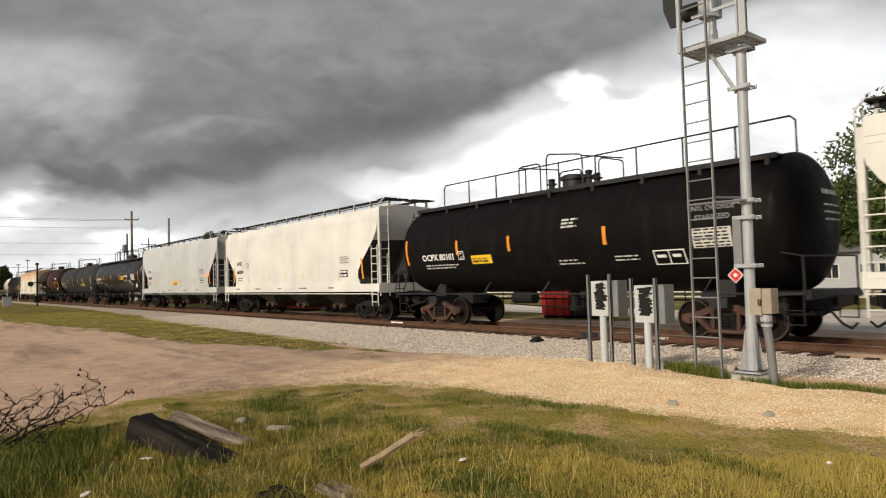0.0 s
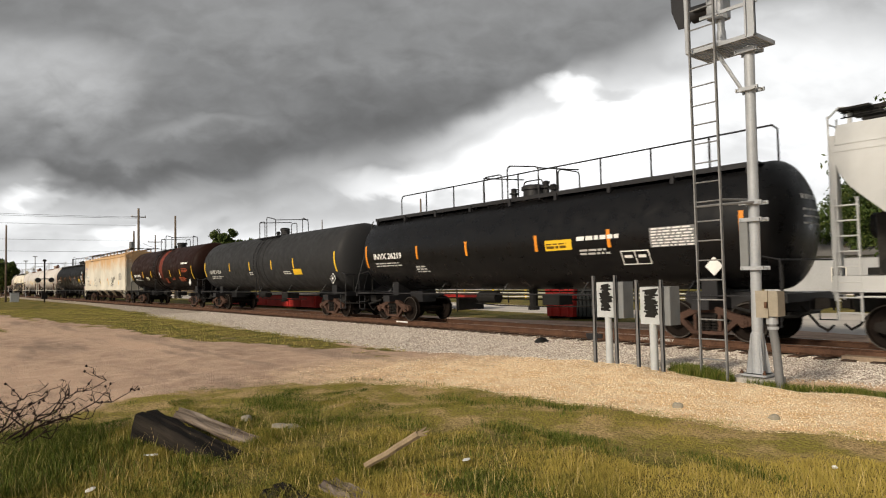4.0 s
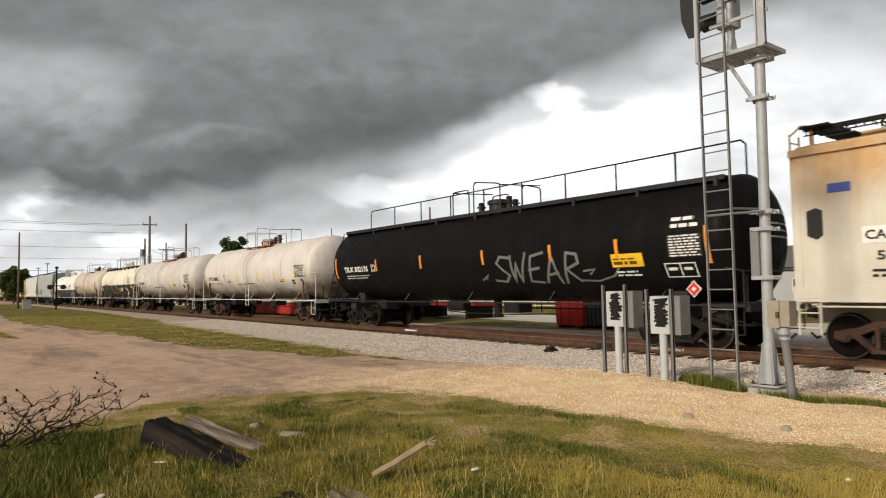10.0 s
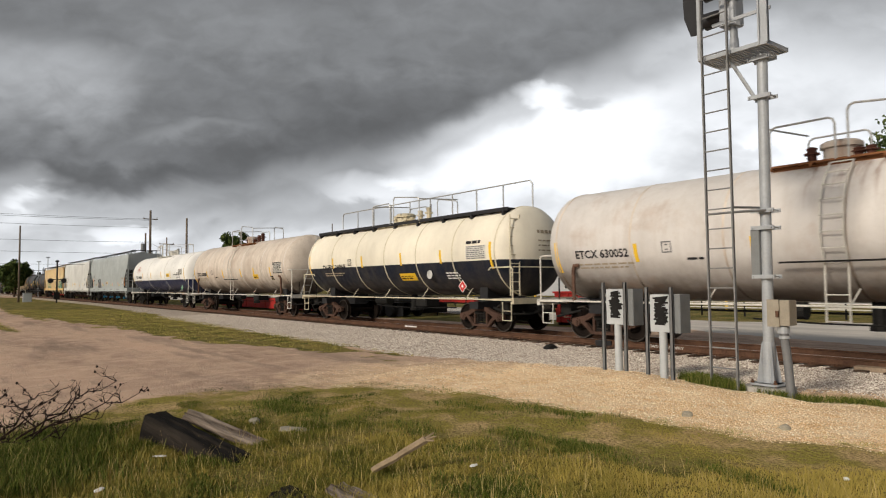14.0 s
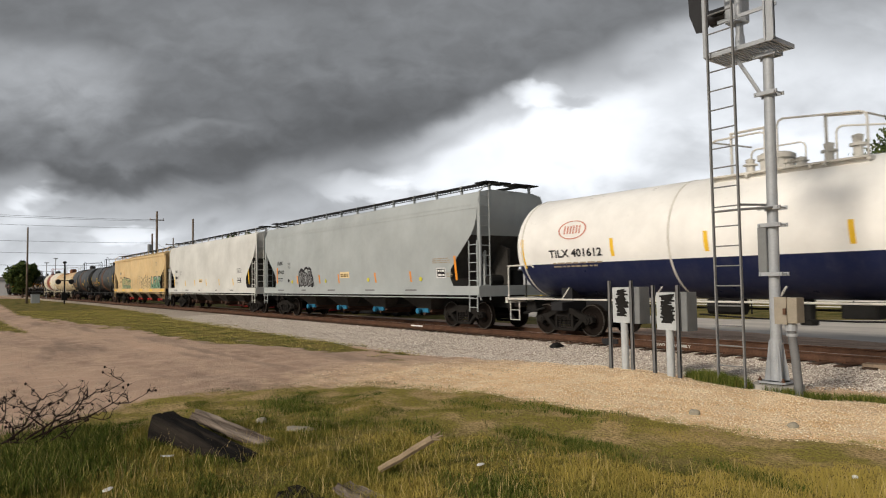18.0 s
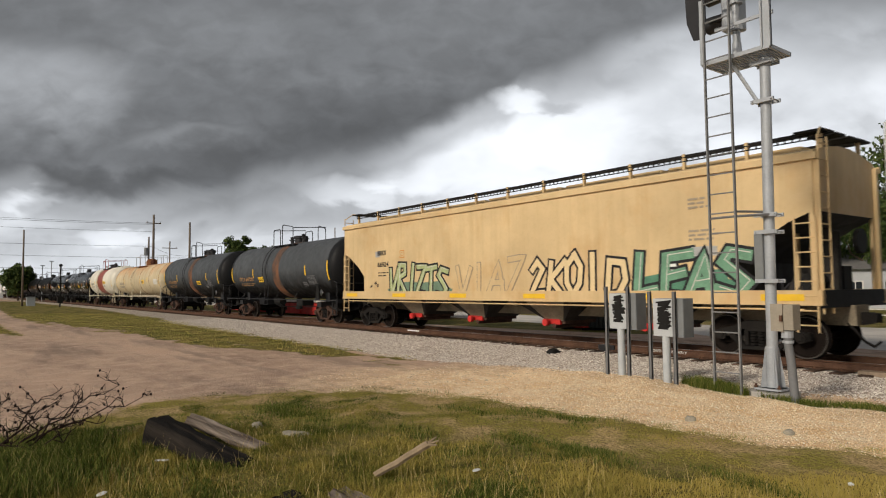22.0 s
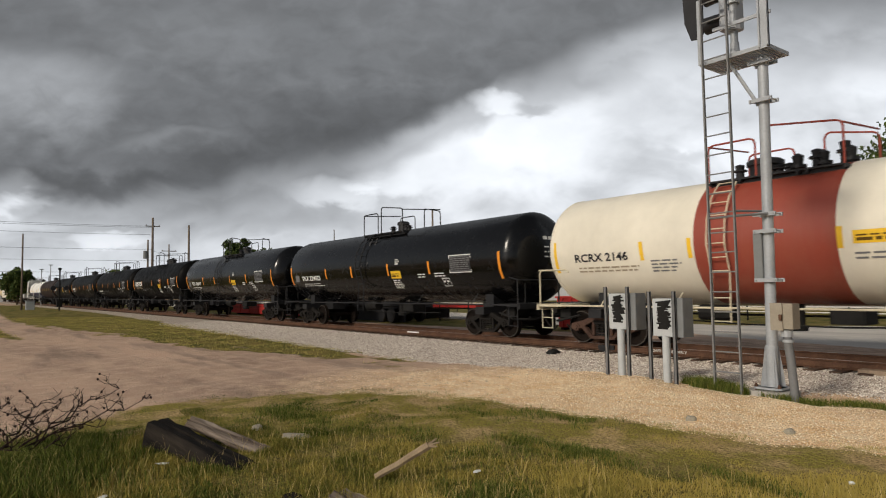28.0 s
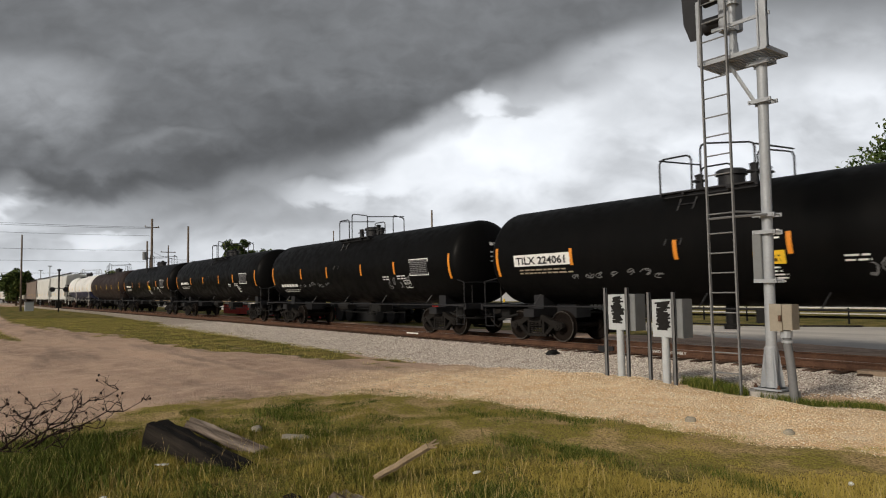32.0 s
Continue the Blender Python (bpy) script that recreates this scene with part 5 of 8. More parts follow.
P_WHITE10 = car_paint("dusty_white_tank_paint", (0.61, 0.585, 0.565), 0.5, rust=0.13, rust_c=(0.22, 0.12, 0.06), dirt=0.2, dirt_c=(0.33, 0.26, 0.20), soot_shade=0.85, soot_shade_c=(0.09, 0.065, 0.046), seed=10, drip=1.7)
P_CREAM11 = car_paint("cream_and_navy_tank_paint", (0.80, 0.75, 0.63), 0.45, spec=0.15, dirt=0.1, dirt_c=(0.35, 0.27, 0.16), soot_shade=0.15, seed=11, split=2.35, lower_c=(0.012, 0.016, 0.028))
P_WHITE12 = car_paint("brown_stained_white_tank_paint", (0.64, 0.565, 0.49), 0.55, rust=0.3, rust_c=(0.16, 0.085, 0.045), dirt=0.4, dirt_c=(0.2, 0.15, 0.11), soot_shade=0.92, soot_shade_c=(0.06, 0.042, 0.03), seed=12, drip=1.8)
P_WHITE13 = car_paint("white_and_navy_tank_paint", (0.86, 0.85, 0.82), 0.35, spec=0.2, dirt=0.04, dirt_c=(0.4, 0.37, 0.33), soot_shade=0.05, seed=13, split=2.1, lower_c=(0.012, 0.018, 0.06))
P_GREY14 = car_paint("blue_grey_hopper_paint", (0.375, 0.405, 0.41), 0.5, dirt=0.14, dirt_c=(0.26, 0.26, 0.25), soot_shade=0.08, seed=14)
P_WHITE15 = car_paint("off_white_hopper_paint", (0.62, 0.62, 0.595), 0.5, dirt=0.12, dirt_c=(0.36, 0.34, 0.3), soot_shade=0.08, seed=15)
P_YELLOW = car_paint("pale_yellow_hopper_paint", (0.66, 0.49, 0.265), 0.55, rust=0.24, rust_c=(0.34, 0.17, 0.05), dirt=0.24, dirt_c=(0.36, 0.23, 0.10), soot_shade=0.12, seed=16)
# slate tanks: the lower half's shade is painted near black
P_GREY17 = car_paint("slate_grey_tank_paint", (0.078, 0.085, 0.093), 0.5, spec=0.12, dirt=0.22, dirt_c=(0.035, 0.032, 0.03), soot_shade=0.97, soot_shade_c=(0.006, 0.0058, 0.0056), soot_shade_up=0.07, heads=6.15, seed=17)
P_GREY18 = car_paint("slate_grey_tank_paint_dull", (0.074, 0.081, 0.089), 0.5, spec=0.12, dirt=0.25, dirt_c=(0.033, 0.03, 0.03), soot_shade=0.97, soot_shade_c=(0.006, 0.0058, 0.0056), soot_shade_up=0.07, heads=6.3, seed=18)
P_YEL19 = car_paint("yellowed_rusty_tank_paint", (0.60, 0.50, 0.33), 0.6, rust=0.58, rust_c=(0.36, 0.14, 0.035), dirt=0.4, dirt_c=(0.25, 0.2, 0.14), soot_shade=0.6, seed=19, top_rust=0.2)
P_BAND20 = car_paint("white_tank_paint_with_red_band", (0.78, 0.735, 0.62), 0.4, dirt=0.05, dirt_c=(0.45, 0.36, 0.22), soot_shade=0.1, seed=20, band=(-1.63, 1.5, (0.27, 0.052, 0.032)))
P_BLACK21 = car_paint("shiny_black_tank_paint", (0.0025, 0.0025, 0.0028), 0.13, dirt=0.03, dirt_c=(0.008, 0.007, 0.007), soot_shade=0.05, seed=21, spec=0.42)
P_BLACK23 = car_paint("satin_black_tank_paint", (0.0045, 0.0045, 0.0045), 0.42, dirt=0.12, dirt_c=(0.016, 0.014, 0.013), soot_shade=0.1, seed=23, spec=0.05)
P_BROWNH = car_paint("grey_brown_hopper_paint", (0.22, 0.175, 0.15), 0.6, dirt=0.3, soot_shade=0.2, seed=31)
P_BROWN27 = car_paint("brown_black_tank_paint", (0.03, 0.02, 0.018), 0.5, dirt=0.2, dirt_c=(0.025, 0.02, 0.018), soot_shade=0.2, seed=27)


def extra1(car, s, h):
    emergency_sign(s, car, -2.98, 2.02, 0.95, 0.29)
    s.text("cargo_name", "VINYL CHLORIDE", 4.75, 2.98, 0.12, GREYPANEL, car, 1.15)
    s.text("cargo_name", "STABILIZED", 4.95, 2.76, 0.12, GREYPANEL, car, 0.85)
    s.sheet("notice_sheet", 4.86, 5.8, 2.12, 2.58, car, 6, WHITEPIPE)
    stencil(s, car, 3.75, 1.73)
    small_box(s, car, -3.6, 2.2)
    s.lines("stencil_print", 0.69, 1.96, 2, 0.9, DULLWHITE, car, 0.04, seed=4)
    s.lines("stencil_print", 2.6, 2.0, 2, 0.8, DULLWHITE, car, 0.04, seed=5)
    s.lines("stencil_print", 0.9, 3.1, 3, 0.6, DULLWHITE, car, seed=6)
    diamond(s, car, 5.72, 1.48, 0.18, RED)


def extra4(car, s, h):
    emergency_sign(s, car, 1.94, 2.32, 1.0, 0.3)
    s.lines("cargo_lines", 3.13, 2.55, 1, 1.9, WHITE, car, 0.11)
    s.sheet("notice_sheet", 5.45, 6.69, 2.25, 2.74, car, 7, GREYPANEL, WHITE)
    s.lines("stencil_print", 3.2, 2.25, 2, 1.2, DULLWHITE, car)
    stencil(s, car, 4.52, 1.81)
    s.lines("stencil_print", -4.6, 2.0, 3, 0.8, DULLWHITE, car)
    diamond(s, car, h - 0.9, 1.75, 0.22, WHITE)


def extra5(car, s, h):
    s.lines("stencil_print", -1.33, 2.1, 2, 0.65, DULLWHITE, car)
    s.lines("stencil_print", 3.05, 2.06, 2, 1.0, DULLWHITE, car)
    s.patch("emergency_sign", 4.12, 5.0, 1.91, 2.2, YELLOW, car, label="yellow emergency notice")
    diamond(s, car, h - 0.5, 1.7, 0.24, BLACK)


def extra6(car, s, h):
    s.patch("emergency_sign", -3.6, -2.88, 1.92, 2.16, CREAMPIPE, car, label="faded emergency notice")
    s.lines("sign_print", -3.54, 1.97, 1, 0.64, INK, car, 0.09)
    s.patch("reflector", 0.37, 0.47, 2.08, 2.52, WHITE, car, lean=-0.1, label="white reflector")
    small_box(s, car, -4.82, 2.2, MAROON)
    s.lines("stencil_print", 1.54, 1.95, 5, 0.62, REDPRINT, car, 0.045, 0.085)
    s.lines("stencil_print", 3.3, 1.98, 2, 0.75, REDPRINT, car, 0.045)
    s.lines("stencil_print", 4.98, 2.0, 4, 1.5, REDPRINT, car, 0.055, 0.09)
    s.lines("stencil_print", h - 2.4, 2.95, 1, 1.9, WHITE, car, 0.12)
    s.lines("stencil_print", h - 2.3, 2.6, 3, 1.5, REDPRINT, car)
    diamond(s, car, h - 0.9, 1.7, 0.24, WHITE)


def extra7(car, s, E):
    s.patch("mark_panel", -7.85, -7.08, 2.30, 2.62, WHITE, car)
    s.text("reporting_mark", "CAIX", -7.8, 2.37, 0.18, INK, car, 0.64)
    s.text("car_number", "59215", -7.62, 1.98, 0.17, INK, car, 0.83)
    s.lines("weight_print", -7.7, 1.75, 2, 1.9, INK, car, 0.05)
    s.patch("logo_panel", -8.43, -8.0, 3.33, 3.52, LOGO_BLUE, car, label="small blue emblem")
    tag(s, car, "CAL", -4.35, 1.55, 1.35, 0.75, GREYPANEL, None, 0.035, slant=0.2, seed=61)
    part("graffiti", ribbon(s, [[(-4.5, 1.6), (-4.6, 1.95), (-4.1, 2.1), (-3.9, 2.5), (-3.6, 2.2), (-3.3, 2.45), (-2.95, 1.95), (-2.7, 1.6), (-3.4, 1.52)]], 0.03, 0.008), GREYPANEL, car, "thin sprayed outline")
    tag(s, car, "CZVK", -1.95, 1.92, 0.95, 0.34, INK, None, 0.04, seed=62)
    tag(s, car, "ZI", -1.35, 1.66, 0.3, 0.2, INK, None, 0.035, seed=63)
    tag(s, car, "CIZ", -6.65, 1.82, 0.75, 0.3, ORSPRAY, None, 0.045, seed=64)
    for cx, cz, rx, rz in ((3.68, 2.03, 0.23, 0.28), (4.27, 1.98, 0.23, 0.25), (4.79, 2.24, 0.31, 0.14)):
        ring = [(cx + rx * math.cos(6.2832 * i / 22) + 0.01 * math.sin(2.1 * i), cz + rz * math.sin(6.2832 * i / 22)) for i in range(23)]
        part("graffiti", ribbon(s, [ring], 0.035, 0.008), INK, car, "black sprayed bubble outline")
    part("graffiti", ribbon(s, [[(3.62, 1.78), (3.3, 1.62), (3.45, 1.5), (3.6, 1.62), (3.75, 1.55), (3.9, 1.7), (3.95, 1.5), (4.05, 1.5), (4.08, 1.95), (3.95, 2.25)],
                                [(4.1, 1.75), (4.15, 1.6), (4.25, 1.7), (4.4, 1.62)], [(4.5, 2.05), (4.62, 2.12)], [(3.62, 2.05), (3.74, 2.05)], [(3.68, 1.99), (3.68, 2.11)],
                                [(4.25, 1.96), (4.37, 1.96)], [(4.31, 1.9), (4.31, 2.02)]], 0.04, 0.016), INK, car, "black sprayed strokes")
    for k in range(4):
        s.patch("graffiti", 4.6 + k * 0.1, 4.65 + k * 0.1, 2.18, 2.3, INK, car, lean=0.2, label="black sprayed dash")
    tag(s, car, "CS", 1.68, 2.08, 0.32, 0.22, ORSPRAY, None, 0.045, seed=65)
    s.lines("stencil_print", 0.2, 2.1, 2, 0.6, DULLWHITE, car)
    s.lines("stencil_print", E - 2.6, 2.6, 6, 1.2, GREYPANEL, car)
    g = Geo().prism([(-E + 0.32, 2.5), (-E + 0.5, 2.42), (-E + 0.62, 2.5), (-E + 0.62, 3.0), (-E + 0.5, 3.06), (-E + 0.32, 3.0)], -1.615, -1.59)
    part("access_hole", g, BLACK, car, "dark oval hole in the side")


def extra8(car, s, h):
    small_box(s, car, -5.97, 2.28)
    tag(s, car, "SWEAR", 1.35, 1.62, 3.7, 0.82, GREYPANEL, None, 0.085, slant=0.25, seed=5)
    part("graffiti", ribbon(s, [[(0.75, 1.75), (1.1, 1.95), (0.95, 1.78)], [(4.9, 1.66), (5.5, 1.62), (6.1, 1.78), (6.3, 2.0)], [(5.1, 1.95), (5.5, 2.0), (5.3, 1.85)]], 0.06, 0.008), GREYPANEL, car, "sprayed flourish")
    emergency_sign(s, car, 6.12, 2.02, 0.98, 0.36)
    s.lines("stencil_print", 6.2, 1.86, 2, 0.9, WHITE, car, 0.05)
    s.sheet("notice_sheet", 7.85, 8.75, 2.22, 2.76, car, 8, BLACK, WHITE)
    s.lines("stencil_print", 7.95, 3.1, 2, 0.85, WHITE, car, 0.09, 0.17)
    stencil(s, car, 7.68, 1.68)
    diamond(s, car, 8.35, 1.45, 0.2, RED)
    part("streak", Geo().turned([(-4.5, 1.501), (-4.47, 1.503), (-4.3, 1.503), (-4.27, 1.501)], 56, "x", (0, 0, 2.65)), P_BLACK1, car, smooth=True)


def extra_white(sign=YELLOW, sheet=True, placard=False):
    def go(car, s, h):
        if sheet:
            s.sheet("notice_sheet", h - 1.41, h - 0.33, 2.26, 2.77, car, 9, WHITEPIPE, INK)
            outline(s, car, h - 1.41, h - 0.33, 2.26, 2.77, INK)
        dark_plates(s, car, h - 1.95, 1.84)
        emergency_sign(s, car, h - 4.36 if sign is YELLOW else h - 3.4, 1.95, 0.72, 0.26, mat=sign)
        s.lines("stencil_print", -h + 4.2, 2.1, 1, 0.6, INK, car)
        small_box(s, car, -h + 3.55, 2.3, GREYPANEL)
        part("bracket_rail", Geo().rod((-1.28, -R_T - 0.1, 1.97), (1.08, -R_T - 0.1, 1.97), 0.022, 6), DARKSTEEL, car)
        if placard:
            diamond(s, car, h - 0.83, 1.66, 0.15, RED)
        for e in (1, -1):
            part("saddle_post", Geo().pipe([(e * (h - 0.62), -1.42, 1.05), (e * (h - 0.62), -1.44, 1.9), (e * (h - 0.68), -1.45, 2.06), (e * (h - 0.85), -1.45, 2.08)], 0.055), BOLT_RUST, car, "rust-brown bent pipe")
    return go


R_T = 1.5


def extra11(car, s, h):
    emergency_sign(s, car, 0.9, 1.66, 1.05, 0.32)
    s.sheet("data_plate", 3.82, 4.65, 1.68, 2.0, car, 3, INK, WHITE)
    g = Geo().turned([(-1.515, 0.16), (-1.535, 0.16), (-1.535, 0.12), (-1.515, 0.12)], 20, "y", (2.97, 0.12, 1.93))
    part("round_emblem", g, DULLWHITE, car, "small round emblem")
    s.sheet("notice_sheet", 5.15, 6.16, 2.4, 2.85, car, 7, WHITEPIPE, GREYPANEL)
    s.lines("cargo_name", 5.15, 2.92, 1, 1.0, INK, car, 0.1)
    small_box(s, car, -2.9, 2.4, INK)
    diamond(s, car, 4.66, 1.5, 0.22, RED)
    add_ladder("end_ladder", (h + 0.3, -0.95, 3.8), (h + 0.55, -1.2, 1.2), 0.4, 9, CREAMPIPE, car, along=Vector((0, 1, 0)))


def extra13(car, s, h):
    v, n = [], 28
    for q in (1.0, 0.9):
        v += [s.place(-5.7 + 0.52 * q * math.cos(6.2832 * i / n), 3.05 + 0.28 * q * math.sin(6.2832 * i / n), 0.012) for i in range(n)]
    g = Geo().add(v, [(i, (i + 1) % n, n + (i + 1) % n, n + i) for i in range(n)])
    for k in range(6):
        x = -6.0 + k * 0.11
        g.add([s.place(x + a, 3.05 + b, 0.012) for a, b in ((0.0, -0.12), (0.05, -0.12), (0.05, 0.12), (0.0, 0.12))], [(0, 1, 2, 3)])
    part("emblem", g, plain("faded_red_mark", (0.55, 0.22, 0.16), 0.6), car, "faded red emblem")
    emergency_sign(s, car, 3.1, 2.32, 0.75, 0.26)
    s.text("cargo_name", "REFRIGERANT GAS", 4.91, 2.42, 0.1, INK, car, 1.22)
    s.sheet("notice_sheet", 6.22, 7.27, 2.45, 2.86, car, 8, WHITEPIPE, GREYPANEL)
    stencil(s, car, 5.75, 2.2, INK)
    diamond(s, car, 6.47, 1.48, 0.22, GREEN)
    part("top_cage", Geo().pipe([(-1.2, -0.9, 4.0), (-1.2, -0.9, 5.0), (-0.4, -0.9, 5.0), (-0.4, -0.9, 4.0)], 0.03).pipe([(0.9, -0.9, 4.0), (0.9, -0.9, 5.0), (1.6, -0.9, 4.9)], 0.03), WHITEPIPE, car)


def extra_hopper(sign_x=None, seed=3, plates=True):
    def go(car, s, E):
        small_box(s, car, -E + 3.2, 2.45, GREYPANEL, 0.28)
        if sign_x is not None:
            emergency_sign(s, car, sign_x, 1.86, 0.72, 0.24, seed, PALEY)
        if plates:
            s.sheet("data_plate", E - 3.0, E - 2.4, 1.78, 2.08, car, 2, INK, WHITE)
            s.lines("stencil_print", E - 3.0, 2.6, 4, 0.9, GREYPANEL, car, 0.04, 0.08)
        g, rnd = Geo(), random.Random(seed)
        for i in range(5):
            x = -E + 1.5 + i * (2 * E - 3) / 5 + rnd.uniform(0, 0.6)
            w = rnd.uniform(0.3, 0.9)
            g.add([(a, -1.637, b) for a, b in ((x, 1.31), (x + w, 1.31), (x + w, 1.37), (x, 1.37))], [(0, 1, 2, 3)])
        tagged(part("sill_print", g, GREYPANEL, car, "fine print"), kind="stuff")
    return go


def extra3(car, s, E):
    extra_hopper(None, 4)(car, s, E)
    emergency_sign(s, car, -0.33, 1.67, 0.98, 0.30, 4)
    s.patch("hazard_panel", 5.9, 6.5, 2.12, 2.34, ORANGE, car, label="orange panel with a hazard number")
    s.text("hazard_number", "3077", 5.96, 2.16, 0.13, WHITE, car, 0.46)
    for x in (-1.7, 1.9, 3.4, 5.2):
        g = Geo().turned([(-1.645, 0.05), (-1.633, 0.05)], 10, "y", (x, 0, 1.36))
        part("sill_spot", g, YELLOW, car, "small yellow paint spot")
    g = text_mesh("CENTER FLOW", 0.09, INK)
    for v in g.vertices:
        v.co = (-2.95 + v.co.x, -1.64, 1.2 + v.co.z)
    part("sill_lettering", g, INK, car, "painted lettering")


LEAFGREEN = plain("pale_leaf_green_spray", (0.17, 0.33, 0.22), 0.6, 0, 0.35, 3.0)
DEEPGREEN = plain("deep_green_spray", (0.10, 0.24, 0.16), 0.6, 0, 0.35, 3.0)
GREYGREEN = plain("grey_green_spray", (0.16, 0.24, 0.17), 0.7, 0, 0.3, 3.0)
LEMON = plain("lemon_marking", (0.62, 0.56, 0.06), 0.6, 0, 0.2, 3.0)
FAINT = plain("faint_grey_spray", (0.36, 0.30, 0.22), 0.7, 0, 0.3, 3.0)


STROKES = {
    "B": [[(0.1, 0.0), (0.1, 1.0), (0.65, 0.95), (0.75, 0.72), (0.2, 0.53), (0.9, 0.42), (0.85, 0.1), (0.1, 0.0)]],
    "S": [[(0.9, 0.9), (0.3, 1.0), (0.05, 0.75), (0.5, 0.52), (0.95, 0.3), (0.7, 0.0), (0.05, 0.1)]], "W": [[(0.0, 1.0), (0.25, 0.0), (0.5, 0.7), (0.75, 0.0), (1.0, 1.0)]],
    "E": [[(0.95, 1.0), (0.15, 0.9), (0.1, 0.05), (0.95, 0.0)], [(0.1, 0.5), (0.75, 0.52)]], "A": [[(0.0, 0.0), (0.45, 1.0), (0.95, 0.0)], [(0.2, 0.35), (0.8, 0.35)]],
    "R": [[(0.1, 0.0), (0.1, 1.0), (0.7, 0.95), (0.8, 0.65), (0.15, 0.5), (0.95, 0.0)]], "L": [[(0.15, 1.0), (0.1, 0.05), (0.9, 0.1)]], "K": [[(0.1, 1.0), (0.1, 0.0)], [(0.9, 1.0), (0.15, 0.45), (0.95, 0.0)]],
    "D": [[(0.1, 0.0), (0.1, 1.0), (0.7, 0.9), (0.95, 0.5), (0.7, 0.1), (0.1, 0.0)]], "I": [[(0.5, 0.0), (0.5, 1.0)]], "O": [[(0.5, 1.0), (0.1, 0.7), (0.1, 0.25), (0.5, 0.0), (0.9, 0.25), (0.9, 0.7), (0.5, 1.0)]],
    "T": [[(0.0, 0.95), (1.0, 1.0)], [(0.5, 0.97), (0.45, 0.0)]], "Z": [[(0.05, 0.95), (0.9, 1.0), (0.1, 0.05), (0.95, 0.0)]], "V": [[(0.0, 1.0), (0.4, 0.0), (0.95, 1.0)]],
    "2": [[(0.05, 0.75), (0.4, 1.0), (0.85, 0.8), (0.1, 0.05), (0.95, 0.1)]], "C": [[(0.9, 0.85), (0.4, 1.0), (0.05, 0.5), (0.4, 0.0), (0.9, 0.15)]],
}


def ribbon(skin, lines, thick, lift):
    """Flat strokes of spray paint along bent lines, each a little above the one before."""
    g = Geo()
    for pts in lines:
        fine = []
        for (ax, az), (bx, bz) in zip(pts, pts[1:]):
            n = max(1, int(math.hypot(bx - ax, bz - az) / 0.2))
            fine += [(ax + (bx - ax) * i / n, az + (bz - az) * i / n) for i in range(n)]
        fine.append(pts[-1])
        v, last = [], len(fine) - 1
        for i, (px, pz) in enumerate(fine):
            ways = []
            for a, b in ((i - 1, i), (i, i + 1)):
                if a >= 0 and b <= last:
                    dx, dz = fine[b][0] - fine[a][0], fine[b][1] - fine[a][1]
                    d = math.hypot(dx, dz) + 1e-9
                    ways.append((dx / d, dz / d))
            wx, wz = sum(w[0] for w in ways), sum(w[1] for w in ways)
            d = math.hypot(wx, wz)
            wx, wz = (wx / d, wz / d) if d > 0.3 else ways[0]
            k = thick / 2 * min(1.5, 1 / max(0.4, wx * ways[0][0] + wz * ways[0][1]))
            px, pz = (px - wx * thick * 0.4, pz - wz * thick * 0.4) if i == 0 else (px + wx * thick * 0.4, pz + wz * thick * 0.4) if i == last else (px, pz)
            v += [skin.place(px - wz * k * q, pz + wx * k * q, lift + 0.0004 * i) for q in (1, -1)]
        g.add(v, [(2 * i, 2 * i + 2, 2 * i + 3, 2 * i + 1) for i in range(last)])
    return g


def tag(skin, car, word, x, z, w, h, edge, fill=None, thick=0.1, rim=0.05, slant=0.12, seed=1, shine=None):
    """Sprayed letters: a dark outline, a filling, and a thin bright line where there is one."""
    rnd = random.Random(seed)
    step = w / len(word)
    for i, c in enumerate(word):
        ww, hh, up, lean = step * rnd.uniform(0.82, 1.02), h * rnd.uniform(0.88, 1.1), h * rnd.uniform(-0.06, 0.08), slant + rnd.uniform(-0.08, 0.08)
        lines = [[(x + i * step + (a + rnd.uniform(-0.05, 0.05)) * ww + lean * b * hh, z + up + (b + rnd.uniform(-0.04, 0.04)) * hh) for a, b in pts] for pts in STROKES[c]]
        part("graffiti_outline" if fill else "graffiti", ribbon(skin, lines, thick + 2 * rim if fill else thick, 0.006), edge, car, "sprayed letter outline" if fill else "sprayed tag letter")
        if fill:
            part("graffiti_fill", ribbon(skin, lines, thick, 0.013), fill, car, "sprayed letter filling")
        if shine:
            part("graffiti_shine", ribbon(skin, [[(a + rim * 0.8, b + rim * 0.8) for a, b in pts] for pts in lines], 0.022, 0.019), shine, car, "thin bright sprayed line")


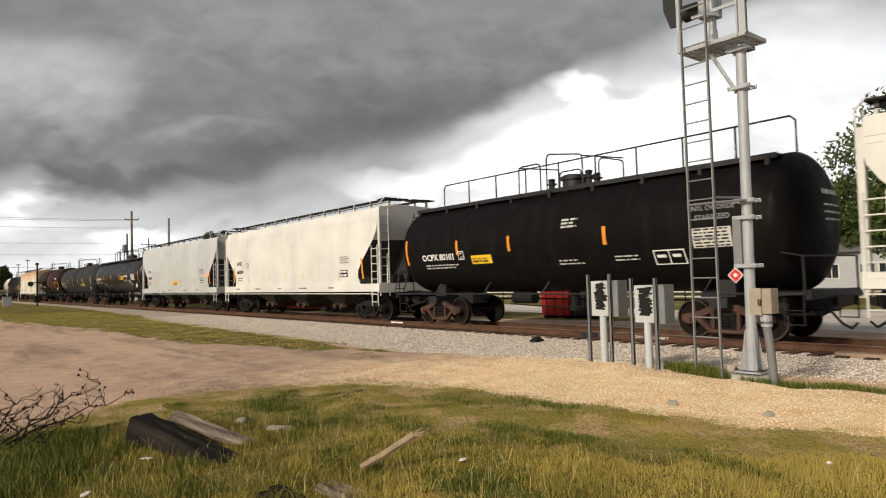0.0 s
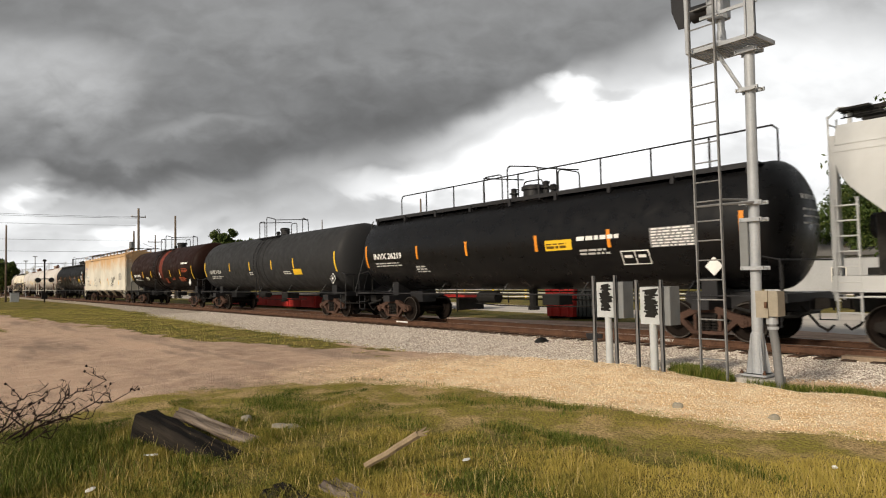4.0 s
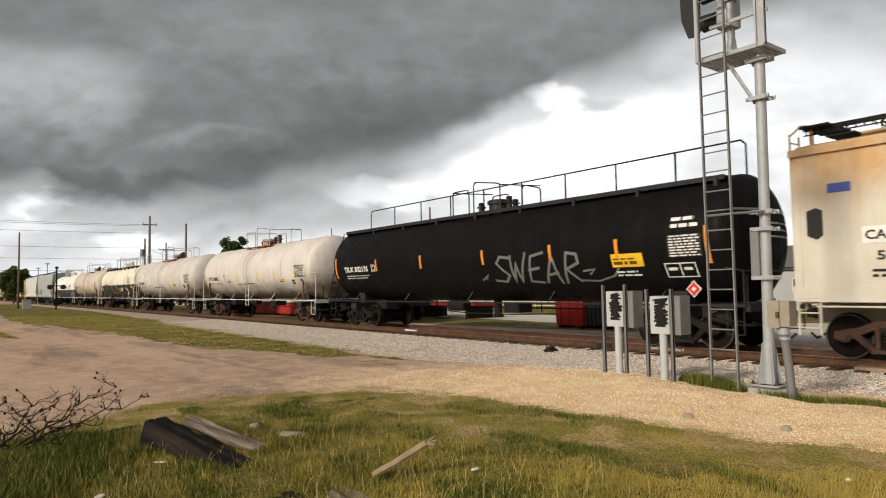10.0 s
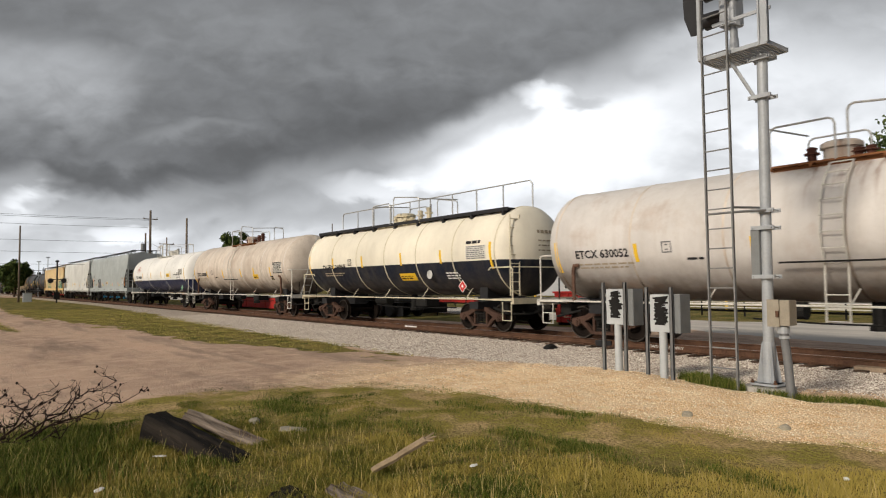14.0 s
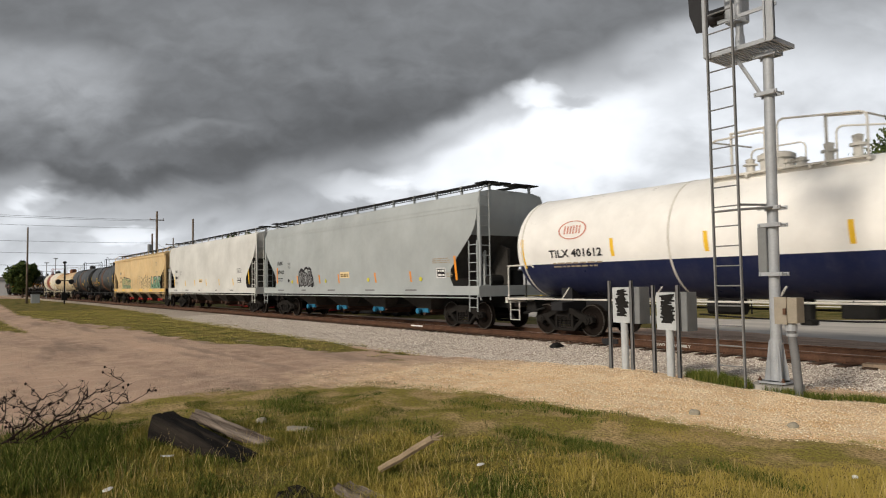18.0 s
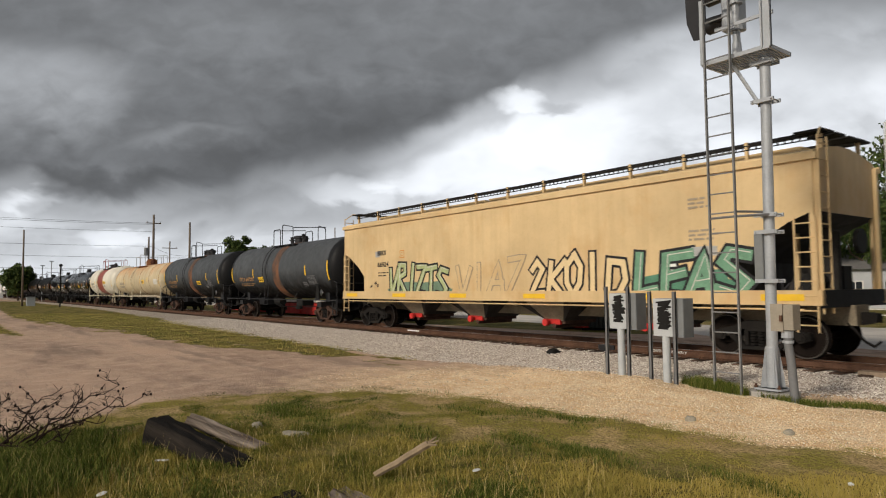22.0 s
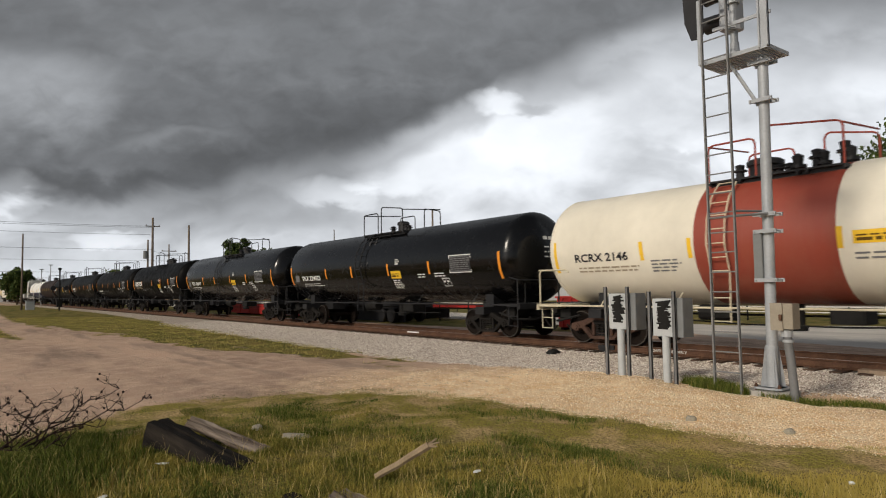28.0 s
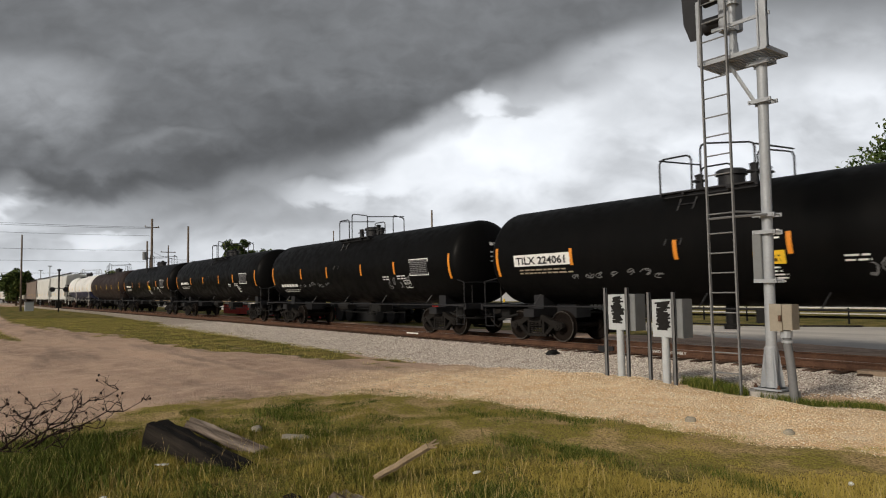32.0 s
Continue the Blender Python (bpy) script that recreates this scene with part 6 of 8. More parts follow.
def extra14(car, s, E):
    extra_hopper(None, 6, False)(car, s, E)
    emergency_sign(s, car, -0.43, 1.87, 0.82, 0.27, 6, PALEY)
    for x, z, m in ((2.02, 1.77, LEMON), (-5.95, 1.82, BLACK), (5.83, 1.75, LEMON), (-5.52, 1.76, LEMON), (-1.84, 1.76, LEMON)):
        part("side_spot", Geo().turned([(-1.612, 0.085), (-1.595, 0.085)], 12, "y", (x, 0, z)), m, car, "round paint spot")
    arch = [(-4.72, 1.5), (-4.76, 1.9), (-4.66, 2.22), (-4.46, 2.36), (-4.28, 2.32), (-4.16, 2.26), (-4.0, 2.40), (-3.8, 2.42), (-3.68, 2.34), (-3.56, 2.40), (-3.38, 2.32), (-3.32, 2.12), (-3.2, 1.92), (-3.16, 1.7), (-3.24, 1.54), (-3.36, 1.5)]
    part("graffiti_outline", ribbon(s, [arch], 0.12, 0.006), INK, car, "thick black sprayed outline")
    tag(s, car, "BDB", -4.56, 1.62, 1.2, 0.58, INK, GREYPANEL, 0.085, 0.05, 0.05, seed=8)
    part("graffiti_star", ribbon(s, [[(-3.35, 1.53), (-3.2, 1.72), (-3.08, 1.52), (-3.36, 1.64), (-3.06, 1.64), (-3.35, 1.53)]], 0.035, 0.008), INK, car, "small sprayed star")
    s.sheet("data_plate", 6.86, 7.32, 1.80, 2.10, car, 2, INK, WHITE)
    outline(s, car, 6.86, 7.32, 1.80, 2.10, WHITE)
    s.lines("stencil_print", 6.6, 2.44, 3, 1.25, FAINT, car, 0.035, 0.07)
    s.lines("stencil_print", 7.42, 1.92, 3, 0.36, FAINT, car, 0.03, 0.06)


def extra16(car, s, E):
    small_box(s, car, -5.4, 2.75, ORSPRAY, 0.3)
    s.patch("blue_spray_patch", -7.2, -6.85, 2.85, 3.08, SILVER, car)
    s.blob("graffiti_fill", -6.4, 1.24, 4.2, 0.62, GREYGREEN, car, 77, "greenish sprayed cloud", 0.003)
    tag(s, car, "VRIZTS", -6.25, 1.34, 3.8, 1.08, INK, LIME, 0.17, 0.065, seed=41, shine=WHITEPIPE)
    tag(s, car, "VIAZ", -1.95, 1.36, 3.3, 1.05, FAINT, P_YELLOW, 0.16, 0.03, seed=42)
    tag(s, car, "2KOID", 1.6, 1.34, 3.5, 1.0, INK, PALEY, 0.17, 0.065, seed=43)
    s.blob("graffiti_fill", 5.3, 1.2, 2.9, 0.8, DEEPGREEN, car, 78, "green sprayed cloud", 0.003)
    tag(s, car, "LEAS", 5.4, 1.34, 2.95, 1.0, INK, LEAFGREEN, 0.24, 0.07, seed=44, shine=WHITEPIPE)
    tag(s, car, "KVZ", 9.05, 1.36, 0.62, 0.28, INK, None, 0.03, seed=45)
    s.sheet("data_plate", 6.12, 6.65, 1.88, 2.16, car, 2, INK, WHITE)
    s.patch("grey_panel", 7.0, 7.65, 2.28, 2.5, SILVER, car)
    s.lines("stencil_print", 6.95, 3.6, 3, 0.6, FAINT, car, 0.05)
    s.lines("stencil_print", 6.95, 2.85, 3, 0.9, FAINT, car, 0.05)
    s.scrawl("graffiti", -7.7, 1.6, 0.8, 0.25, INK, car, 31, 3, 0.03)
    for i in range(6):
        x = -E + 0.8 + i * (2 * E - 1.6) / 5
        part("reflective_stripe", Geo().box(x - 0.45, x + 0.45, -1.641, -1.632, 1.26, 1.40), YELLOW, car)


def extra_utlx(sign_x, sign_z):
    def go(car, s, h):
        emergency_sign(s, car, sign_x, sign_z, 0.78, 0.29)
        s.sheet("notice_sheet", 3.92, 4.84, 1.78, 2.26, car, 7, P_GREY17, GREYPANEL)
        s.sheet("data_plate", 3.3, 3.72, 1.68, 1.92, car, 2, GREYPANEL, INK)
        diamond(s, car, 4.97, 1.42, 0.17, WHITE, WHITE)
        part("placard_post", Geo().prism([(4.8, 1.05), (5.15, 1.05), (5.12, 1.75), (4.98, 1.82), (4.86, 1.7)], -1.4, -1.34), DARKSTEEL, car, "dark sheet-steel saddle")
        part("rust_belt", Geo().turned([(-0.2, 1.501), (-0.15, 1.52), (0.6, 1.52), (0.65, 1.501)], 56, "x", (0, 0, 2.62)), RUST_BELT, car, "rust-brown belt round the tank", smooth=True)
    return go


def extra19(car, s, h):
    emergency_sign(s, car, 2.42, 2.2, 0.8, 0.34)
    s.patch("white_patch", 6.46, 7.6, 2.1, 2.55, WHITEPIPE, car)
    part("domed_lid", Geo().turned([(3.95, 0.45), (4.4, 0.45), (4.52, 0.3), (4.56, 0.03)], 16, "z", (0.15, 0, 0)), RUSTBAND, car, smooth=True)
    diamond(s, car, 0.9, 1.4, 0.2, CREAMPIPE)
    part("side_walkway", Geo().box(-h, h, -1.55, -1.25, 1.15, 1.19), CREAMPIPE, car)


def extra20(car, s, h):
    emergency_sign(s, car, 1.79, 2.36, 1.1, 0.26)
    s.lines("stencil_print", -2.85, 2.2, 4, 1.0, GREYPANEL, car, 0.04, 0.09)
    s.lines("stencil_print", 1.8, 2.15, 2, 1.2, GREYPANEL, car, 0.04)
    s.patch("reflector", 1.5, 1.61, 2.28, 2.72, YELLOW, car)
    g = Geo()
    for x in (0.2, 0.75, 1.3):
        g.turned([(4.05, 0.12), (4.22, 0.12), (4.22, 0.18), (4.3, 0.18), (4.3, 0.10), (4.5, 0.13), (4.56, 0.04)], 12, "z", (x, -0.1, 0))
    part("top_valves", g, BLACK, car, "black top valves", smooth=True)


def extra_tilx(panel=True, sign=True, tag=0, white_box=False):
    def go(car, s, h):
        if sign:
            emergency_sign(s, car, 1.38, 2.03, 0.68, 0.30)
            s.lines("stencil_print", 1.42, 1.93, 5, 0.66, WHITE, car, 0.04, 0.085)
            s.lines("stencil_print", 1.75, 2.74, 3, 0.3, WHITE, car, 0.04, 0.08)
        if panel:
            s.patch("grey_panel", -h + 0.5, -h + 0.9, 2.05, 2.35, GREYPANEL, car, lean=0.25)
        s.sheet("notice_sheet", 5.2, 6.35, 2.18, 2.74, car, 8, INK, GREYPANEL)
        outline(s, car, 5.2, 6.35, 2.18, 2.74, WHITE)
        stencil(s, car, 4.62, 1.64, scale=0.5)
        s.lines("stencil_print", 3.2, 2.13, 2, 0.62, WHITE, car, 0.04)
        s.lines("stencil_print", 4.25, 2.14, 2, 0.8, WHITE, car, 0.04)
        if tag:
            s.scrawl("graffiti", -h + 2.95, 1.75, 3.2, 0.3, GREYPANEL, car, tag, 7, 0.03, label="long pale scribbled tag")
            s.scrawl("graffiti", 3.4, 1.6, 1.8, 0.6, GREYPANEL, car, tag + 1, 5, 0.035)
        if white_box:
            s.patch("mark_panel", -h + 0.85, -h + 3.12, 2.27, 2.62, WHITE, car, lift=0.004)
        add_ladder("jacket_ladder", (-0.6, -R_T - 0.03, 2.6), (-0.35, -1.1, 3.75), 0.42, 4, BLACK, car)
    return go


TRAIN += [
    hopper_car(11.2, -4.86, P_CREAMW, "cream-white covered hopper car on rusty trucks", sill_mat=P_CREAMW, extra=extra_hopper()),
    tank_car(-6.6, -19.81, P_BLACK1, "worn black tank car with a full-length top walkway", R=1.57, zc=2.66, ref=2.72, top="both", mark="OCPX 80101", mark_at=1.03, mark_z=-0.5, mark_w=1.72, strip_at=(-0.98, -0.55, -0.18, 0.36, 0.935), strips=ORANGE, extra=extra1, ladder=False),
    hopper_car(-21.5, -37.67, P_CREAMW, "cream-white rounded covered hopper car with dark ends", sill_mat=P_CREAMW, bays=3, mark="GACX 60334", extra=extra_hopper(), strips=CREAMPIPE, strip_at=(-0.58, -0.25, -0.02, 0.21, 0.616), tall=(-6.7, 6.87)),
    hopper_car(-39.02, -55.34, P_PALE, "pale grey rounded covered hopper car", sill_mat=P_PALE, mark="ACFX 58692", bays=3, extra=extra3, strips=ORANGE, strip_at=(-0.466, -0.143, 0.17, 0.49), tall=(-6.66, 6.89)),
    tank_car(-57.04, -72.94, P_BLACK4, "glossy black tank car with orange reflectors", top="both", mark="INVX 26219", mark_at=0.65, mark_z=-0.28, strips=ORANGE, extra=extra4, zc=2.68, ladder=False),
    tank_car(-75.3, -92.35, P_GREY5, "charcoal grey tank car with yellow reflectors", R=1.53, zc=2.63, ref=2.6, mark="GATX 91334", mark_at=0.95, mark_z=-0.44, strip_at=(-0.985, -0.49, -0.14, 0.2, 0.5, 0.985), mark_mat=DULLWHITE, bands=[(-0.1, 0.3, 0.02), (0.6, 0.1, 0.03)], extra=extra5, plat=1.05, climb=-0.1),
    tank_car(-94.62, -110.82, P_BROWN, "dark brown tank car with a reddish band", R=1.61, zc=2.75, ref=2.5, mark="GATX 90476", mark_at=0.97, mark_z=-0.28, mark_w=1.93, strip_at=(-0.975, -0.54, -0.246, 0.374, 0.66, 0.985), plat=1.4, mx=0.75, climb=-0.63, bands=[(-0.98, 0.06, 0.03), (-0.28, 0.06, 0.03)], extra=extra6),
    hopper_car(-112.75, -131.07, P_RUSTY, "rust-streaked cream covered hopper car with graffiti", style="flat", sill_mat=P_RUSTY, strip_at=(-0.488, -0.13, 0.245, 0.7), extra=extra7, tone="rust", inner=BAY_BEIGE),
    tank_car(-132.85, -150.95, P_BLACK8, "matt black tank car with a full-length top railing", R=1.56, zc=2.67, ref=2.65, top="both", mark="TILX 302176", mark_at=0.87, mark_z=-0.35, strip_at=(-0.985, -0.617, -0.276, 0.109, 0.439, 0.70, 0.985), strips=ORANGE, extra=extra8, tone="grime", ladder=False),
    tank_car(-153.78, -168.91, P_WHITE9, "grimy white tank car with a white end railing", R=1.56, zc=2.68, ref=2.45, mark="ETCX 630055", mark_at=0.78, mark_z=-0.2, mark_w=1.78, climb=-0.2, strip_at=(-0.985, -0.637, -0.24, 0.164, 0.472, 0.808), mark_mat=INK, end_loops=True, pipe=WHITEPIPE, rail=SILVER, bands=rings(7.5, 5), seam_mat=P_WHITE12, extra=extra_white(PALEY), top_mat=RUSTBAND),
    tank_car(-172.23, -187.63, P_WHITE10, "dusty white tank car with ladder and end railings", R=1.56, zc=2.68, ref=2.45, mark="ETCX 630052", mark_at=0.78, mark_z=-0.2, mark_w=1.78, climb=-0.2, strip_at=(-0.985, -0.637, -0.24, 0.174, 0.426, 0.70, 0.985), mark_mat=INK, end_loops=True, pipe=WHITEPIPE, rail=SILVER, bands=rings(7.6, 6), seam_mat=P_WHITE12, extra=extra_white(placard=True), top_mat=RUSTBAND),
    tank_car(-190.18, -203.53, P_CREAM11, "cream and navy two-tone tank car", top="both", mark="DUPX 24968", mark_at=1.42, mark_z=-0.39, mark_w=2.1, strip_at=(-0.985, -0.64, -0.26, 0.18, 0.56, 0.96), mark_mat=INK, end_loops=True, pipe=CREAMPIPE, rail=SILVER, bands=rings(6.6, 6), seam_mat=CREAMPIPE, extra=extra11, ladder=False, zc=2.66, top_mat=CREAMPIPE),
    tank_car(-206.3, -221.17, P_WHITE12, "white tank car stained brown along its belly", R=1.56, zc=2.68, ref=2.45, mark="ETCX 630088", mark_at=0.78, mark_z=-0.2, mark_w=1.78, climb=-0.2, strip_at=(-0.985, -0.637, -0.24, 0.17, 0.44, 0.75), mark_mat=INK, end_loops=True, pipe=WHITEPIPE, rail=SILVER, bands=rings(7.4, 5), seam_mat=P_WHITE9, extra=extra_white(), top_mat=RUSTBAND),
    tank_car(-223.57, -239.13, P_WHITE13, "bright white tank car with a navy underside", R=1.53, zc=2.63, ref=2.6, mark="TILX 401612", mark_mat=INK, end_loops=True, pipe=WHITEPIPE, rail=WHITEPIPE, bands=rings(7.7, 3), seam_mat=WHITEPIPE, extra=extra13, tone="grime", ladder=False, top_mat=WHITEPIPE),
    hopper_car(-241.01, -259.43, P_GREY14, "blue-grey rounded covered hopper car", sill_mat=P_GREY14, mark="DUPX 37421", bays=4, top=4.74, extra=extra14, gate=TEAL, strips=ORANGE, strip_at=(-0.532, -0.267, -0.061, 0.282, 0.562), tall=(-7.45, 7.97)),
    hopper_car(-260.68, -278.93, P_WHITE15, "off-white rounded covered hopper car", sill_mat=P_WHITE15, mark="TIMX 88012", bays=4, top=4.74, extra=extra_hopper(-1.4, 8), strip_at=(-0.513, -0.263, 0.018, 0.307, 0.59), tall=(-7.56, 8.05)),
    hopper_car(-280.11, -299.88, P_YELLOW, "pale yellow covered hopper car covered in graffiti", style="cut", sill_mat=P_YELLOW, mark="BRKX 66924", mark_at=2.85, mark_z=2.92, strip_at=(), extra=extra16, gate=RED, tone="grime", inner=BAY_BEIGE),
    tank_car(-301.43, -314.18, P_GREY17, "slate grey tank car with a rusty belt", mark="UTLX 647293", mark_at=1.2, mark_z=-0.54, mark_w=2.16, strip_at=(-0.985, -0.46, 0.07, 0.6, 0.97), mark_mat=TANMARK, bands=[(-0.6, 0.3, 0.02)], extra=extra_utlx(-2.24, 2.0), zc=2.62),
    tank_car(-316.4, -329.49, P_GREY18, "dull slate grey tank car with a rusty belt", mark="UTLX 647297", mark_at=1.2, mark_z=-0.54, mark_w=2.16, strip_at=(-0.985, -0.46, 0.07, 0.58, 0.93), mark_mat=TANMARK, bands=[(-0.6, 0.3, 0.02)], extra=extra_utlx(1.6, 1.93), zc=2.62),
    tank_car(-331.46, -348.09, P_YEL19, "yellowed and rust-stained tank car", mark="CELX 1272", mark_at=1.7, mark_z=-0.42, mark_mat=GREYPANEL, end_loops=True, pipe=CREAMPIPE, rail=SILVER, bands=rings(8.2, 5), seam_mat=RUSTBAND, extra=extra19, R=1.42, zc=2.55, ref=2.6, top_mat=RUSTBAND),
    tank_car(-350.0, -362.2, P_BAND20, "cream-white tank car with a broad red band", R=1.53, zc=2.66, ref=2.6, mark="RCRX 2146", plat=1.5, mark_at=0.78, mark_w=1.8, strip_at=(-0.985, -0.507, -0.285, 0.985), mark_mat=INK, end_loops=True, pipe=CREAMPIPE, rail=MAROON, extra=extra20, bands=[(-6.1, 0.03, 0.01), (6.1, 0.03, 0.01)], ladder=True),
    tank_car(-364.46, -380.31, P_BLACK21, "shiny black tank car with white lettering", mark="TILX 224025", plat=1.5, mark_at=1.25, mark_z=-0.4, strips=ORANGE, extra=extra_tilx(), tone="grime", climb=-0.95, ref=2.5, strip_at=(-0.985, -0.519, -0.22, 0.15, 0.50, 0.985)),
    tank_car(-382.7, -398.12, P_BLACK21, "shiny black tank car with an orange notice", mark="TILX 224017", plat=1.5, mark_at=1.25, mark_z=-0.38, strips=ORANGE, extra=extra_tilx(), tone="grime", climb=-0.95, ref=2.5, strip_at=(-0.985, -0.519, -0.22, 0.15, 0.50, 0.985)),
    tank_car(-400.5, -414.57, P_BLACK23, "satin black tank car with a pale scribbled tag", mark="TILX 224061", mark_at=0.95, mark_z=-0.27, mark_w=2.0, strip_at=(-0.985, -0.548, -0.075, 0.31, 0.64, 0.985), mark_mat=INK, strips=ORANGE, extra=extra_tilx(panel=False, tag=41, white_box=True), tone="grime", ladder=False),
    tank_car(-416.89, -432.41, P_BLACK23, "satin black tank car with a sprayed tag", mark="unread", mark_at=0.95, mark_z=-0.75, mark_w=2.2, strips=ORANGE, extra=extra_tilx(panel=False, sign=False, tag=51), tone="grime", ladder=False),
    tank_car(-434.8, -450.32, P_BLACK23, "satin black tank car with orange reflectors", mark="unread", strips=ORANGE, extra=extra_tilx(panel=False, sign=False), tone="grime", ladder=False),
    tank_car(-452.7, -468.03, P_BLACK23, "black tank car with a yellow notice", mark="unread", strips=ORANGE, extra=extra_tilx(panel=False), tone="grime", ladder=False),
    tank_car(-470.4, -485.39, P_BROWN27, "grimy brown-black tank car without lettering", tone="grime", ladder=False),
    tank_car(-487.8, -502.0, P_WHITE13, "white tank car with a dark underside", mark_mat=INK, end_loops=True, pipe=WHITEPIPE, rail=SILVER),
    hopper_car(-503.6, -520.0, P_WHITE15, "off-white rounded covered hopper car, far back", bays=3),
    hopper_car(-521.3, -538.0, P_CREAMW, "cream covered hopper car, far back", bays=3),
    hopper_car(-539.3, -556.0, P_BROWNH, "grey-brown covered hopper car, far back", style="flat", bays=3),
    hopper_car(-557.3, -574.0, P_RUSTY, "rust-streaked cream covered hopper car, far back", style="flat"),
    tank_car(-576.0, -591.0, P_YEL19, "yellowed tank car near the tail", mark_mat=INK),
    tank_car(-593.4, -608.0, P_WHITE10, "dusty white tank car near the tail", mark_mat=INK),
    hopper_car(-609.6, -627.0, P_WHITE15, "off-white covered hopper car at the tail", bays=4),
]
SPEED = 12.461
TRAIN_START = {car.name: car.matrix_basis.translation.x for car in TRAIN}
# ---- beside the line: signal mast, instrument boxes ----
MASTM = plain("weathered_aluminium", (0.38, 0.40, 0.425), 0.55, 0.2, 0.2, 4.0)
BOXSIDE = plain("grey_box_paint", (0.20, 0.21, 0.215), 0.55, 0.1, 0.15, 5.0)
BOXFACE = plain("pale_box_face", (0.46, 0.485, 0.50), 0.55, 0.05, 0.15, 5.0)
BEIGE = plain("beige_box_paint", (0.31, 0.275, 0.22), 0.6, 0, 0.2, 5.0)
LADDERM = plain("weathered_ladder_steel", (0.21, 0.213, 0.215), 0.65, 0.1, 0.3, 6.0)
CONDUIT = plain("grey_conduit", (0.17, 0.172, 0.175), 0.6, 0.1, 0.2, 6.0)


def signal_mast():
    bx, by = -5.22, 10.42
    t = thing("signal_mast", pose(bx, by, 0), "galvanised railway signal mast with ladder and platform", "signal mast")
    part("mast", Geo().rod((0, 0, 0.02), (0.06, 0, 5.22), 0.084, 18, 0.08), MASTM, t, smooth=True)
    g = Geo().turned([(-0.02, 0.2), (0.0, 0.2), (0.0, 0.1), (0.62, 0.095), (0.64, 0.085)], 16, "z")
    for k in range(4):
        a = math.pi / 4 + k * math.pi / 2
        d = Vector((math.cos(a), math.sin(a), 0))
        p = Vector((-d.y, d.x, 0)) * 0.012
        v = [d * 0.1 - p, d * 0.185 - p, d * 0.1 - p + Vector((0, 0, 0.62)), d * 0.1 + p, d * 0.185 + p, d * 0.1 + p + Vector((0, 0, 0.62))]
        g.add(v, [(0, 1, 2), (3, 5, 4), (0, 3, 4, 1), (1, 4, 5, 2), (2, 5, 3, 0)])
    g.box(-0.22, 0.22, -0.22, 0.22, -0.03, 0.0, c=0.04)
    base = part("base_casting", g, MASTM, t)
    for sx in (-0.18, 0.18):
        for sy in (-0.18, 0.18):
            part("anchor_bolt", Geo().rod((sx, sy, -0.06), (sx, sy, 0.06), 0.016, 6).rod((sx, sy, 0.0), (sx, sy, 0.03), 0.03, 6), RAIL_M, base)
    part("footing", Geo().box(-0.33, 0.33, -0.33, 0.33, -0.35, -0.05, c=0.14), CONCRETE, t, "chipped concrete footing")
    for z in (4.52, 2.70, 2.43, 1.66, 5.14):
        g = Geo().turned([(z - 0.03, 0.095), (z + 0.03, 0.095)], 16, "z").box(-0.18, 0.18, -0.135, -0.095, z - 0.03, z + 0.03).box(-0.18, 0.18, 0.095, 0.12, z - 0.03, z + 0.03)
        for s in (-0.15, 0.15):
            g.rod((s, -0.16, z), (s, 0.13, z), 0.012, 6)
        part("clamp", g, MASTM, t).location.x = 0.0115 * z
    # platform with grating
    x0, x1, y0, y1, z = -0.82, 0.32, -0.36, 0.34, 5.27
    for yy in (y0, y1 - 0.04):
        part("platform_edge", Geo().box(x0, x1, yy, yy + 0.04, z - 0.02, z + 0.045), MASTM, t)
    for xx in (x0, x1 - 0.04):
        part("platform_edge", Geo().box(xx, xx + 0.04, y0 + 0.04, y1 - 0.04, z - 0.02, z + 0.045), MASTM, t)
    for k in range(17):
        x = x0 + 0.08 + k * 0.061
        part("grating_bar", Geo().box(x - 0.013, x + 0.013, y0 + 0.04, y1 - 0.04, z - 0.02, z + 0.02), MASTM, t)
    part("platform_brace", Geo().rod((-0.03, -0.1, 4.52), (-0.42, -0.16, 5.26), 0.032, 6), MASTM, t)
    # railing: two channel posts and bars
    g = Geo().box(0.19, 0.34, -0.34, -0.31, z, z + 2.0).box(0.19, 0.215, -0.38, -0.31, z, z + 2.0).box(0.315, 0.34, -0.38, -0.31, z, z + 2.0)
    part("railing_post", g, MASTM, t)
    part("railing_post", Geo().box(x0 - 0.01, x0 + 0.07, y0 - 0.02, y0 + 0.02, z, z + 1.1), MASTM, t)
    for zz in (0.52, 1.06):
        part("railing_bar", Geo().box(-0.6, 0.36, -0.31, -0.28, z + zz, z + zz + 0.055), MASTM, t)
    # signal head: back board, lamp housing, hood, bracket pipe
    part("bracket_pipe", Geo().rod((-0.34, -0.1, z), (-0.34, -0.1, z + 2.0), 0.06, 12).turned([(z + 0.02, 0.14), (z + 0.12, 0.08), (z + 0.3, 0.07)], 12, "z", (-0.34, -0.1, 0)).rod((-0.34, -0.1, z + 0.5), (-0.34, -0.1, z + 0.58), 0.11, 8).rod((-0.34, -0.1, z + 0.95), (-0.34, -0.1, z + 1.02), 0.11, 8), MASTM, t, smooth=True)
    part("lamp_housing", Geo().box(-0.66, -0.36, -0.02, 0.32, z + 0.62, z + 2.1, c=0.05), MASTM, t)
    part("back_board", Geo().prism([(-1.36, 1.0 + z), (-1.24, 0.66 + z), (-1.08, 0.64 + z), (-1.0, 0.72 + z), (-1.0, 2.3 + z), (-1.42, 2.3 + z)], 0.10, 0.125), BLACK, t, "black signal back board")
    g = Geo()
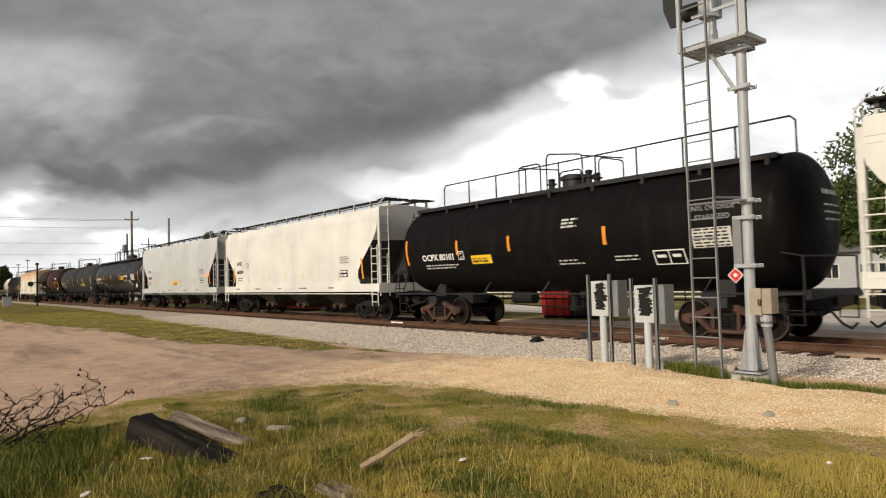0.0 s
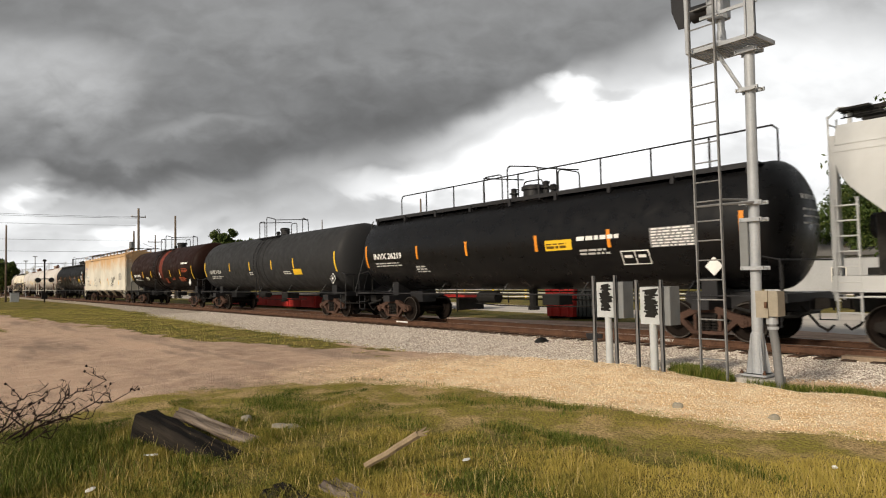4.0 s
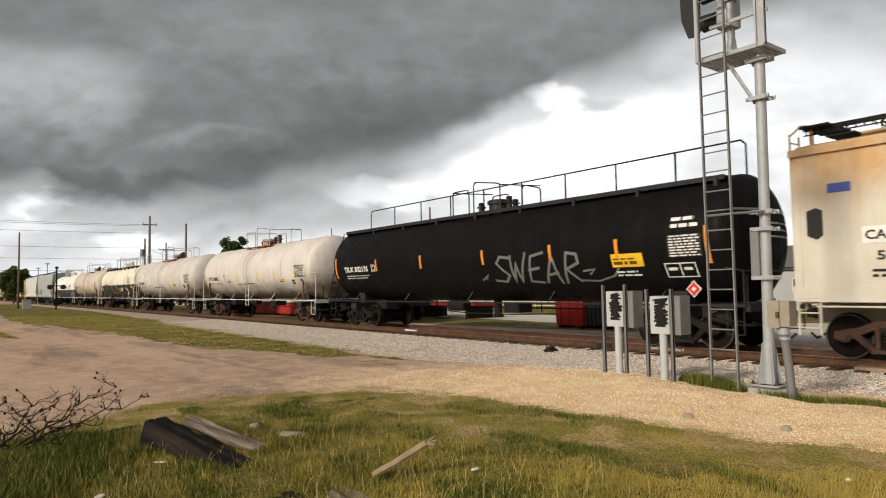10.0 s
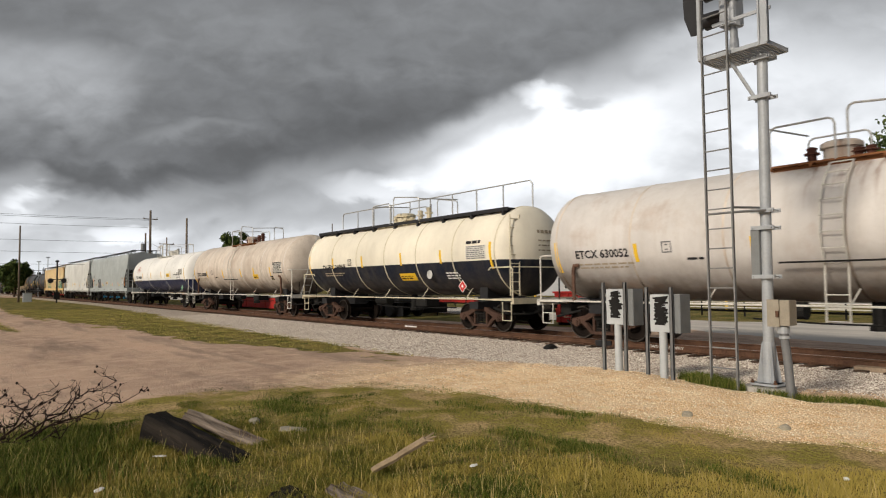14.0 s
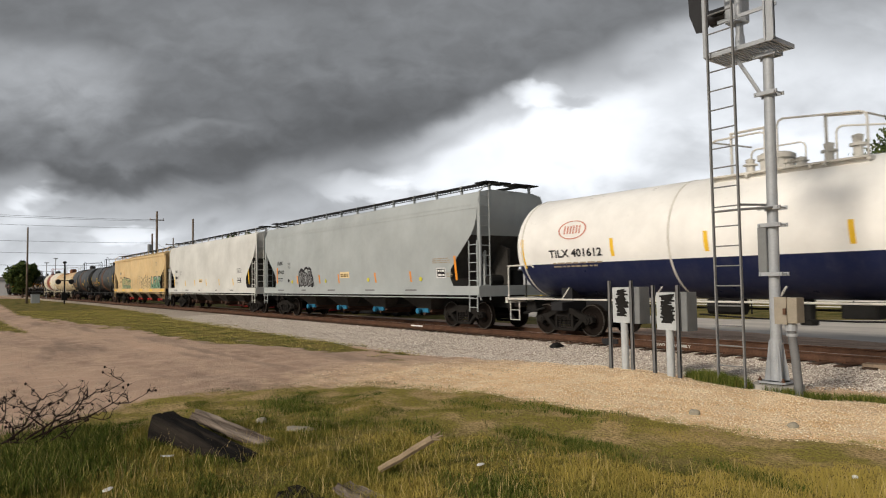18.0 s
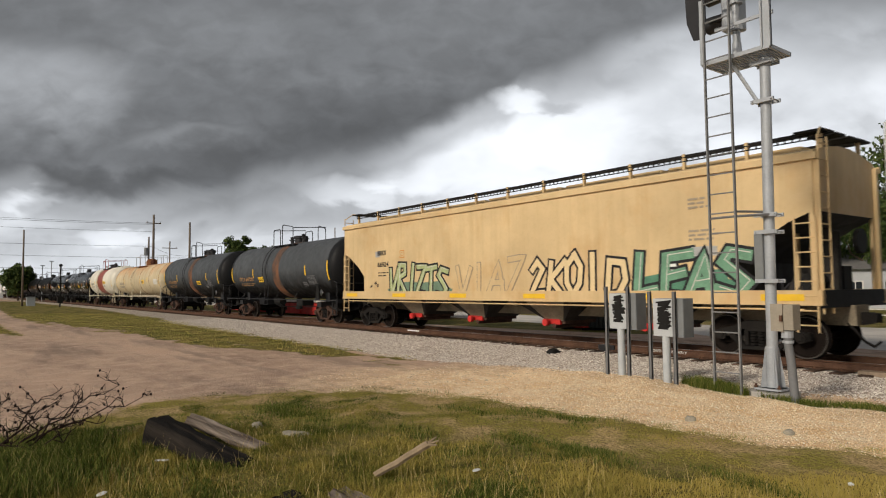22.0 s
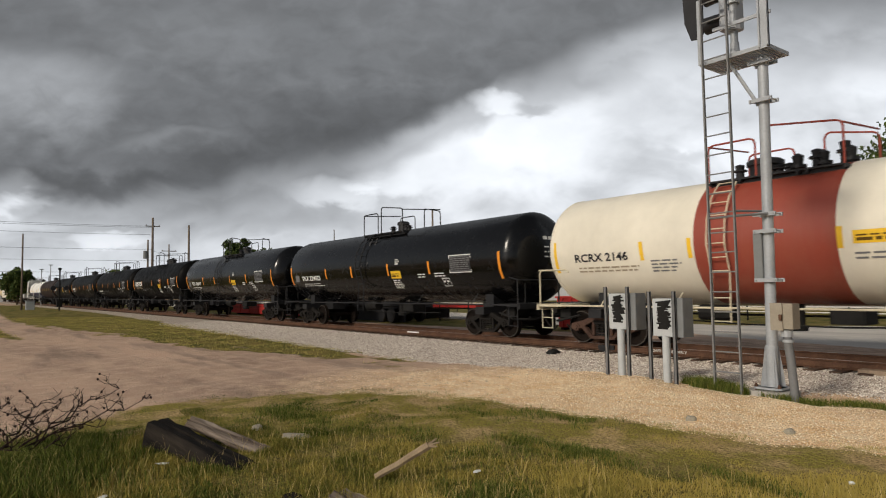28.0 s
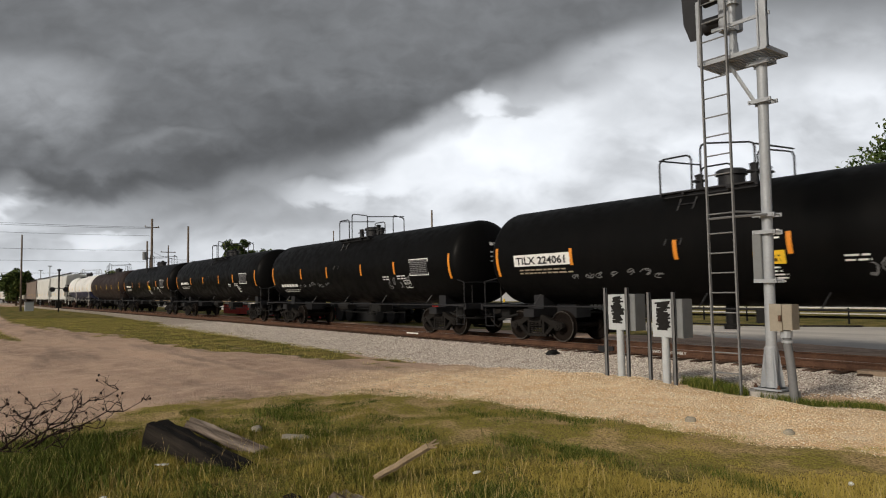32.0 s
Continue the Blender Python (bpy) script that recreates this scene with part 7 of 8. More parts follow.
    for k in range(3):
        zz = z + 0.86 + k * 0.5
        g.turned([(-1.0, 0.15), (-0.5, 0.13), (-0.5, 0.1), (-1.0, 0.125)], 14, "x", (0, 0.2, zz))
    part("lens_hood", g, BLACK, t, "black lens hood", smooth=True)
    part("board_arm", Geo().rod((-1.0, 0.1, z + 0.85), (-0.5, 0.0, z + 0.85), 0.03, 6).rod((-1.0, 0.1, z + 1.5), (-0.5, 0.0, z + 1.5), 0.03, 6), DARKSTEEL, t)
    # boxes and conduit
    part("junction_box", Geo().box(0.2, 0.5, -0.34, -0.10, 0.92, 1.30, c=0.01).box(0.18, 0.36, -0.37, -0.33, 0.9, 1.31), BEIGE, t, "beige junction box")
    part("box_latch", Geo().box(0.32, 0.36, -0.40, -0.36, 1.05, 1.14), RAIL_M, t)
    part("equipment_panel", Geo().box(-0.17, -0.03, -0.12, 0.12, 1.68, 2.40, c=0.01), BOXSIDE, t, "narrow grey equipment case")
    g = Geo().pipe([(0.36, -0.24, 0.92), (0.37, -0.24, 0.70), (0.41, -0.26, 0.45), (0.47, -0.3, -0.15)], 0.062, 12)
    part("conduit", g, CONDUIT, t, "bent grey cable conduit", smooth=True)
    part("conduit_collar", Geo().rod((0.36, -0.24, 0.80), (0.36, -0.24, 0.9), 0.085, 12).rod((0.37, -0.24, 0.72), (0.37, -0.24, 0.76), 0.08, 12), MASTM, t)
    # ladder
    lx, ly = -0.48, -0.47
    for s in (-0.22, 0.22):
        part("ladder_stile", Geo().box(lx + s - 0.012, lx + s + 0.012, ly - 0.025, ly + 0.025, -0.10, 6.6), LADDERM, t)
    for k in range(22):
        zz = -0.1 + k * 0.317
        part("rung", Geo().rod((lx - 0.21, ly, zz), (lx + 0.21, ly, zz), 0.012, 6), LADDERM, t)
    part("ladder_stay", Geo().rod((lx + 0.22, ly, 2.68), (0.1, -0.12, 2.70), 0.022, 6).rod((lx + 0.22, ly + 0.02, 2.76), (-0.05, 0.0, 2.76), 0.02, 6).rod((lx - 0.24, ly, 2.68), (lx + 0.24, ly, 2.68), 0.02, 6), CONDUIT, t)
    return t


signal_mast()


def instrument_box(x, y, z0, top, seed):
    t = thing("instrument_box", pose(x, y, z0), "grey trackside box with black scribble, on a white post", "trackside box", "pair of trackside boxes")
    part("post", Geo().rod((0, 0.05, -0.2), (0, 0.05, top - 0.62), 0.068, 14), BOXFACE, t, "white-painted steel post", smooth=True)
    part("case", Geo().box(-0.19, 0.36, 0.02, 0.33, top - 0.66, top, c=0.012), BOXSIDE, t)
    part("face", Geo().box(-0.21, 0.20, -0.012, 0.018, top - 0.65, top - 0.005), BOXFACE, t, "pale metal face plate")
    rnd = random.Random(seed)
    pts = []
    for k in range(40):
        zz = top - 0.05 - k * 0.0122
        pts.append((-0.155 + rnd.uniform(0, 0.07) if k % 2 else 0.06 + rnd.uniform(0, 0.1), zz + rnd.uniform(-0.012, 0.012)))
    v = [(x_, -0.0155 - 0.0001 * (k % 2), z_ + s_) for k, (x_, z_) in enumerate(pts) for s_ in (0.014, -0.014)]
    g = Geo().add(v, [(2 * k, 2 * k + 2, 2 * k + 3, 2 * k + 1) for k in range(39)])
    part("scribble", g, DARKSTEEL, t, "black scribbled-over lettering")
    for s in (-0.265, 0.225):
        g = Geo().box(s - 0.032, s + 0.032, -0.05, -0.035, -0.2, top + 0.12).box(s - 0.032, s - 0.022, -0.05, -0.012, -0.2, top + 0.12).box(s + 0.022, s + 0.032, -0.05, -0.012, -0.2, top + 0.12)
        part("channel_rail", g, CONDUIT, t, "slotted steel channel upright")
    return t


instrument_box(-7.78, 9.95, -0.06, 1.53, 1)
instrument_box(-6.83, 9.95, -0.06, 1.44, 2)

# ---- old timbers, branch, stones and litter in the grass ----
TIMBER = Mat("charred_old_timber", 0.9)
TIMBER.color(TIMBER.mix(TIMBER.ramp(TIMBER.noise(3.0, 6, stretch=(0.25, 3, 3)), (0.4, 0.0), (0.75, 1.0)), (0.007, 0.006, 0.0055), (0.042, 0.034, 0.027))).bump(TIMBER.noise(9.0, 5, stretch=(0.15, 4, 4)), 0.012, 0.9)
GREYWOOD = Mat("silvered_board", 0.9)
GREYWOOD.color(GREYWOOD.mix(GREYWOOD.ramp(GREYWOOD.noise(4.0, 6, stretch=(0.2, 4, 4)), (0.38, 0.0), (0.68, 1.0)), (0.05, 0.034, 0.026), (0.30, 0.25, 0.205))).bump(GREYWOOD.noise(12.0, 4, stretch=(0.12, 5, 5)), 0.008, 0.9)
BARE = plain("peeled_branch", (0.34, 0.255, 0.165), 0.8, 0, 0.3, 8.0, 0.004)
TWIG = plain("dead_twig", (0.035, 0.022, 0.018), 0.9, 0, 0.3, 9.0)


def timber(name, p, q, w, h, mat, label, roll=0.0, seed=1, cat="timber"):
    """A worn sawn beam from p to q, its edges split and rounded."""
    rnd = random.Random(seed)
    p, q = Vector(p), Vector(q)
    L = (q - p).length
    ux = (q - p).normalized()
    uy = Vector((0, 0, 1)).cross(ux).normalized()
    uz = ux.cross(uy)
    m = Matrix.Translation(p) @ Matrix((ux, uy, uz)).transposed().to_4x4() @ pose(0, 0, 0, roll)
    g, n = Geo(), 9
    ring = [(-0.5, -0.38), (-0.38, -0.5), (0.0, -0.5), (0.38, -0.5), (0.5, -0.38), (0.5, 0.0), (0.5, 0.38), (0.4, 0.5), (0.1, 0.5), (0.02, 0.42), (-0.06, 0.5), (-0.38, 0.5), (-0.5, 0.4), (-0.5, 0.0)]
    v, k = [], len(ring)
    for i in range(n):
        for a, b in ring:
            v.append((L * i / (n - 1) + (rnd.uniform(-0.04, 0.04) if i in (0, n - 1) else 0), a * w + rnd.uniform(-0.012, 0.012), b * h + rnd.uniform(-0.01, 0.01)))
    f = [(j * k + i, j * k + (i + 1) % k, (j + 1) * k + (i + 1) % k, (j + 1) * k + i) for j in range(n - 1) for i in range(k)]
    g.add(v, f + [tuple(range(k))[::-1], tuple(range((n - 1) * k, n * k))])
    ob = new(name, g.mesh(name, mat))
    ob.matrix_basis = m
    return tagged(ob, label, cat)


timber("railway_sleeper", (-7.38, 1.83, 0.14), (-5.95, 2.25, -0.12), 0.27, 0.31, TIMBER, "charred old railway sleeper half sunk in grass", seed=1)
timber("old_board", (-7.50, 2.20, 0.20), (-6.42, 2.62, 0.0), 0.15, 0.08, GREYWOOD, "silvered split board beside the sleeper", roll=14, seed=2)
timber("rotten_log", (-4.86, 2.12, -0.06), (-4.2, 2.24, -0.1), 0.26, 0.2, TIMBER, "rotten dark log end in grass", seed=3)
timber("rotten_board", (-4.74, 2.52, -0.01), (-4.05, 2.6, -0.05), 0.20, 0.09, GREYWOOD, "rotten grey board in grass", seed=4)
timber("reddish_board", (-4.0, 2.95, 0.0), (-3.6, 2.9, 0.0), 0.12, 0.05, RUSTBAND, "reddish broken board in grass", seed=5)


def bent_limb(p, q, r0, r1, seed, bends=6, sway=0.06):
    rnd = random.Random(seed)
    p, q = Vector(p), Vector(q)
    pts = [p.lerp(q, i / bends) + (Vector((rnd.uniform(-1, 1), rnd.uniform(-1, 1), rnd.uniform(-1, 1))) * sway if 0 < i < bends else Vector()) for i in range(bends + 1)]
    g = Geo()
    g.tube(pts, [r0 + (r1 - r0) * i / bends for i in range(bends + 1)], 7)
    return g, pts


stick = thing("branch", pose(-4.90, 2.97, 0.0), "pale peeled branch propped up in the grass", "branch")
g, _ = bent_limb((0, 0, 0.02), (0.25, 0.38, 0.27), 0.029, 0.034, 3, 5, 0.008)
part("stem", g, BARE, stick, smooth=True)
for k, (a, b, c) in enumerate(((0.31, 0.45, 0.30), (0.26, 0.46, 0.32), (0.32, 0.42, 0.27))):
    part("splintered_end", Geo().rod((0.235, 0.36, 0.262), (a, b, c), 0.018, 6, 0.006), BARE, stick)


def dead_shrub():
    """A leafless thorny branch lying out from the edge of the lawn."""
    t = thing("dead_shrub", pose(0, 0, 0), "leafless dark thorny shrub lying on grass", "shrub")
    rnd = random.Random(11)
    root = Vector((-7.75, 0.72, 0.1))
    mains = [(-8.13, 1.62, 0.55), (-8.08, 1.85, 0.40), (-8.21, 1.24, 0.45), (-8.23, 1.05, 0.42), (-8.25, 0.85, 0.42), (-8.27, 0.70, 0.36), (-8.17, 1.45, 0.22), (-8.28, 0.5, 0.45), (-7.5, 1.0, 0.12)]
    for i, e in enumerate(mains):
        g, pts = bent_limb(root + Vector((rnd.uniform(-0.25, 0.1), rnd.uniform(-0.4, 0.2), 0)), e, 0.010, 0.0035, 20 + i, 7, 0.05)
        limb = part("limb", g, TWIG, t)
        for j in range(8):
            a = pts[rnd.randrange(2, 8)]
            d = Vector((rnd.uniform(-0.2, 0.15), rnd.uniform(-0.2, 0.28), rnd.uniform(0.0, 0.2)))
            g2, p2 = bent_limb(a, a + d, 0.005, 0.002, 100 * i + j, 4, 0.03)
            for c in range(3):
                q = p2[rnd.randrange(1, 5)]
                g2.rod(q, q + Vector((rnd.uniform(-0.07, 0.07), rnd.uniform(-0.07, 0.07), rnd.uniform(-0.02, 0.09))), 0.003, 5, 0.0015)
            tw = part("twig", g2, TWIG, limb)
            if rnd.random() < 0.6:
                q = p2[-1]
                part("seed_head", Geo().turned([(-0.015, 0.004), (-0.005, 0.013), (0.008, 0.012), (0.016, 0.003)], 6, "z", q), TWIG, limb)


dead_shrub()
STONE = plain("pale_stone", (0.33, 0.30, 0.24), 0.9, 0, 0.3, 5.0, 0.01)
PAPER = plain("white_litter", (0.75, 0.75, 0.72), 0.7, 0, 0.1, 9.0)


def lump(name, p, sx, sy, sz, mat, label, cat, seed):
    rnd = random.Random(seed)
    bm = bmesh.new()
    bmesh.ops.create_icosphere(bm, subdivisions=2, radius=1)
    for v in bm.verts:
        k = 1 + 0.3 * noise.noise(v.co * 1.3 + Vector((seed * 3.1, 0, 0)))
        v.co = Vector((v.co.x * sx * k, v.co.y * sy * k, v.co.z * sz * k))
    me = bpy.data.meshes.new(name)
    bm.to_mesh(me)
    bm.free()
    me.materials.append(mat.m if isinstance(mat, Mat) else mat)
    ob = new(name, me)
    ob.matrix_basis = pose(*p, 0, 0, rnd.uniform(0, 180))
    return tagged(ob, label, cat)


lump("stone", (-6.9, 3.2, -0.01), 0.24, 0.11, 0.035, STONE, "flat pale stone in the grass", "stone", 1)
lump("stone", (-7.6, 3.0, 0.0), 0.09, 0.07, 0.05, STONE, "small pale stone in the grass", "stone", 2)
lump("stone", (-4.68, 7.3, -0.02), 0.07, 0.05, 0.045, STONE, "grey stone at the edge of the sand", "stone", 3)
lump("stone", (-3.6, 7.5, -0.03), 0.06, 0.05, 0.04, STONE, "small stone on sandy gravel", "stone", 4)
lump("litter", (-4.43, 3.7, 0.04), 0.05, 0.03, 0.006, PAPER, "scrap of white litter in grass", "litter", 5)
lump("litter", (-5.78, 1.04, 0.03), 0.07, 0.03, 0.005, PAPER, "torn white litter in grass", "litter", 6)
lump("litter", (-6.55, 1.68, 0.03), 0.07, 0.03, 0.006, PAPER, "pale litter beside the sleeper", "litter", 7)
lump("litter", (-2.28, 5.7, 0.04), 0.022, 0.014, 0.016, PAPER, "white cup scrap in grass", "litter", 8)
lump("clod", (-8.0, 9.54, -0.05), 0.055, 0.05, 0.05, RUSTBAND, "reddish brown clod on sand", "clod", 9)
lump("clod", (-8.35, 9.4, -0.07), 0.025, 0.02, 0.02, RUSTBAND, "tiny brown clod on sand", "clod", 10)
lump("metal_scrap", (-12.9, 13.6, -0.2), 0.22, 0.14, 0.09, DARKSTEEL, "dark metal scrap on ballast", "scrap", 11)
lump("litter", (-12.6, 3.7, -0.1), 0.2, 0.04, 0.015, PAPER, "pale flattened scrap on the dirt", "litter", 12)

PLANK = plain("worn_crossing_plank", (0.33, 0.25, 0.18), 0.9, 0, 0.4, 2.0, 0.01)
# rail stencils and a rail joint
stamp = text_mesh("GWD 136-ASSEMBLY", 0.08, DULLWHITE)
for v in stamp.vertices:
    v.co = (-10.6 + v.co.x, -0.765, -0.125 + v.co.z)
part("rail_stencil", stamp, DULLWHITE, track, "white stencilled lettering on the rail web")
part("paint_mark", Geo().box(-22.0, -21.2, -0.77, -0.764, -0.10, -0.05), WHITE, track, "white paint mark on the rail web")
part("insulated_joint", Geo().box(-12.35, -11.8, -0.82, -0.76, -0.16, -0.03, c=0.01).box(-12.2, -11.95, -0.95, -0.8, -0.2, -0.02), BLACK, track, "black rail joint bar")
part("crossing_panel", Geo().box(-5.6, 6.0, -1.12, -0.84, -0.30, -0.12, c=0.02), PLANK, track, "timber crossing panel beside the rail")

# ---- across the line ----
DUMPRED = plain("dumpster_red", (0.42, 0.03, 0.025), 0.55, 0, 0.3, 2.0)
DUMPGREY = plain("dark_dumpster", (0.05, 0.055, 0.055), 0.6, 0, 0.3, 2.0)


def dumpster(x, y, w, d, h, mat, label, ribs=0):
    t = thing("dumpster", pose(x, y, -0.32), label, "dumpster")
    part("body", Geo().prism([(-w / 2, 0.12), (w / 2, 0.12), (w / 2 + 0.1, h), (-w / 2 - 0.1, h)], 0, d), mat, t)
    part("rim", Geo().box(-w / 2 - 0.16, w / 2 + 0.16, -0.06, d + 0.06, h - 0.02, h + 0.06), mat, t)
    for k in range(ribs):
        xx = -w / 2 + w * (k + 0.5) / ribs
        part("rib", Geo().box(xx - 0.05, xx + 0.05, -0.07, 0.0, 0.15, h), mat, t)
    for s in (-w / 2 + 0.15, w / 2 - 0.15):
        part("skid", Geo().box(s - 0.08, s + 0.08, 0.05, d - 0.05, 0, 0.13), DARKSTEEL, t)
    return t


dumpster(-20.1, 22.4, 1.5, 1.6, 1.45, DUMPRED, "red steel dumpster on the grass verge", 3)
dumpster(-18.75, 22.7, 1.3, 1.4, 1.25, DUMPGREY, "dark ribbed dumpster beside the red one", 6)

wall_red = thing("low_red_trailer", pose(-50, 20.6, -0.32), "long low red flat trailer beside the track", "trailer")
part("deck", Geo().box(-10, 10, 0, 2.2, 0.15, 0.95, c=0.03), DUMPRED, wall_red)
part("top_edge", Geo().box(-10, 10, 0.1, 2.1, 0.95, 1.1), WHITEPIPE, wall_red, "white top board")
for k in range(11):
    part("stake", Geo().box(-9.9 + k * 1.97, -9.8 + k * 1.97, -0.04, 0.0, 0.2, 0.95), DUMPRED, wall_red)
for s in (-7, 7):
    part("support", Geo().box(s - 0.3, s + 0.3, 0.2, 2.0, 0, 0.15), DARKSTEEL, wall_red)


deck = thing("flatbed_trailer", pose(-35.6, 20.8, -0.32), "low black flatbed trailer parked beside the track", "trailer")
part("deck", Geo().box(-4.2, 4.2, 0, 2.3, 0.85, 1.75, c=0.03), BLACK, deck)
part("side_skirt", Geo().box(-4.1, 4.1, 0.35, 0.42, 0.08, 0.85), BLACK, deck)
part("headboard", Geo().box(-4.2, -4.05, 0.05, 2.25, 1.75, 2.0), BLACK, deck)
for xx in (-3.0, -1.8, 1.9, 3.1):
    for yy in (0.05, 1.95):
        part("wheel", Geo().turned([(yy, 0.2), (yy, 0.42), (yy + 0.05, 0.46), (yy + 0.25, 0.46), (yy + 0.3, 0.42), (yy + 0.3, 0.2)], 18, "y", (xx, 0, 0.46)), BLACK, deck)
    part("axle", Geo().rod((xx, 0.2, 0.46), (xx, 2.1, 0.46), 0.06, 8), DARKSTEEL, deck)
lorry = thing("flatbed_trailer", pose(-33.0, 25.2, -0.32), "red steel flatbed frame beside the chain-link fence", "trailer")
part("deck", Geo().box(-3.2, 3.0, 0, 2.2, 0.75, 0.95, c=0.02), DUMPRED, lorry)
for xx in (-2.4, 2.2):
    part("leg", Geo().box(xx - 0.12, xx + 0.12, 0.1, 2.1, 0, 0.75), DARKSTEEL, lorry)


def pipe_fence(x0, x1, y, n, mat, z=-0.3):
    t = thing("pipe_fence", pose(0, 0, z), "white pipe rail fence along the road", "fence")
    for k in range(n + 1):
        x = x0 + (x1 - x0) * k / n
        part("post", Geo().rod((x, y, -0.2), (x, y, 0.75), 0.05, 8), DARKSTEEL, t)
    for zz in (0.45, 0.72):
        part("rail", Geo().rod((x0, y, zz), (x1, y, zz), 0.035, 6), mat, t)


pipe_fence(-46, 14, 34.5, 24, WHITEPIPE)


def mesh_fence(x0, x1, y):
    """Chain-link panels: posts, top rail and crossing wires."""
    t = thing("chain_link_fence", pose(0, 0, -0.32), "grey chain-link fence panels on the verge", "fence")
    n = int((x1 - x0) / 2.4)
    for k in range(n + 1):
        x = x0 + (x1 - x0) * k / n
        part("post", Geo().rod((x, y, -0.2), (x, y, 1.55), 0.035, 8), DARKSTEEL, t)
    part("top_rail", Geo().rod((x0, y, 1.5), (x1, y, 1.5), 0.025, 6), DARKSTEEL, t)
    g = Geo()
    d = 0.14
    for k in range(int((x1 - x0) / d)):
        x = x0 + k * d
        for s in (1, -1):
            a, b = (x, y, 0.02), (x + s * 1.48, y, 1.48)
            if x0 <= b[0] <= x1:
                g.rod(a, b, 0.006, 3)
    tagged(part("wire_mesh", g, DARKSTEEL, t), kind="stuff")


mesh_fence(-40.5, -29.5, 24.2)

SIDING = plain("white_siding", (0.40, 0.41, 0.425), 0.7, 0, 0.12, 1.0)
ROOFM = plain("grey_shingle_roof", (0.15, 0.145, 0.14), 0.85, 0, 0.3, 2.0)
GLASS = Mat("window_glass", 0.08)
GLASS.color((0.02, 0.025, 0.03))
GLASS = GLASS.m
BRICKM = plain("tan_wall", (0.33, 0.25, 0.17), 0.85, 0, 0.25, 1.0)


def house(x, y, w, d, h, roof_h, turn, wall, label, windows=3, name="house"):
    t = thing(name, pose(x, y, -0.35, 0, 0, turn), label, "house")
    part("wall", Geo().box(-w / 2, w / 2, 0, d, 0, h), wall, t)
    v = [(-w / 2 - 0.4, -0.4, h), (w / 2 + 0.4, -0.4, h), (w / 2 + 0.4, d + 0.4, h), (-w / 2 - 0.4, d + 0.4, h), (-w / 2 - 0.4, d / 2, h + roof_h), (w / 2 + 0.4, d / 2, h + roof_h)]
    part("roof", Geo().add(v, [(0, 1, 5, 4), (2, 3, 4, 5), (1, 2, 5), (3, 0, 4), (0, 3, 2, 1)]), ROOFM, t)
    for k in range(windows):
        xx = -w / 2 + w * (k + 0.5) / windows
        wn_ = part("window", Geo().box(xx - 0.55, xx + 0.55, -0.05, 0.02, 1.0, 2.2), WHITEPIPE, t)
        for s in (-0.24, 0.24):
            part("pane", Geo().box(xx + s - 0.2, xx + s + 0.2, -0.065, -0.04, 1.08, 2.12), GLASS, wn_)
    part("door", Geo().box(w * 0.22 - 0.45, w * 0.22 + 0.45, -0.06, 0.02, 0.05, 2.1), DARKSTEEL, t)
    return t


house(-22.0, 57.5, 11, 8, 3.1, 2.0, 15, SIDING, "white sided house behind the trees", 3)
house(-6.0, 53.5, 10, 7, 2.9, 1.2, 4, SIDING, "low pale building across the road", 3)
house(-62.0, 72.0, 60, 14, 3.6, 0.5, 8, SIDING, "long low white commercial building", 12, "commercial_building")
house(-150.0, 42.0, 26, 14, 4.2, 1.2, 60, BRICKM, "tan building beside the crossing far down the line", 4, "commercial_building")
house(-230.0, 30.0, 40, 20, 4.5, 1.5, 70, SIDING, "pale building far down the line", 5, "commercial_building")
BOLLARD = plain("yellow_bollard", (0.75, 0.48, 0.04), 0.6, 0, 0.2, 4.0)
for k in range(7):
    b = new("bollard", Geo().rod((0, 0, -0.2), (0, 0, 0.95), 0.09, 10).turned([(0.95, 0.09), (1.0, 0.05), (1.01, 0.01)], 10, "z").mesh("bollard", BOLLARD))
    b.matrix_basis = pose(-50 + k * 4.6, 42 - k * 0.4, -0.3)
    tagged(b, "yellow steel bollard on the paved lot", "bollard", "row of bollards")


# ---- poles and wires ----
def utility_pole(x, y, top, r=0.15, arm=0.0, can=False, label="weathered wooden utility pole"):
    t = thing("utility_pole", pose(x, y, -0.35), label, "utility pole")
    h = top + 0.35
    part("pole", Geo().rod((0, 0, -0.5), (0, 0, h), r, 10, r * 0.65), WOODP, t, smooth=True)
    if arm:
        part("crossarm", Geo().box(-0.06, 0.06, -arm, arm, h - 1.2, h - 1.08), WOODP, t)
        for s in (-0.9, 0.9):
            part("insulator", Geo().rod((0, s * arm, h - 1.08), (0, s * arm, h - 0.9), 0.05, 6), CONCRETE, t)
    if can:
        part("transformer", Geo().rod((0.1, -0.35, h - 2.6), (0.1, -0.35, h - 1.5), 0.28, 12), BOXSIDE, t, "grey transformer can")
    return t


utility_pole(-94.7, 7.9, 9.1, 0.13)
utility_pole(-92.4, 22.2, 11.6, 0.2, arm=0.9)
utility_pole(-97.4, 22.8, 9.0, 0.17, can=True)
utility_pole(-91.2, 26.5, 10.7, 0.19)
utility_pole(-116.1, 30.5, 9.8, 0.15, arm=1.2)
utility_pole(-60.4, 44.5, 10.7, 0.15)
utility_pole(-79.5, 42.1, 9.8, 0.1, label="thin grey pole behind the line")
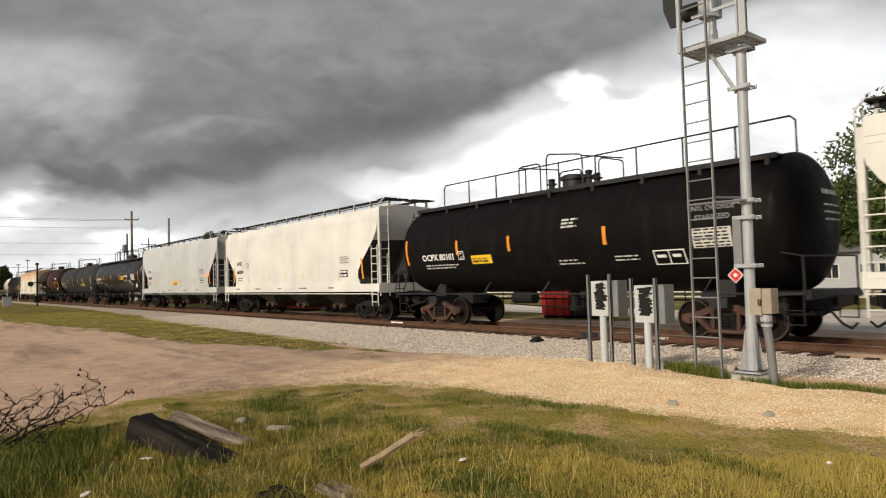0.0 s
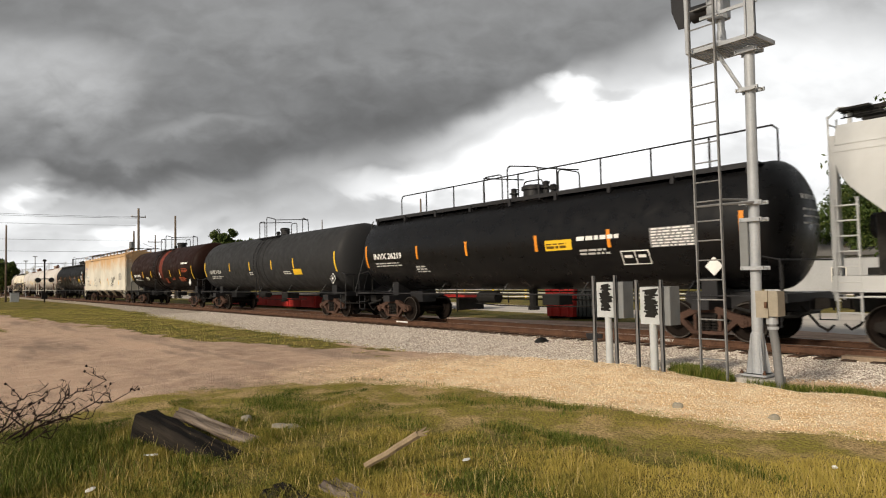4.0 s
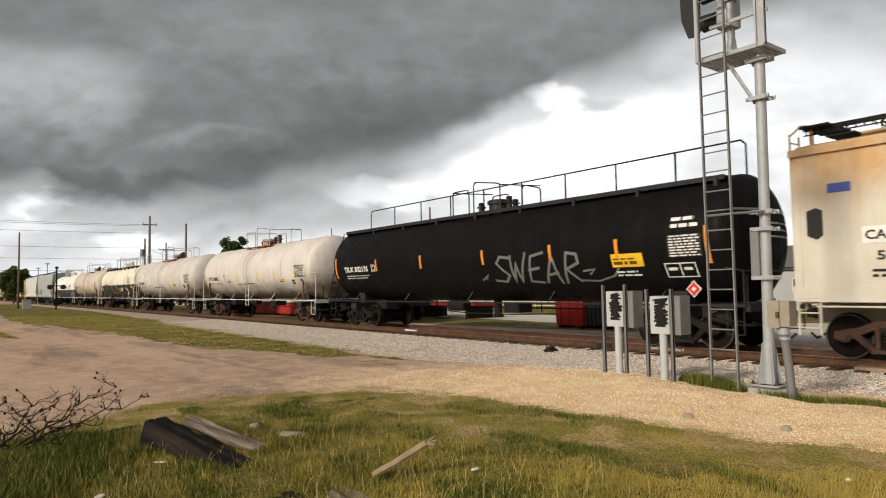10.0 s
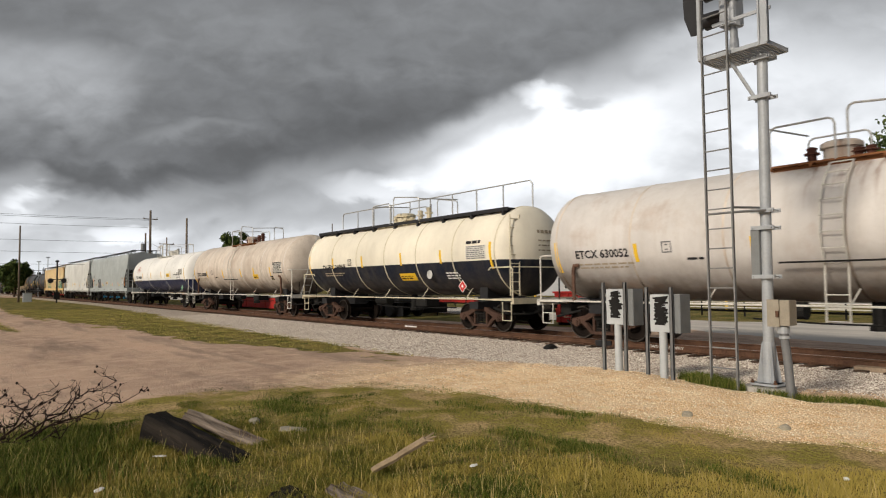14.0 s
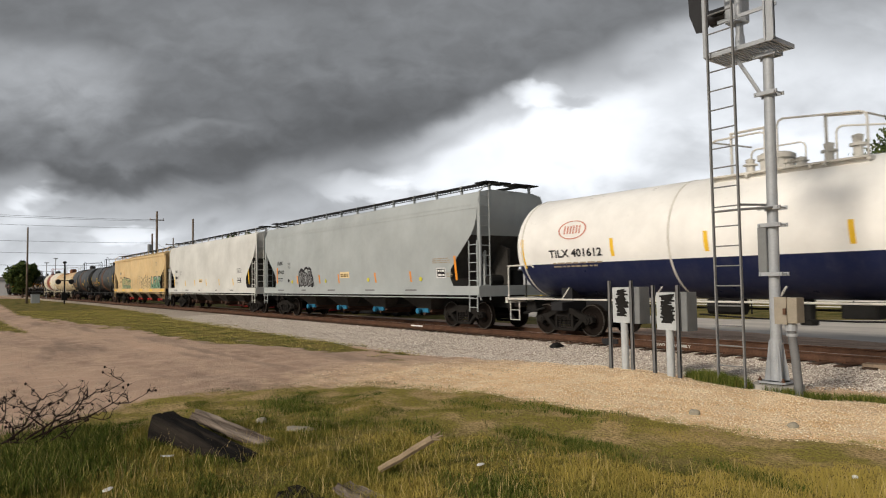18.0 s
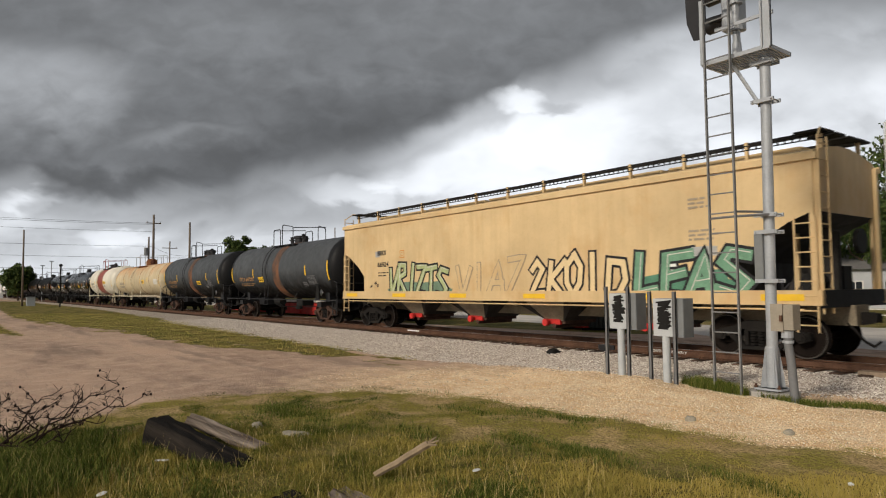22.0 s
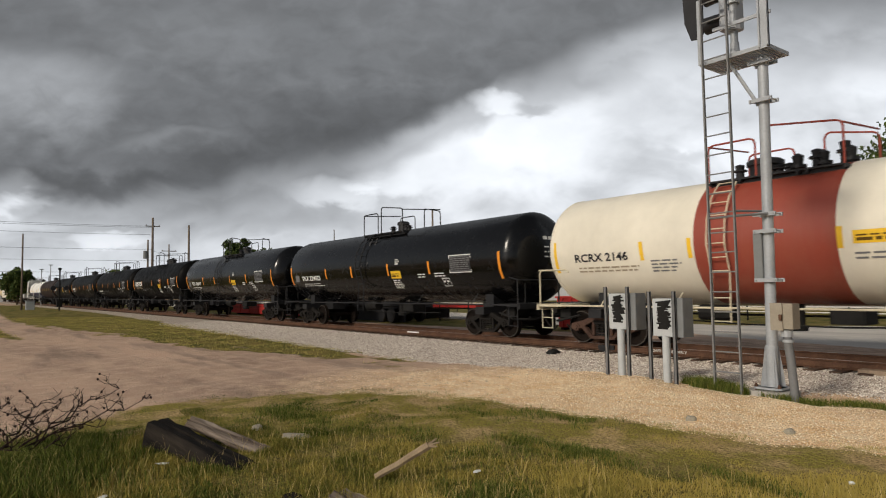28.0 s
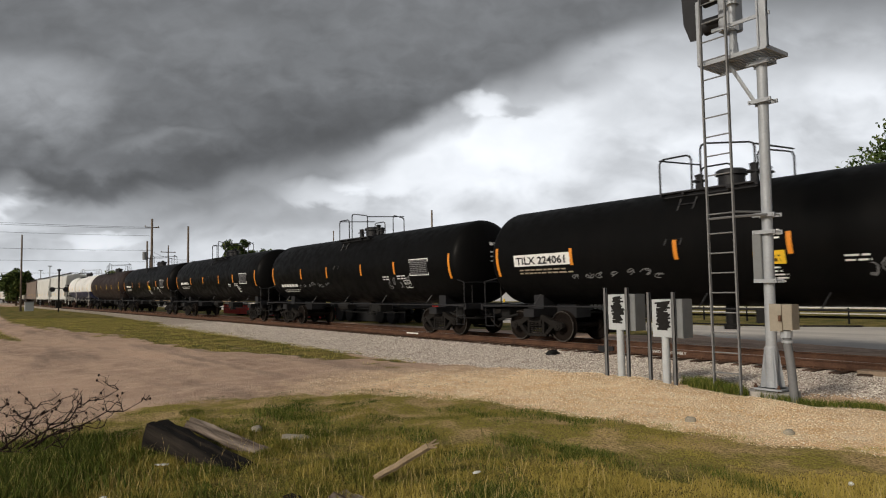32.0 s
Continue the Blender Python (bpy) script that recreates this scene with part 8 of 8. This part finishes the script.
for x, y, top in ((-139.2, 14.6, 6.3), (-139.1, 16.0, 7.1)):
    t = thing("lamp_pole", pose(x, y, -0.35), "thin steel lamp pole", "lamp pole")
    part("pole", Geo().rod((0, 0, -0.3), (0, 0, top + 0.3), 0.07, 8), STEEL, t)
    part("lamp_head", Geo().box(-0.1, 0.1, -0.35, 0.35, top + 0.25, top + 0.4), STEEL, t)


def wire(a, b, sag):
    a, b = Vector(a), Vector(b)
    pts = [a.lerp(b, i / 16) - Vector((0, 0, sag * 4 * (i / 16) * (1 - i / 16))) for i in range(17)]
    return tagged(new("overhead_wire", Geo().pipe(pts, 0.016, 4).mesh("overhead_wire", BLACK)), "thin black overhead wire between poles", "wire", "overhead wires")


for (l, r, s) in (((-84.9, -30, 10.6), (-92.4, 22.1, 10.45), 0.5), ((-84.9, -30, 10.3), (-92.4, 22.1, 10.3), 0.5), ((-84.9, -30, 9.6), (-92.5, 21.9, 9.35), 0.5), ((-84.9, -30, 7.8), (-92.3, 22.3, 7.4), 0.45),
                  ((-84.9, -30, 6.5), (-91.5, 26.3, 5.9), 0.4), ((-84.9, -30, 4.9), (-90.9, 27.5, 4.4), 0.3), ((-92.4, 22.2, 7.3), (-91.2, 26.5, 6.2), 0.4), ((-91.2, 26.5, 6.0), (-60.4, 44.5, 7.0), 0.6)):
    wire(l, r, s)

# ---- crossing gear far down the line ----
t = thing("crossing_signal", pose(-92.3, 11.6, -0.35), "black railway crossing flasher on a post", "crossing signal")
part("post", Geo().rod((0, 0, -0.2), (0, 0, 5.0), 0.09, 10), DARKSTEEL, t)
part("bell", Geo().turned([(5.0, 0.2), (5.15, 0.22), (5.25, 0.1)], 12, "z"), DARKSTEEL, t)
part("arm", Geo().rod((0, -0.75, 2.9), (0, 0.75, 2.9), 0.05, 8), DARKSTEEL, t)
for s in (-0.7, 0.7):
    part("lamp", Geo().rod((0.0, s, 2.75), (0.3, s, 2.75), 0.3, 14), BLACK, t, "black round flasher lamp")
part("case", Geo().box(-0.25, 0.25, -0.3, 0.3, 0.5, 1.3), DARKSTEEL, t)
t = thing("relay_cabinet", pose(-97.0, 9.0, -0.35) @ Matrix.Scale(0.62, 4), "silver steel relay cabinet on a slab", "cabinet")
part("case", Geo().box(-0.6, 0.6, -0.75, 0.75, 0.15, 2.0, c=0.03), STEEL, t)
part("roof", Geo().box(-0.68, 0.68, -0.82, 0.82, 2.0, 2.1), STEEL, t)
part("door", Geo().box(0.6, 0.63, -0.68, 0.68, 0.25, 1.92), BOXFACE, t)
part("slab", Geo().box(-1.0, 1.0, -1.2, 1.2, -0.1, 0.15), CONCRETE, t)


# ---- trees ----
def tree(x, y, height, crown_r, crown_low, label, seed, clumps=60, leaves=70, leaf=0.22, base=-0.35):
    rnd = random.Random(seed)
    t = thing("tree", pose(x, y, base), label, "tree")
    tr = Geo()
    tr.rod((0, 0, -0.3), (0.1, 0, crown_low), 0.05 * height * 0.55, 10, 0.035 * height * 0.5)
    tr.rod((0.1, 0, crown_low), (0.0, 0.2, height * 0.8), 0.035 * height * 0.5, 8, 0.05)
    part("trunk", tr, BARK, t, smooth=True)
    centres = []
    for k in range(clumps):
        while True:
            p = Vector((rnd.uniform(-1, 1), rnd.uniform(-1, 1), rnd.uniform(-1, 1)))
            if p.length < 1:
                break
        s = 0.8 + 0.35 * noise.noise(p * 2.0 + Vector((seed, 0, 0)))
        centres.append(Vector((p.x * crown_r * s, p.y * crown_r * s, crown_low + (height - crown_low) * (0.5 + 0.5 * p.z * s))))
    for k in range(7):
        c = centres[k]
        g, _ = bent_limb((0.05, 0.05, crown_low * 0.9 + 0.1 * k), c, 0.018 * height * 0.5, 0.03, seed * 10 + k, 5, 0.2)
        part("limb", g, BARK, t)
    v, f = [], []
    for c in centres:
        cr = crown_r * rnd.uniform(0.18, 0.34)
        for _ in range(leaves):
            d = Vector((rnd.gauss(0, 1), rnd.gauss(0, 1), rnd.gauss(0, 1))).normalized() * rnd.random() ** 0.45
            p = c + Vector((d.x, d.y, d.z * 0.8)) * cr * 0.9
            a = Vector((rnd.uniform(-1, 1), rnd.uniform(-1, 1), rnd.uniform(-1, 1))).normalized()
            b = a.orthogonal().normalized()
            s = leaf * rnd.uniform(0.6, 1.3)
            n = len(v)
            v += [tuple(p - a * s), tuple(p + b * s * 0.5), tuple(p + a * s), tuple(p - b * s * 0.5)]
            f.append((n, n + 1, n + 2, n + 3))
    me = bpy.data.meshes.new("crown")
    me.from_pydata(v, [], f)
    me.materials.append(LEAF.m)
    part("crown", me, None, t, "ragged crown of small dark green leaves")
    return t


tree(-9.0, 41.3, 12.2, 6.0, 1.2, "large dark green oak across the road", 1, 320, 330, 0.13)
tree(-21.5, 60.0, 10.0, 4.6, 2.0, "dark green tree behind the house", 2, 80, 200, 0.14)
tree(-122.0, 44.7, 12.6, 3.4, 4.0, "rounded green tree behind the line", 3, 120, 200, 0.18)
tree(-138.0, 55.5, 12.0, 3.6, 4.0, "green tree behind the line", 4, 50, 120, 0.2)
tree(-160.0, 12.6, 7.9, 3.7, 1.0, "broad dark tree far down the line", 5, 80, 80, 0.36)
tree(-166.0, 6.0, 7.0, 3.2, 1.0, "small dark tree far down the line", 6, 40, 60, 0.32)
tree(-3.0, 52.0, 11.0, 5.0, 2.0, "dark tree beyond the road", 7, 70, 160, 0.15)
tree(-200.0, 40.0, 9.0, 7.0, 1.5, "dark tree far along the line", 8, 60, 60, 0.45)

# ---- ties, ballast, pebbles and grass ----
for k in range(150):
    x = -72.5 + k * 0.52
    o = part("tie", tie_mesh, None, track)
    o.location = (x, 0, 0)
    if x > -46:
        for sy in (-0.7525, 0.7525):
            o = part("tie_plate", plate_mesh, None, track)
            o.location = (x, sy, 0)
for k in range(1, 3):
    g = Geo()
    for j in range(220):
        g.box(-72.5 - j * 0.52 - 0.115, -72.5 - j * 0.52 + 0.115, -1.3, 1.3, -0.3, -0.182)
    if k == 1:
        tagged(part("far_ties", g, TIE_M, track), kind="stuff")


def scatter_stones(name, mat, xs, ys, sizes, label, cat, seed, flat=0.7):
    """Angular stones as one mesh; every stone is a squashed octahedron with a cut top."""
    rs = np.random.RandomState(seed)
    n = len(xs)
    unit = np.array([(1, 0, 0), (0.35, 0.9, 0.1), (-0.8, 0.6, -0.1), (-0.85, -0.5, 0.1), (0.3, -0.95, -0.1), (0.35, 0.2, 0.9), (-0.4, -0.15, 0.85), (0, 0, -0.8)])
    tri = np.array([(0, 1, 5), (1, 2, 5), (2, 6, 5), (2, 3, 6), (3, 4, 6), (4, 5, 6), (4, 0, 5), (1, 0, 7), (2, 1, 7), (3, 2, 7), (4, 3, 7), (0, 4, 7)])
    a = rs.uniform(0, 6.283, n)
    jit = 1 + rs.uniform(-0.3, 0.3, (n, 8, 3))
    p = unit[None] * jit * sizes[:, None, None]
    p[:, :, 2] *= flat
    tilt = rs.uniform(-0.6, 0.6, n)
    c, s = np.cos(tilt)[:, None], np.sin(tilt)[:, None]
    py, pz = p[:, :, 1] * c - p[:, :, 2] * s, p[:, :, 1] * s + p[:, :, 2] * c
    c, s = np.cos(a)[:, None], np.sin(a)[:, None]
    px, py = p[:, :, 0] * c - py * s, p[:, :, 0] * s + py * c
    z = ground_height(xs, ys)
    v = np.stack([px + xs[:, None], py + ys[:, None], pz + (z + sizes * 0.15)[:, None]], -1).reshape(-1, 3)
    f = (tri[None] + (np.arange(n) * 8)[:, None, None]).reshape(-1, 3)
    me = bpy.data.meshes.new(name)
    me.vertices.add(len(v))
    me.vertices.foreach_set("co", v.astype(np.float32).ravel())
    me.loops.add(len(f) * 3)
    me.loops.foreach_set("vertex_index", f.astype(np.int32).ravel())
    me.polygons.add(len(f))
    me.polygons.foreach_set("loop_start", np.arange(0, len(f) * 3, 3, dtype=np.int32))
    me.update(calc_edges=True)
    me.materials.append(mat.m if isinstance(mat, Mat) else mat)
    return tagged(new(name, me), label, cat, kind="stuff")


DIRTSTONE = plain("dirt_coloured_stone", (0.42, 0.33, 0.25), 0.9, 0, 0.35, 3.0)
VERGE = Mat("verge_grass", 0.75)
VERGE.color(VERGE.mix(VERGE.math("ADD", VERGE.math("MULTIPLY", VERGE.island(), 0.5), VERGE.math("MULTIPLY", VERGE.ramp(VERGE.noise(0.35, 4), (0.35, 0.0), (0.65, 1.0)), 0.5)), (0.20, 0.20, 0.03), (0.58, 0.46, 0.14)))
RANK = Mat("rank_green_grass", 0.7)
RANK.color(RANK.ramp(RANK.island(), (0.0, (0.035, 0.055, 0.008)), (0.6, (0.095, 0.125, 0.018)), (1.0, (0.27, 0.24, 0.07))))
rs = np.random.RandomState(5)
n = 200000
bx_ = -3 + 2 - 45 * rs.uniform(0, 1, n) ** 1.35 + 3
by_ = rs.uniform(9.4, 16.6, n)
keep = (ground_zones(bx_, by_)["ballast"] > rs.uniform(0.15, 0.75, n)) & ~((np.abs(by_ - 14.9) < 0.09) | (np.abs(by_ - 16.4) < 0.09))
keep &= ~((np.abs(by_ - TRACK_Y) < 1.3) & (np.abs(((bx_ + 72.5 + 0.26) % 0.52) - 0.26) < 0.14))
bx_, by_ = bx_[keep], by_[keep]
scatter_stones("ballast_stones", BALLAST.m, bx_, by_, 0.009 + 0.016 * rs.uniform(0, 1, len(bx_)) ** 1.4, "loose grey crushed ballast stones", "ballast", 6)
n = 120000
px_ = rs.uniform(-14, 2.5, n)
py_ = rs.uniform(5.0, 12.5, n)
zn = ground_zones(px_, py_)
keep = (zn["sand"] > rs.uniform(0.2, 0.9, n)) & (zn["grass"] < 0.6)
scatter_stones("limestone_pebbles", PEBBLE.m, px_[keep], py_[keep], 0.003 + 0.010 * rs.uniform(0, 1, keep.sum()) ** 3.0, "pale limestone pebbles strewn on sand", "pebbles", 7)
n = 5000
px_, py_ = -9 - 30 * rs.uniform(0, 1, n) ** 1.6, rs.uniform(-2, 10, n)
zn = ground_zones(px_, py_)
keep = (zn["grass"] < 0.3) & (zn["ballast"] < 0.3)
scatter_stones("dirt_pebbles", DIRTSTONE, px_[keep], py_[keep], rs.uniform(0.005, 0.016, keep.sum()), "small stones strewn on bare dirt", "pebbles", 8)


def grass(name, xs, ys, hs, ws, label, seed):
    """Blades of two segments each, bent over, as one mesh."""
    rs = np.random.RandomState(seed)
    n = len(xs)
    z = ground_height(xs, ys) - 0.01
    a, lean, way = rs.uniform(0, 6.283, n), rs.uniform(0.1, 0.75, n) * hs, rs.uniform(0, 6.283, n)
    dx, dy = np.cos(a) * ws / 2, np.sin(a) * ws / 2
    lx, ly = np.cos(way) * lean, np.sin(way) * lean
    pts = [(xs - dx, ys - dy, z), (xs + dx, ys + dy, z), (xs + dx * 0.8 + lx * 0.35, ys + dy * 0.8 + ly * 0.35, z + hs * 0.6), (xs - dx * 0.8 + lx * 0.35, ys - dy * 0.8 + ly * 0.35, z + hs * 0.6), (xs + lx, ys + ly, z + hs)]
    v = np.stack([np.stack(p, -1) for p in pts], 1).reshape(-1, 3)
    o = (np.arange(n) * 5)[:, None]
    tri = np.concatenate([o + np.array([[0, 1, 2]]), o + np.array([[0, 2, 3]]), o + np.array([[3, 2, 4]])], 1).reshape(-1, 3)
    me = bpy.data.meshes.new(name)
    me.vertices.add(len(v))
    me.vertices.foreach_set("co", v.astype(np.float32).ravel())
    me.loops.add(len(tri) * 3)
    me.loops.foreach_set("vertex_index", tri.astype(np.int32).ravel())
    me.polygons.add(len(tri))
    me.polygons.foreach_set("loop_start", np.arange(0, len(tri) * 3, 3, dtype=np.int32))
    me.update(calc_edges=True)
    me.materials.append(BLADE.m)
    return tagged(new(name, me), label, "grass", kind="stuff")


n = 620000
gxs = -1.0 - 9.8 * rs.uniform(0, 1, n)
gys = rs.uniform(0.2, 8.2, n)
zn = ground_zones(gxs, gys)
d = 0.55 * value_noise(gxs, gys, 0.55, 3) + 0.45 * value_noise(gxs, gys, 0.17, 4)
worn = zn["worn"]
bare = value_noise(gxs + gys * 0.3, gys, 0.6, 8)
keep = (zn["grass"] > rs.uniform(0.15, 0.85, n)) & (d + rs.uniform(-0.35, 0.35, n) > 0.22 + 0.25 * worn) & (rs.uniform(0, 1, n) > worn * np.where(bare > 0.58, 0.85, 0.3)) & (np.hypot(gxs, gys) > 3.0)
gxs, gys, d, worn = gxs[keep], gys[keep], d[keep], worn[keep]
hs = (0.018 + (0.075 + 0.05 * np.clip((-5.0 - gxs) / 3, 0, 1)) * np.clip(d, 0, 1) ** 2) * (1 - 0.6 * worn) * (1 + 0.5 * np.clip((2.2 - gys) / 1.5, 0, 1)) * rs.uniform(0.45, 1.4, len(gxs))
grass("lawn_grass", gxs, gys, hs, rs.uniform(0.003, 0.0065, len(gxs)), "patchy green and straw-coloured rough grass", 9)
n = 170000
gxs, gys = rs.uniform(-10, 9, n), rs.uniform(-9, 8, n)
done = (gxs < -1.0) & (gys > 0.2) & (np.hypot(gxs, gys) > 3.0)
zn = ground_zones(gxs, gys)
keep = ~done & (zn["grass"] > rs.uniform(0.15, 0.85, n)) & (rs.uniform(0, 1, n) > zn["worn"] * 0.6)
gxs, gys = gxs[keep], gys[keep]
grass("lawn_grass", gxs, gys, (0.03 + 0.08 * value_noise(gxs, gys, 0.5, 3)) * rs.uniform(0.5, 1.3, len(gxs)), rs.uniform(0.008, 0.014, len(gxs)), "rough grass underfoot, green and straw-coloured", 19)
n = 2600
gxs, gys = -1.5 - 6.5 * rs.uniform(0, 1, n), rs.uniform(0.4, 5.6, n)
keep = (ground_zones(gxs, gys)["worn"] < 0.2) & (np.hypot(gxs, gys) > 3.4)
gxs, gys = gxs[keep], gys[keep]
straw = grass("dry_stalks", gxs, gys, rs.uniform(0.1, 0.24, len(gxs)), rs.uniform(0.002, 0.004, len(gxs)), "thin dry straw-coloured grass stalks", 14)
STRAW = plain("dry_straw", (0.52, 0.40, 0.17), 0.8, 0, 0.3, 4.0)
straw.data.materials[0] = STRAW
n = 60000
gxs, gys = rs.uniform(-60, -13, n), rs.uniform(-4, 13, n)
zn = ground_zones(gxs, gys)
keep = zn["grass"] > rs.uniform(0.3, 0.8, n)
gxs, gys = gxs[keep], gys[keep]
grass("verge_grass", gxs, gys, rs.uniform(0.025, 0.075, len(gxs)), rs.uniform(0.008, 0.02, len(gxs)), "short yellowish grass on the verge", 10).data.materials[0] = VERGE.m
spots = np.array([(-7.0, 0.5, 1.0, 0.55, 12), (-7.7, 1.05, 0.5, 0.3, 5), (-8.0, 3.6, 0.7, 0.3, 5), (-6.57, 5.4, 0.5, 0.2, 1), (-5.64, 6.06, 0.6, 0.25, 2), (-4.6, 4.85, 0.5, 0.2, 4), (-3.9, 3.45, 0.4, 0.25, 5), (-4.3, 5.0, 0.3, 0.12, 2), (-2.94, 5.2, 0.35, 0.15, 2), (-5.4, 1.6, 0.5, 0.3, 4), (-5.6, 4.1, 0.8, 0.25, 3)])
n = 46000
k3 = rs.choice(len(spots), n, p=spots[:, 4] / spots[:, 4].sum())
gxs, gys = spots[k3, 0] + rs.normal(0, 0.75, n) * spots[k3, 2], spots[k3, 1] + rs.normal(0, 0.75, n) * spots[k3, 3]
keep = (np.hypot(gxs, gys) > 2.9) & ((k3 < 2) | (value_noise(gxs, gys, 0.22, 6) + rs.uniform(-0.3, 0.3, n) > 0.5))
gxs, gys = gxs[keep], gys[keep]
dense = grass("rank_grass", gxs, gys, np.where((gxs < -6.0) & (gys < 2), 1.0, 0.45) * rs.uniform(0.05, 0.17, len(gxs)), rs.uniform(0.004, 0.009, len(gxs)), "dense dark green grass growing rank", 12)
dense.data.materials[0] = RANK.m
n = 9000
ang_, rad_ = rs.uniform(0, 6.283, n), rs.uniform(0, 1, n) ** 0.7
k3 = rs.randint(0, 4, n)
cx_, cy_ = np.array([-6.2, -5.9, -4.9, -3.9])[k3], np.array([10.3, 10.0, 10.25, 10.55])[k3]
gxs, gys = cx_ + np.cos(ang_) * rad_ * np.array([0.55, 0.5, 0.5, 0.9])[k3], cy_ + np.sin(ang_) * rad_ * 0.28
grass("mast_grass", gxs, gys, rs.uniform(0.03, 0.10, n) * np.where(k3 < 2, 2.0, 1.3), rs.uniform(0.004, 0.009, n), "green tufts of grass round the mast", 11).data.materials[0] = RANK.m

def motions():
    """The train rolls by at a steady speed, its wheels turn while it is near; the cloud bank drifts."""
    for car in TRAIN:
        m = car.matrix_basis.copy()
        walk(car, [(0, m), (32, Matrix.Translation((SPEED * 32, 0, 0)) @ m)])
    for car, wheel, wx in WHEELS:
        t0 = max(0.0, (-42.0 - TRAIN_START[car.name]) / SPEED)
        t1 = min(32.0, (8.0 - TRAIN_START[car.name]) / SPEED)
        if t1 <= t0:
            continue
        n = int((t1 - t0) * FPS)
        rows = [] if t0 == 0 else [(0, pose(wx, 0, 0.457))]
        rows += [(t0 + k / FPS, pose(wx, 0, 0.457, 0, math.degrees(SPEED / 0.457 * k / FPS) % 360, 0)) for k in range(n + 1)]
        last = rows[-1][1]
        if rows[-1][0] < 32 - 0.5 / FPS:
            rows.append((32, last))
        walk(wheel, rows)
    c0 = AWAY * 1500 + Vector((0, 0, 1.6))
    walk(cloud_bank, [(t, pose(*(c0 - RIGHT * 300 * t / 32 + Vector((0, 0, 1.1 * (t - 9)))), 0, 0, CLOUD_TURN)) for t in (0, 32)])


motions()
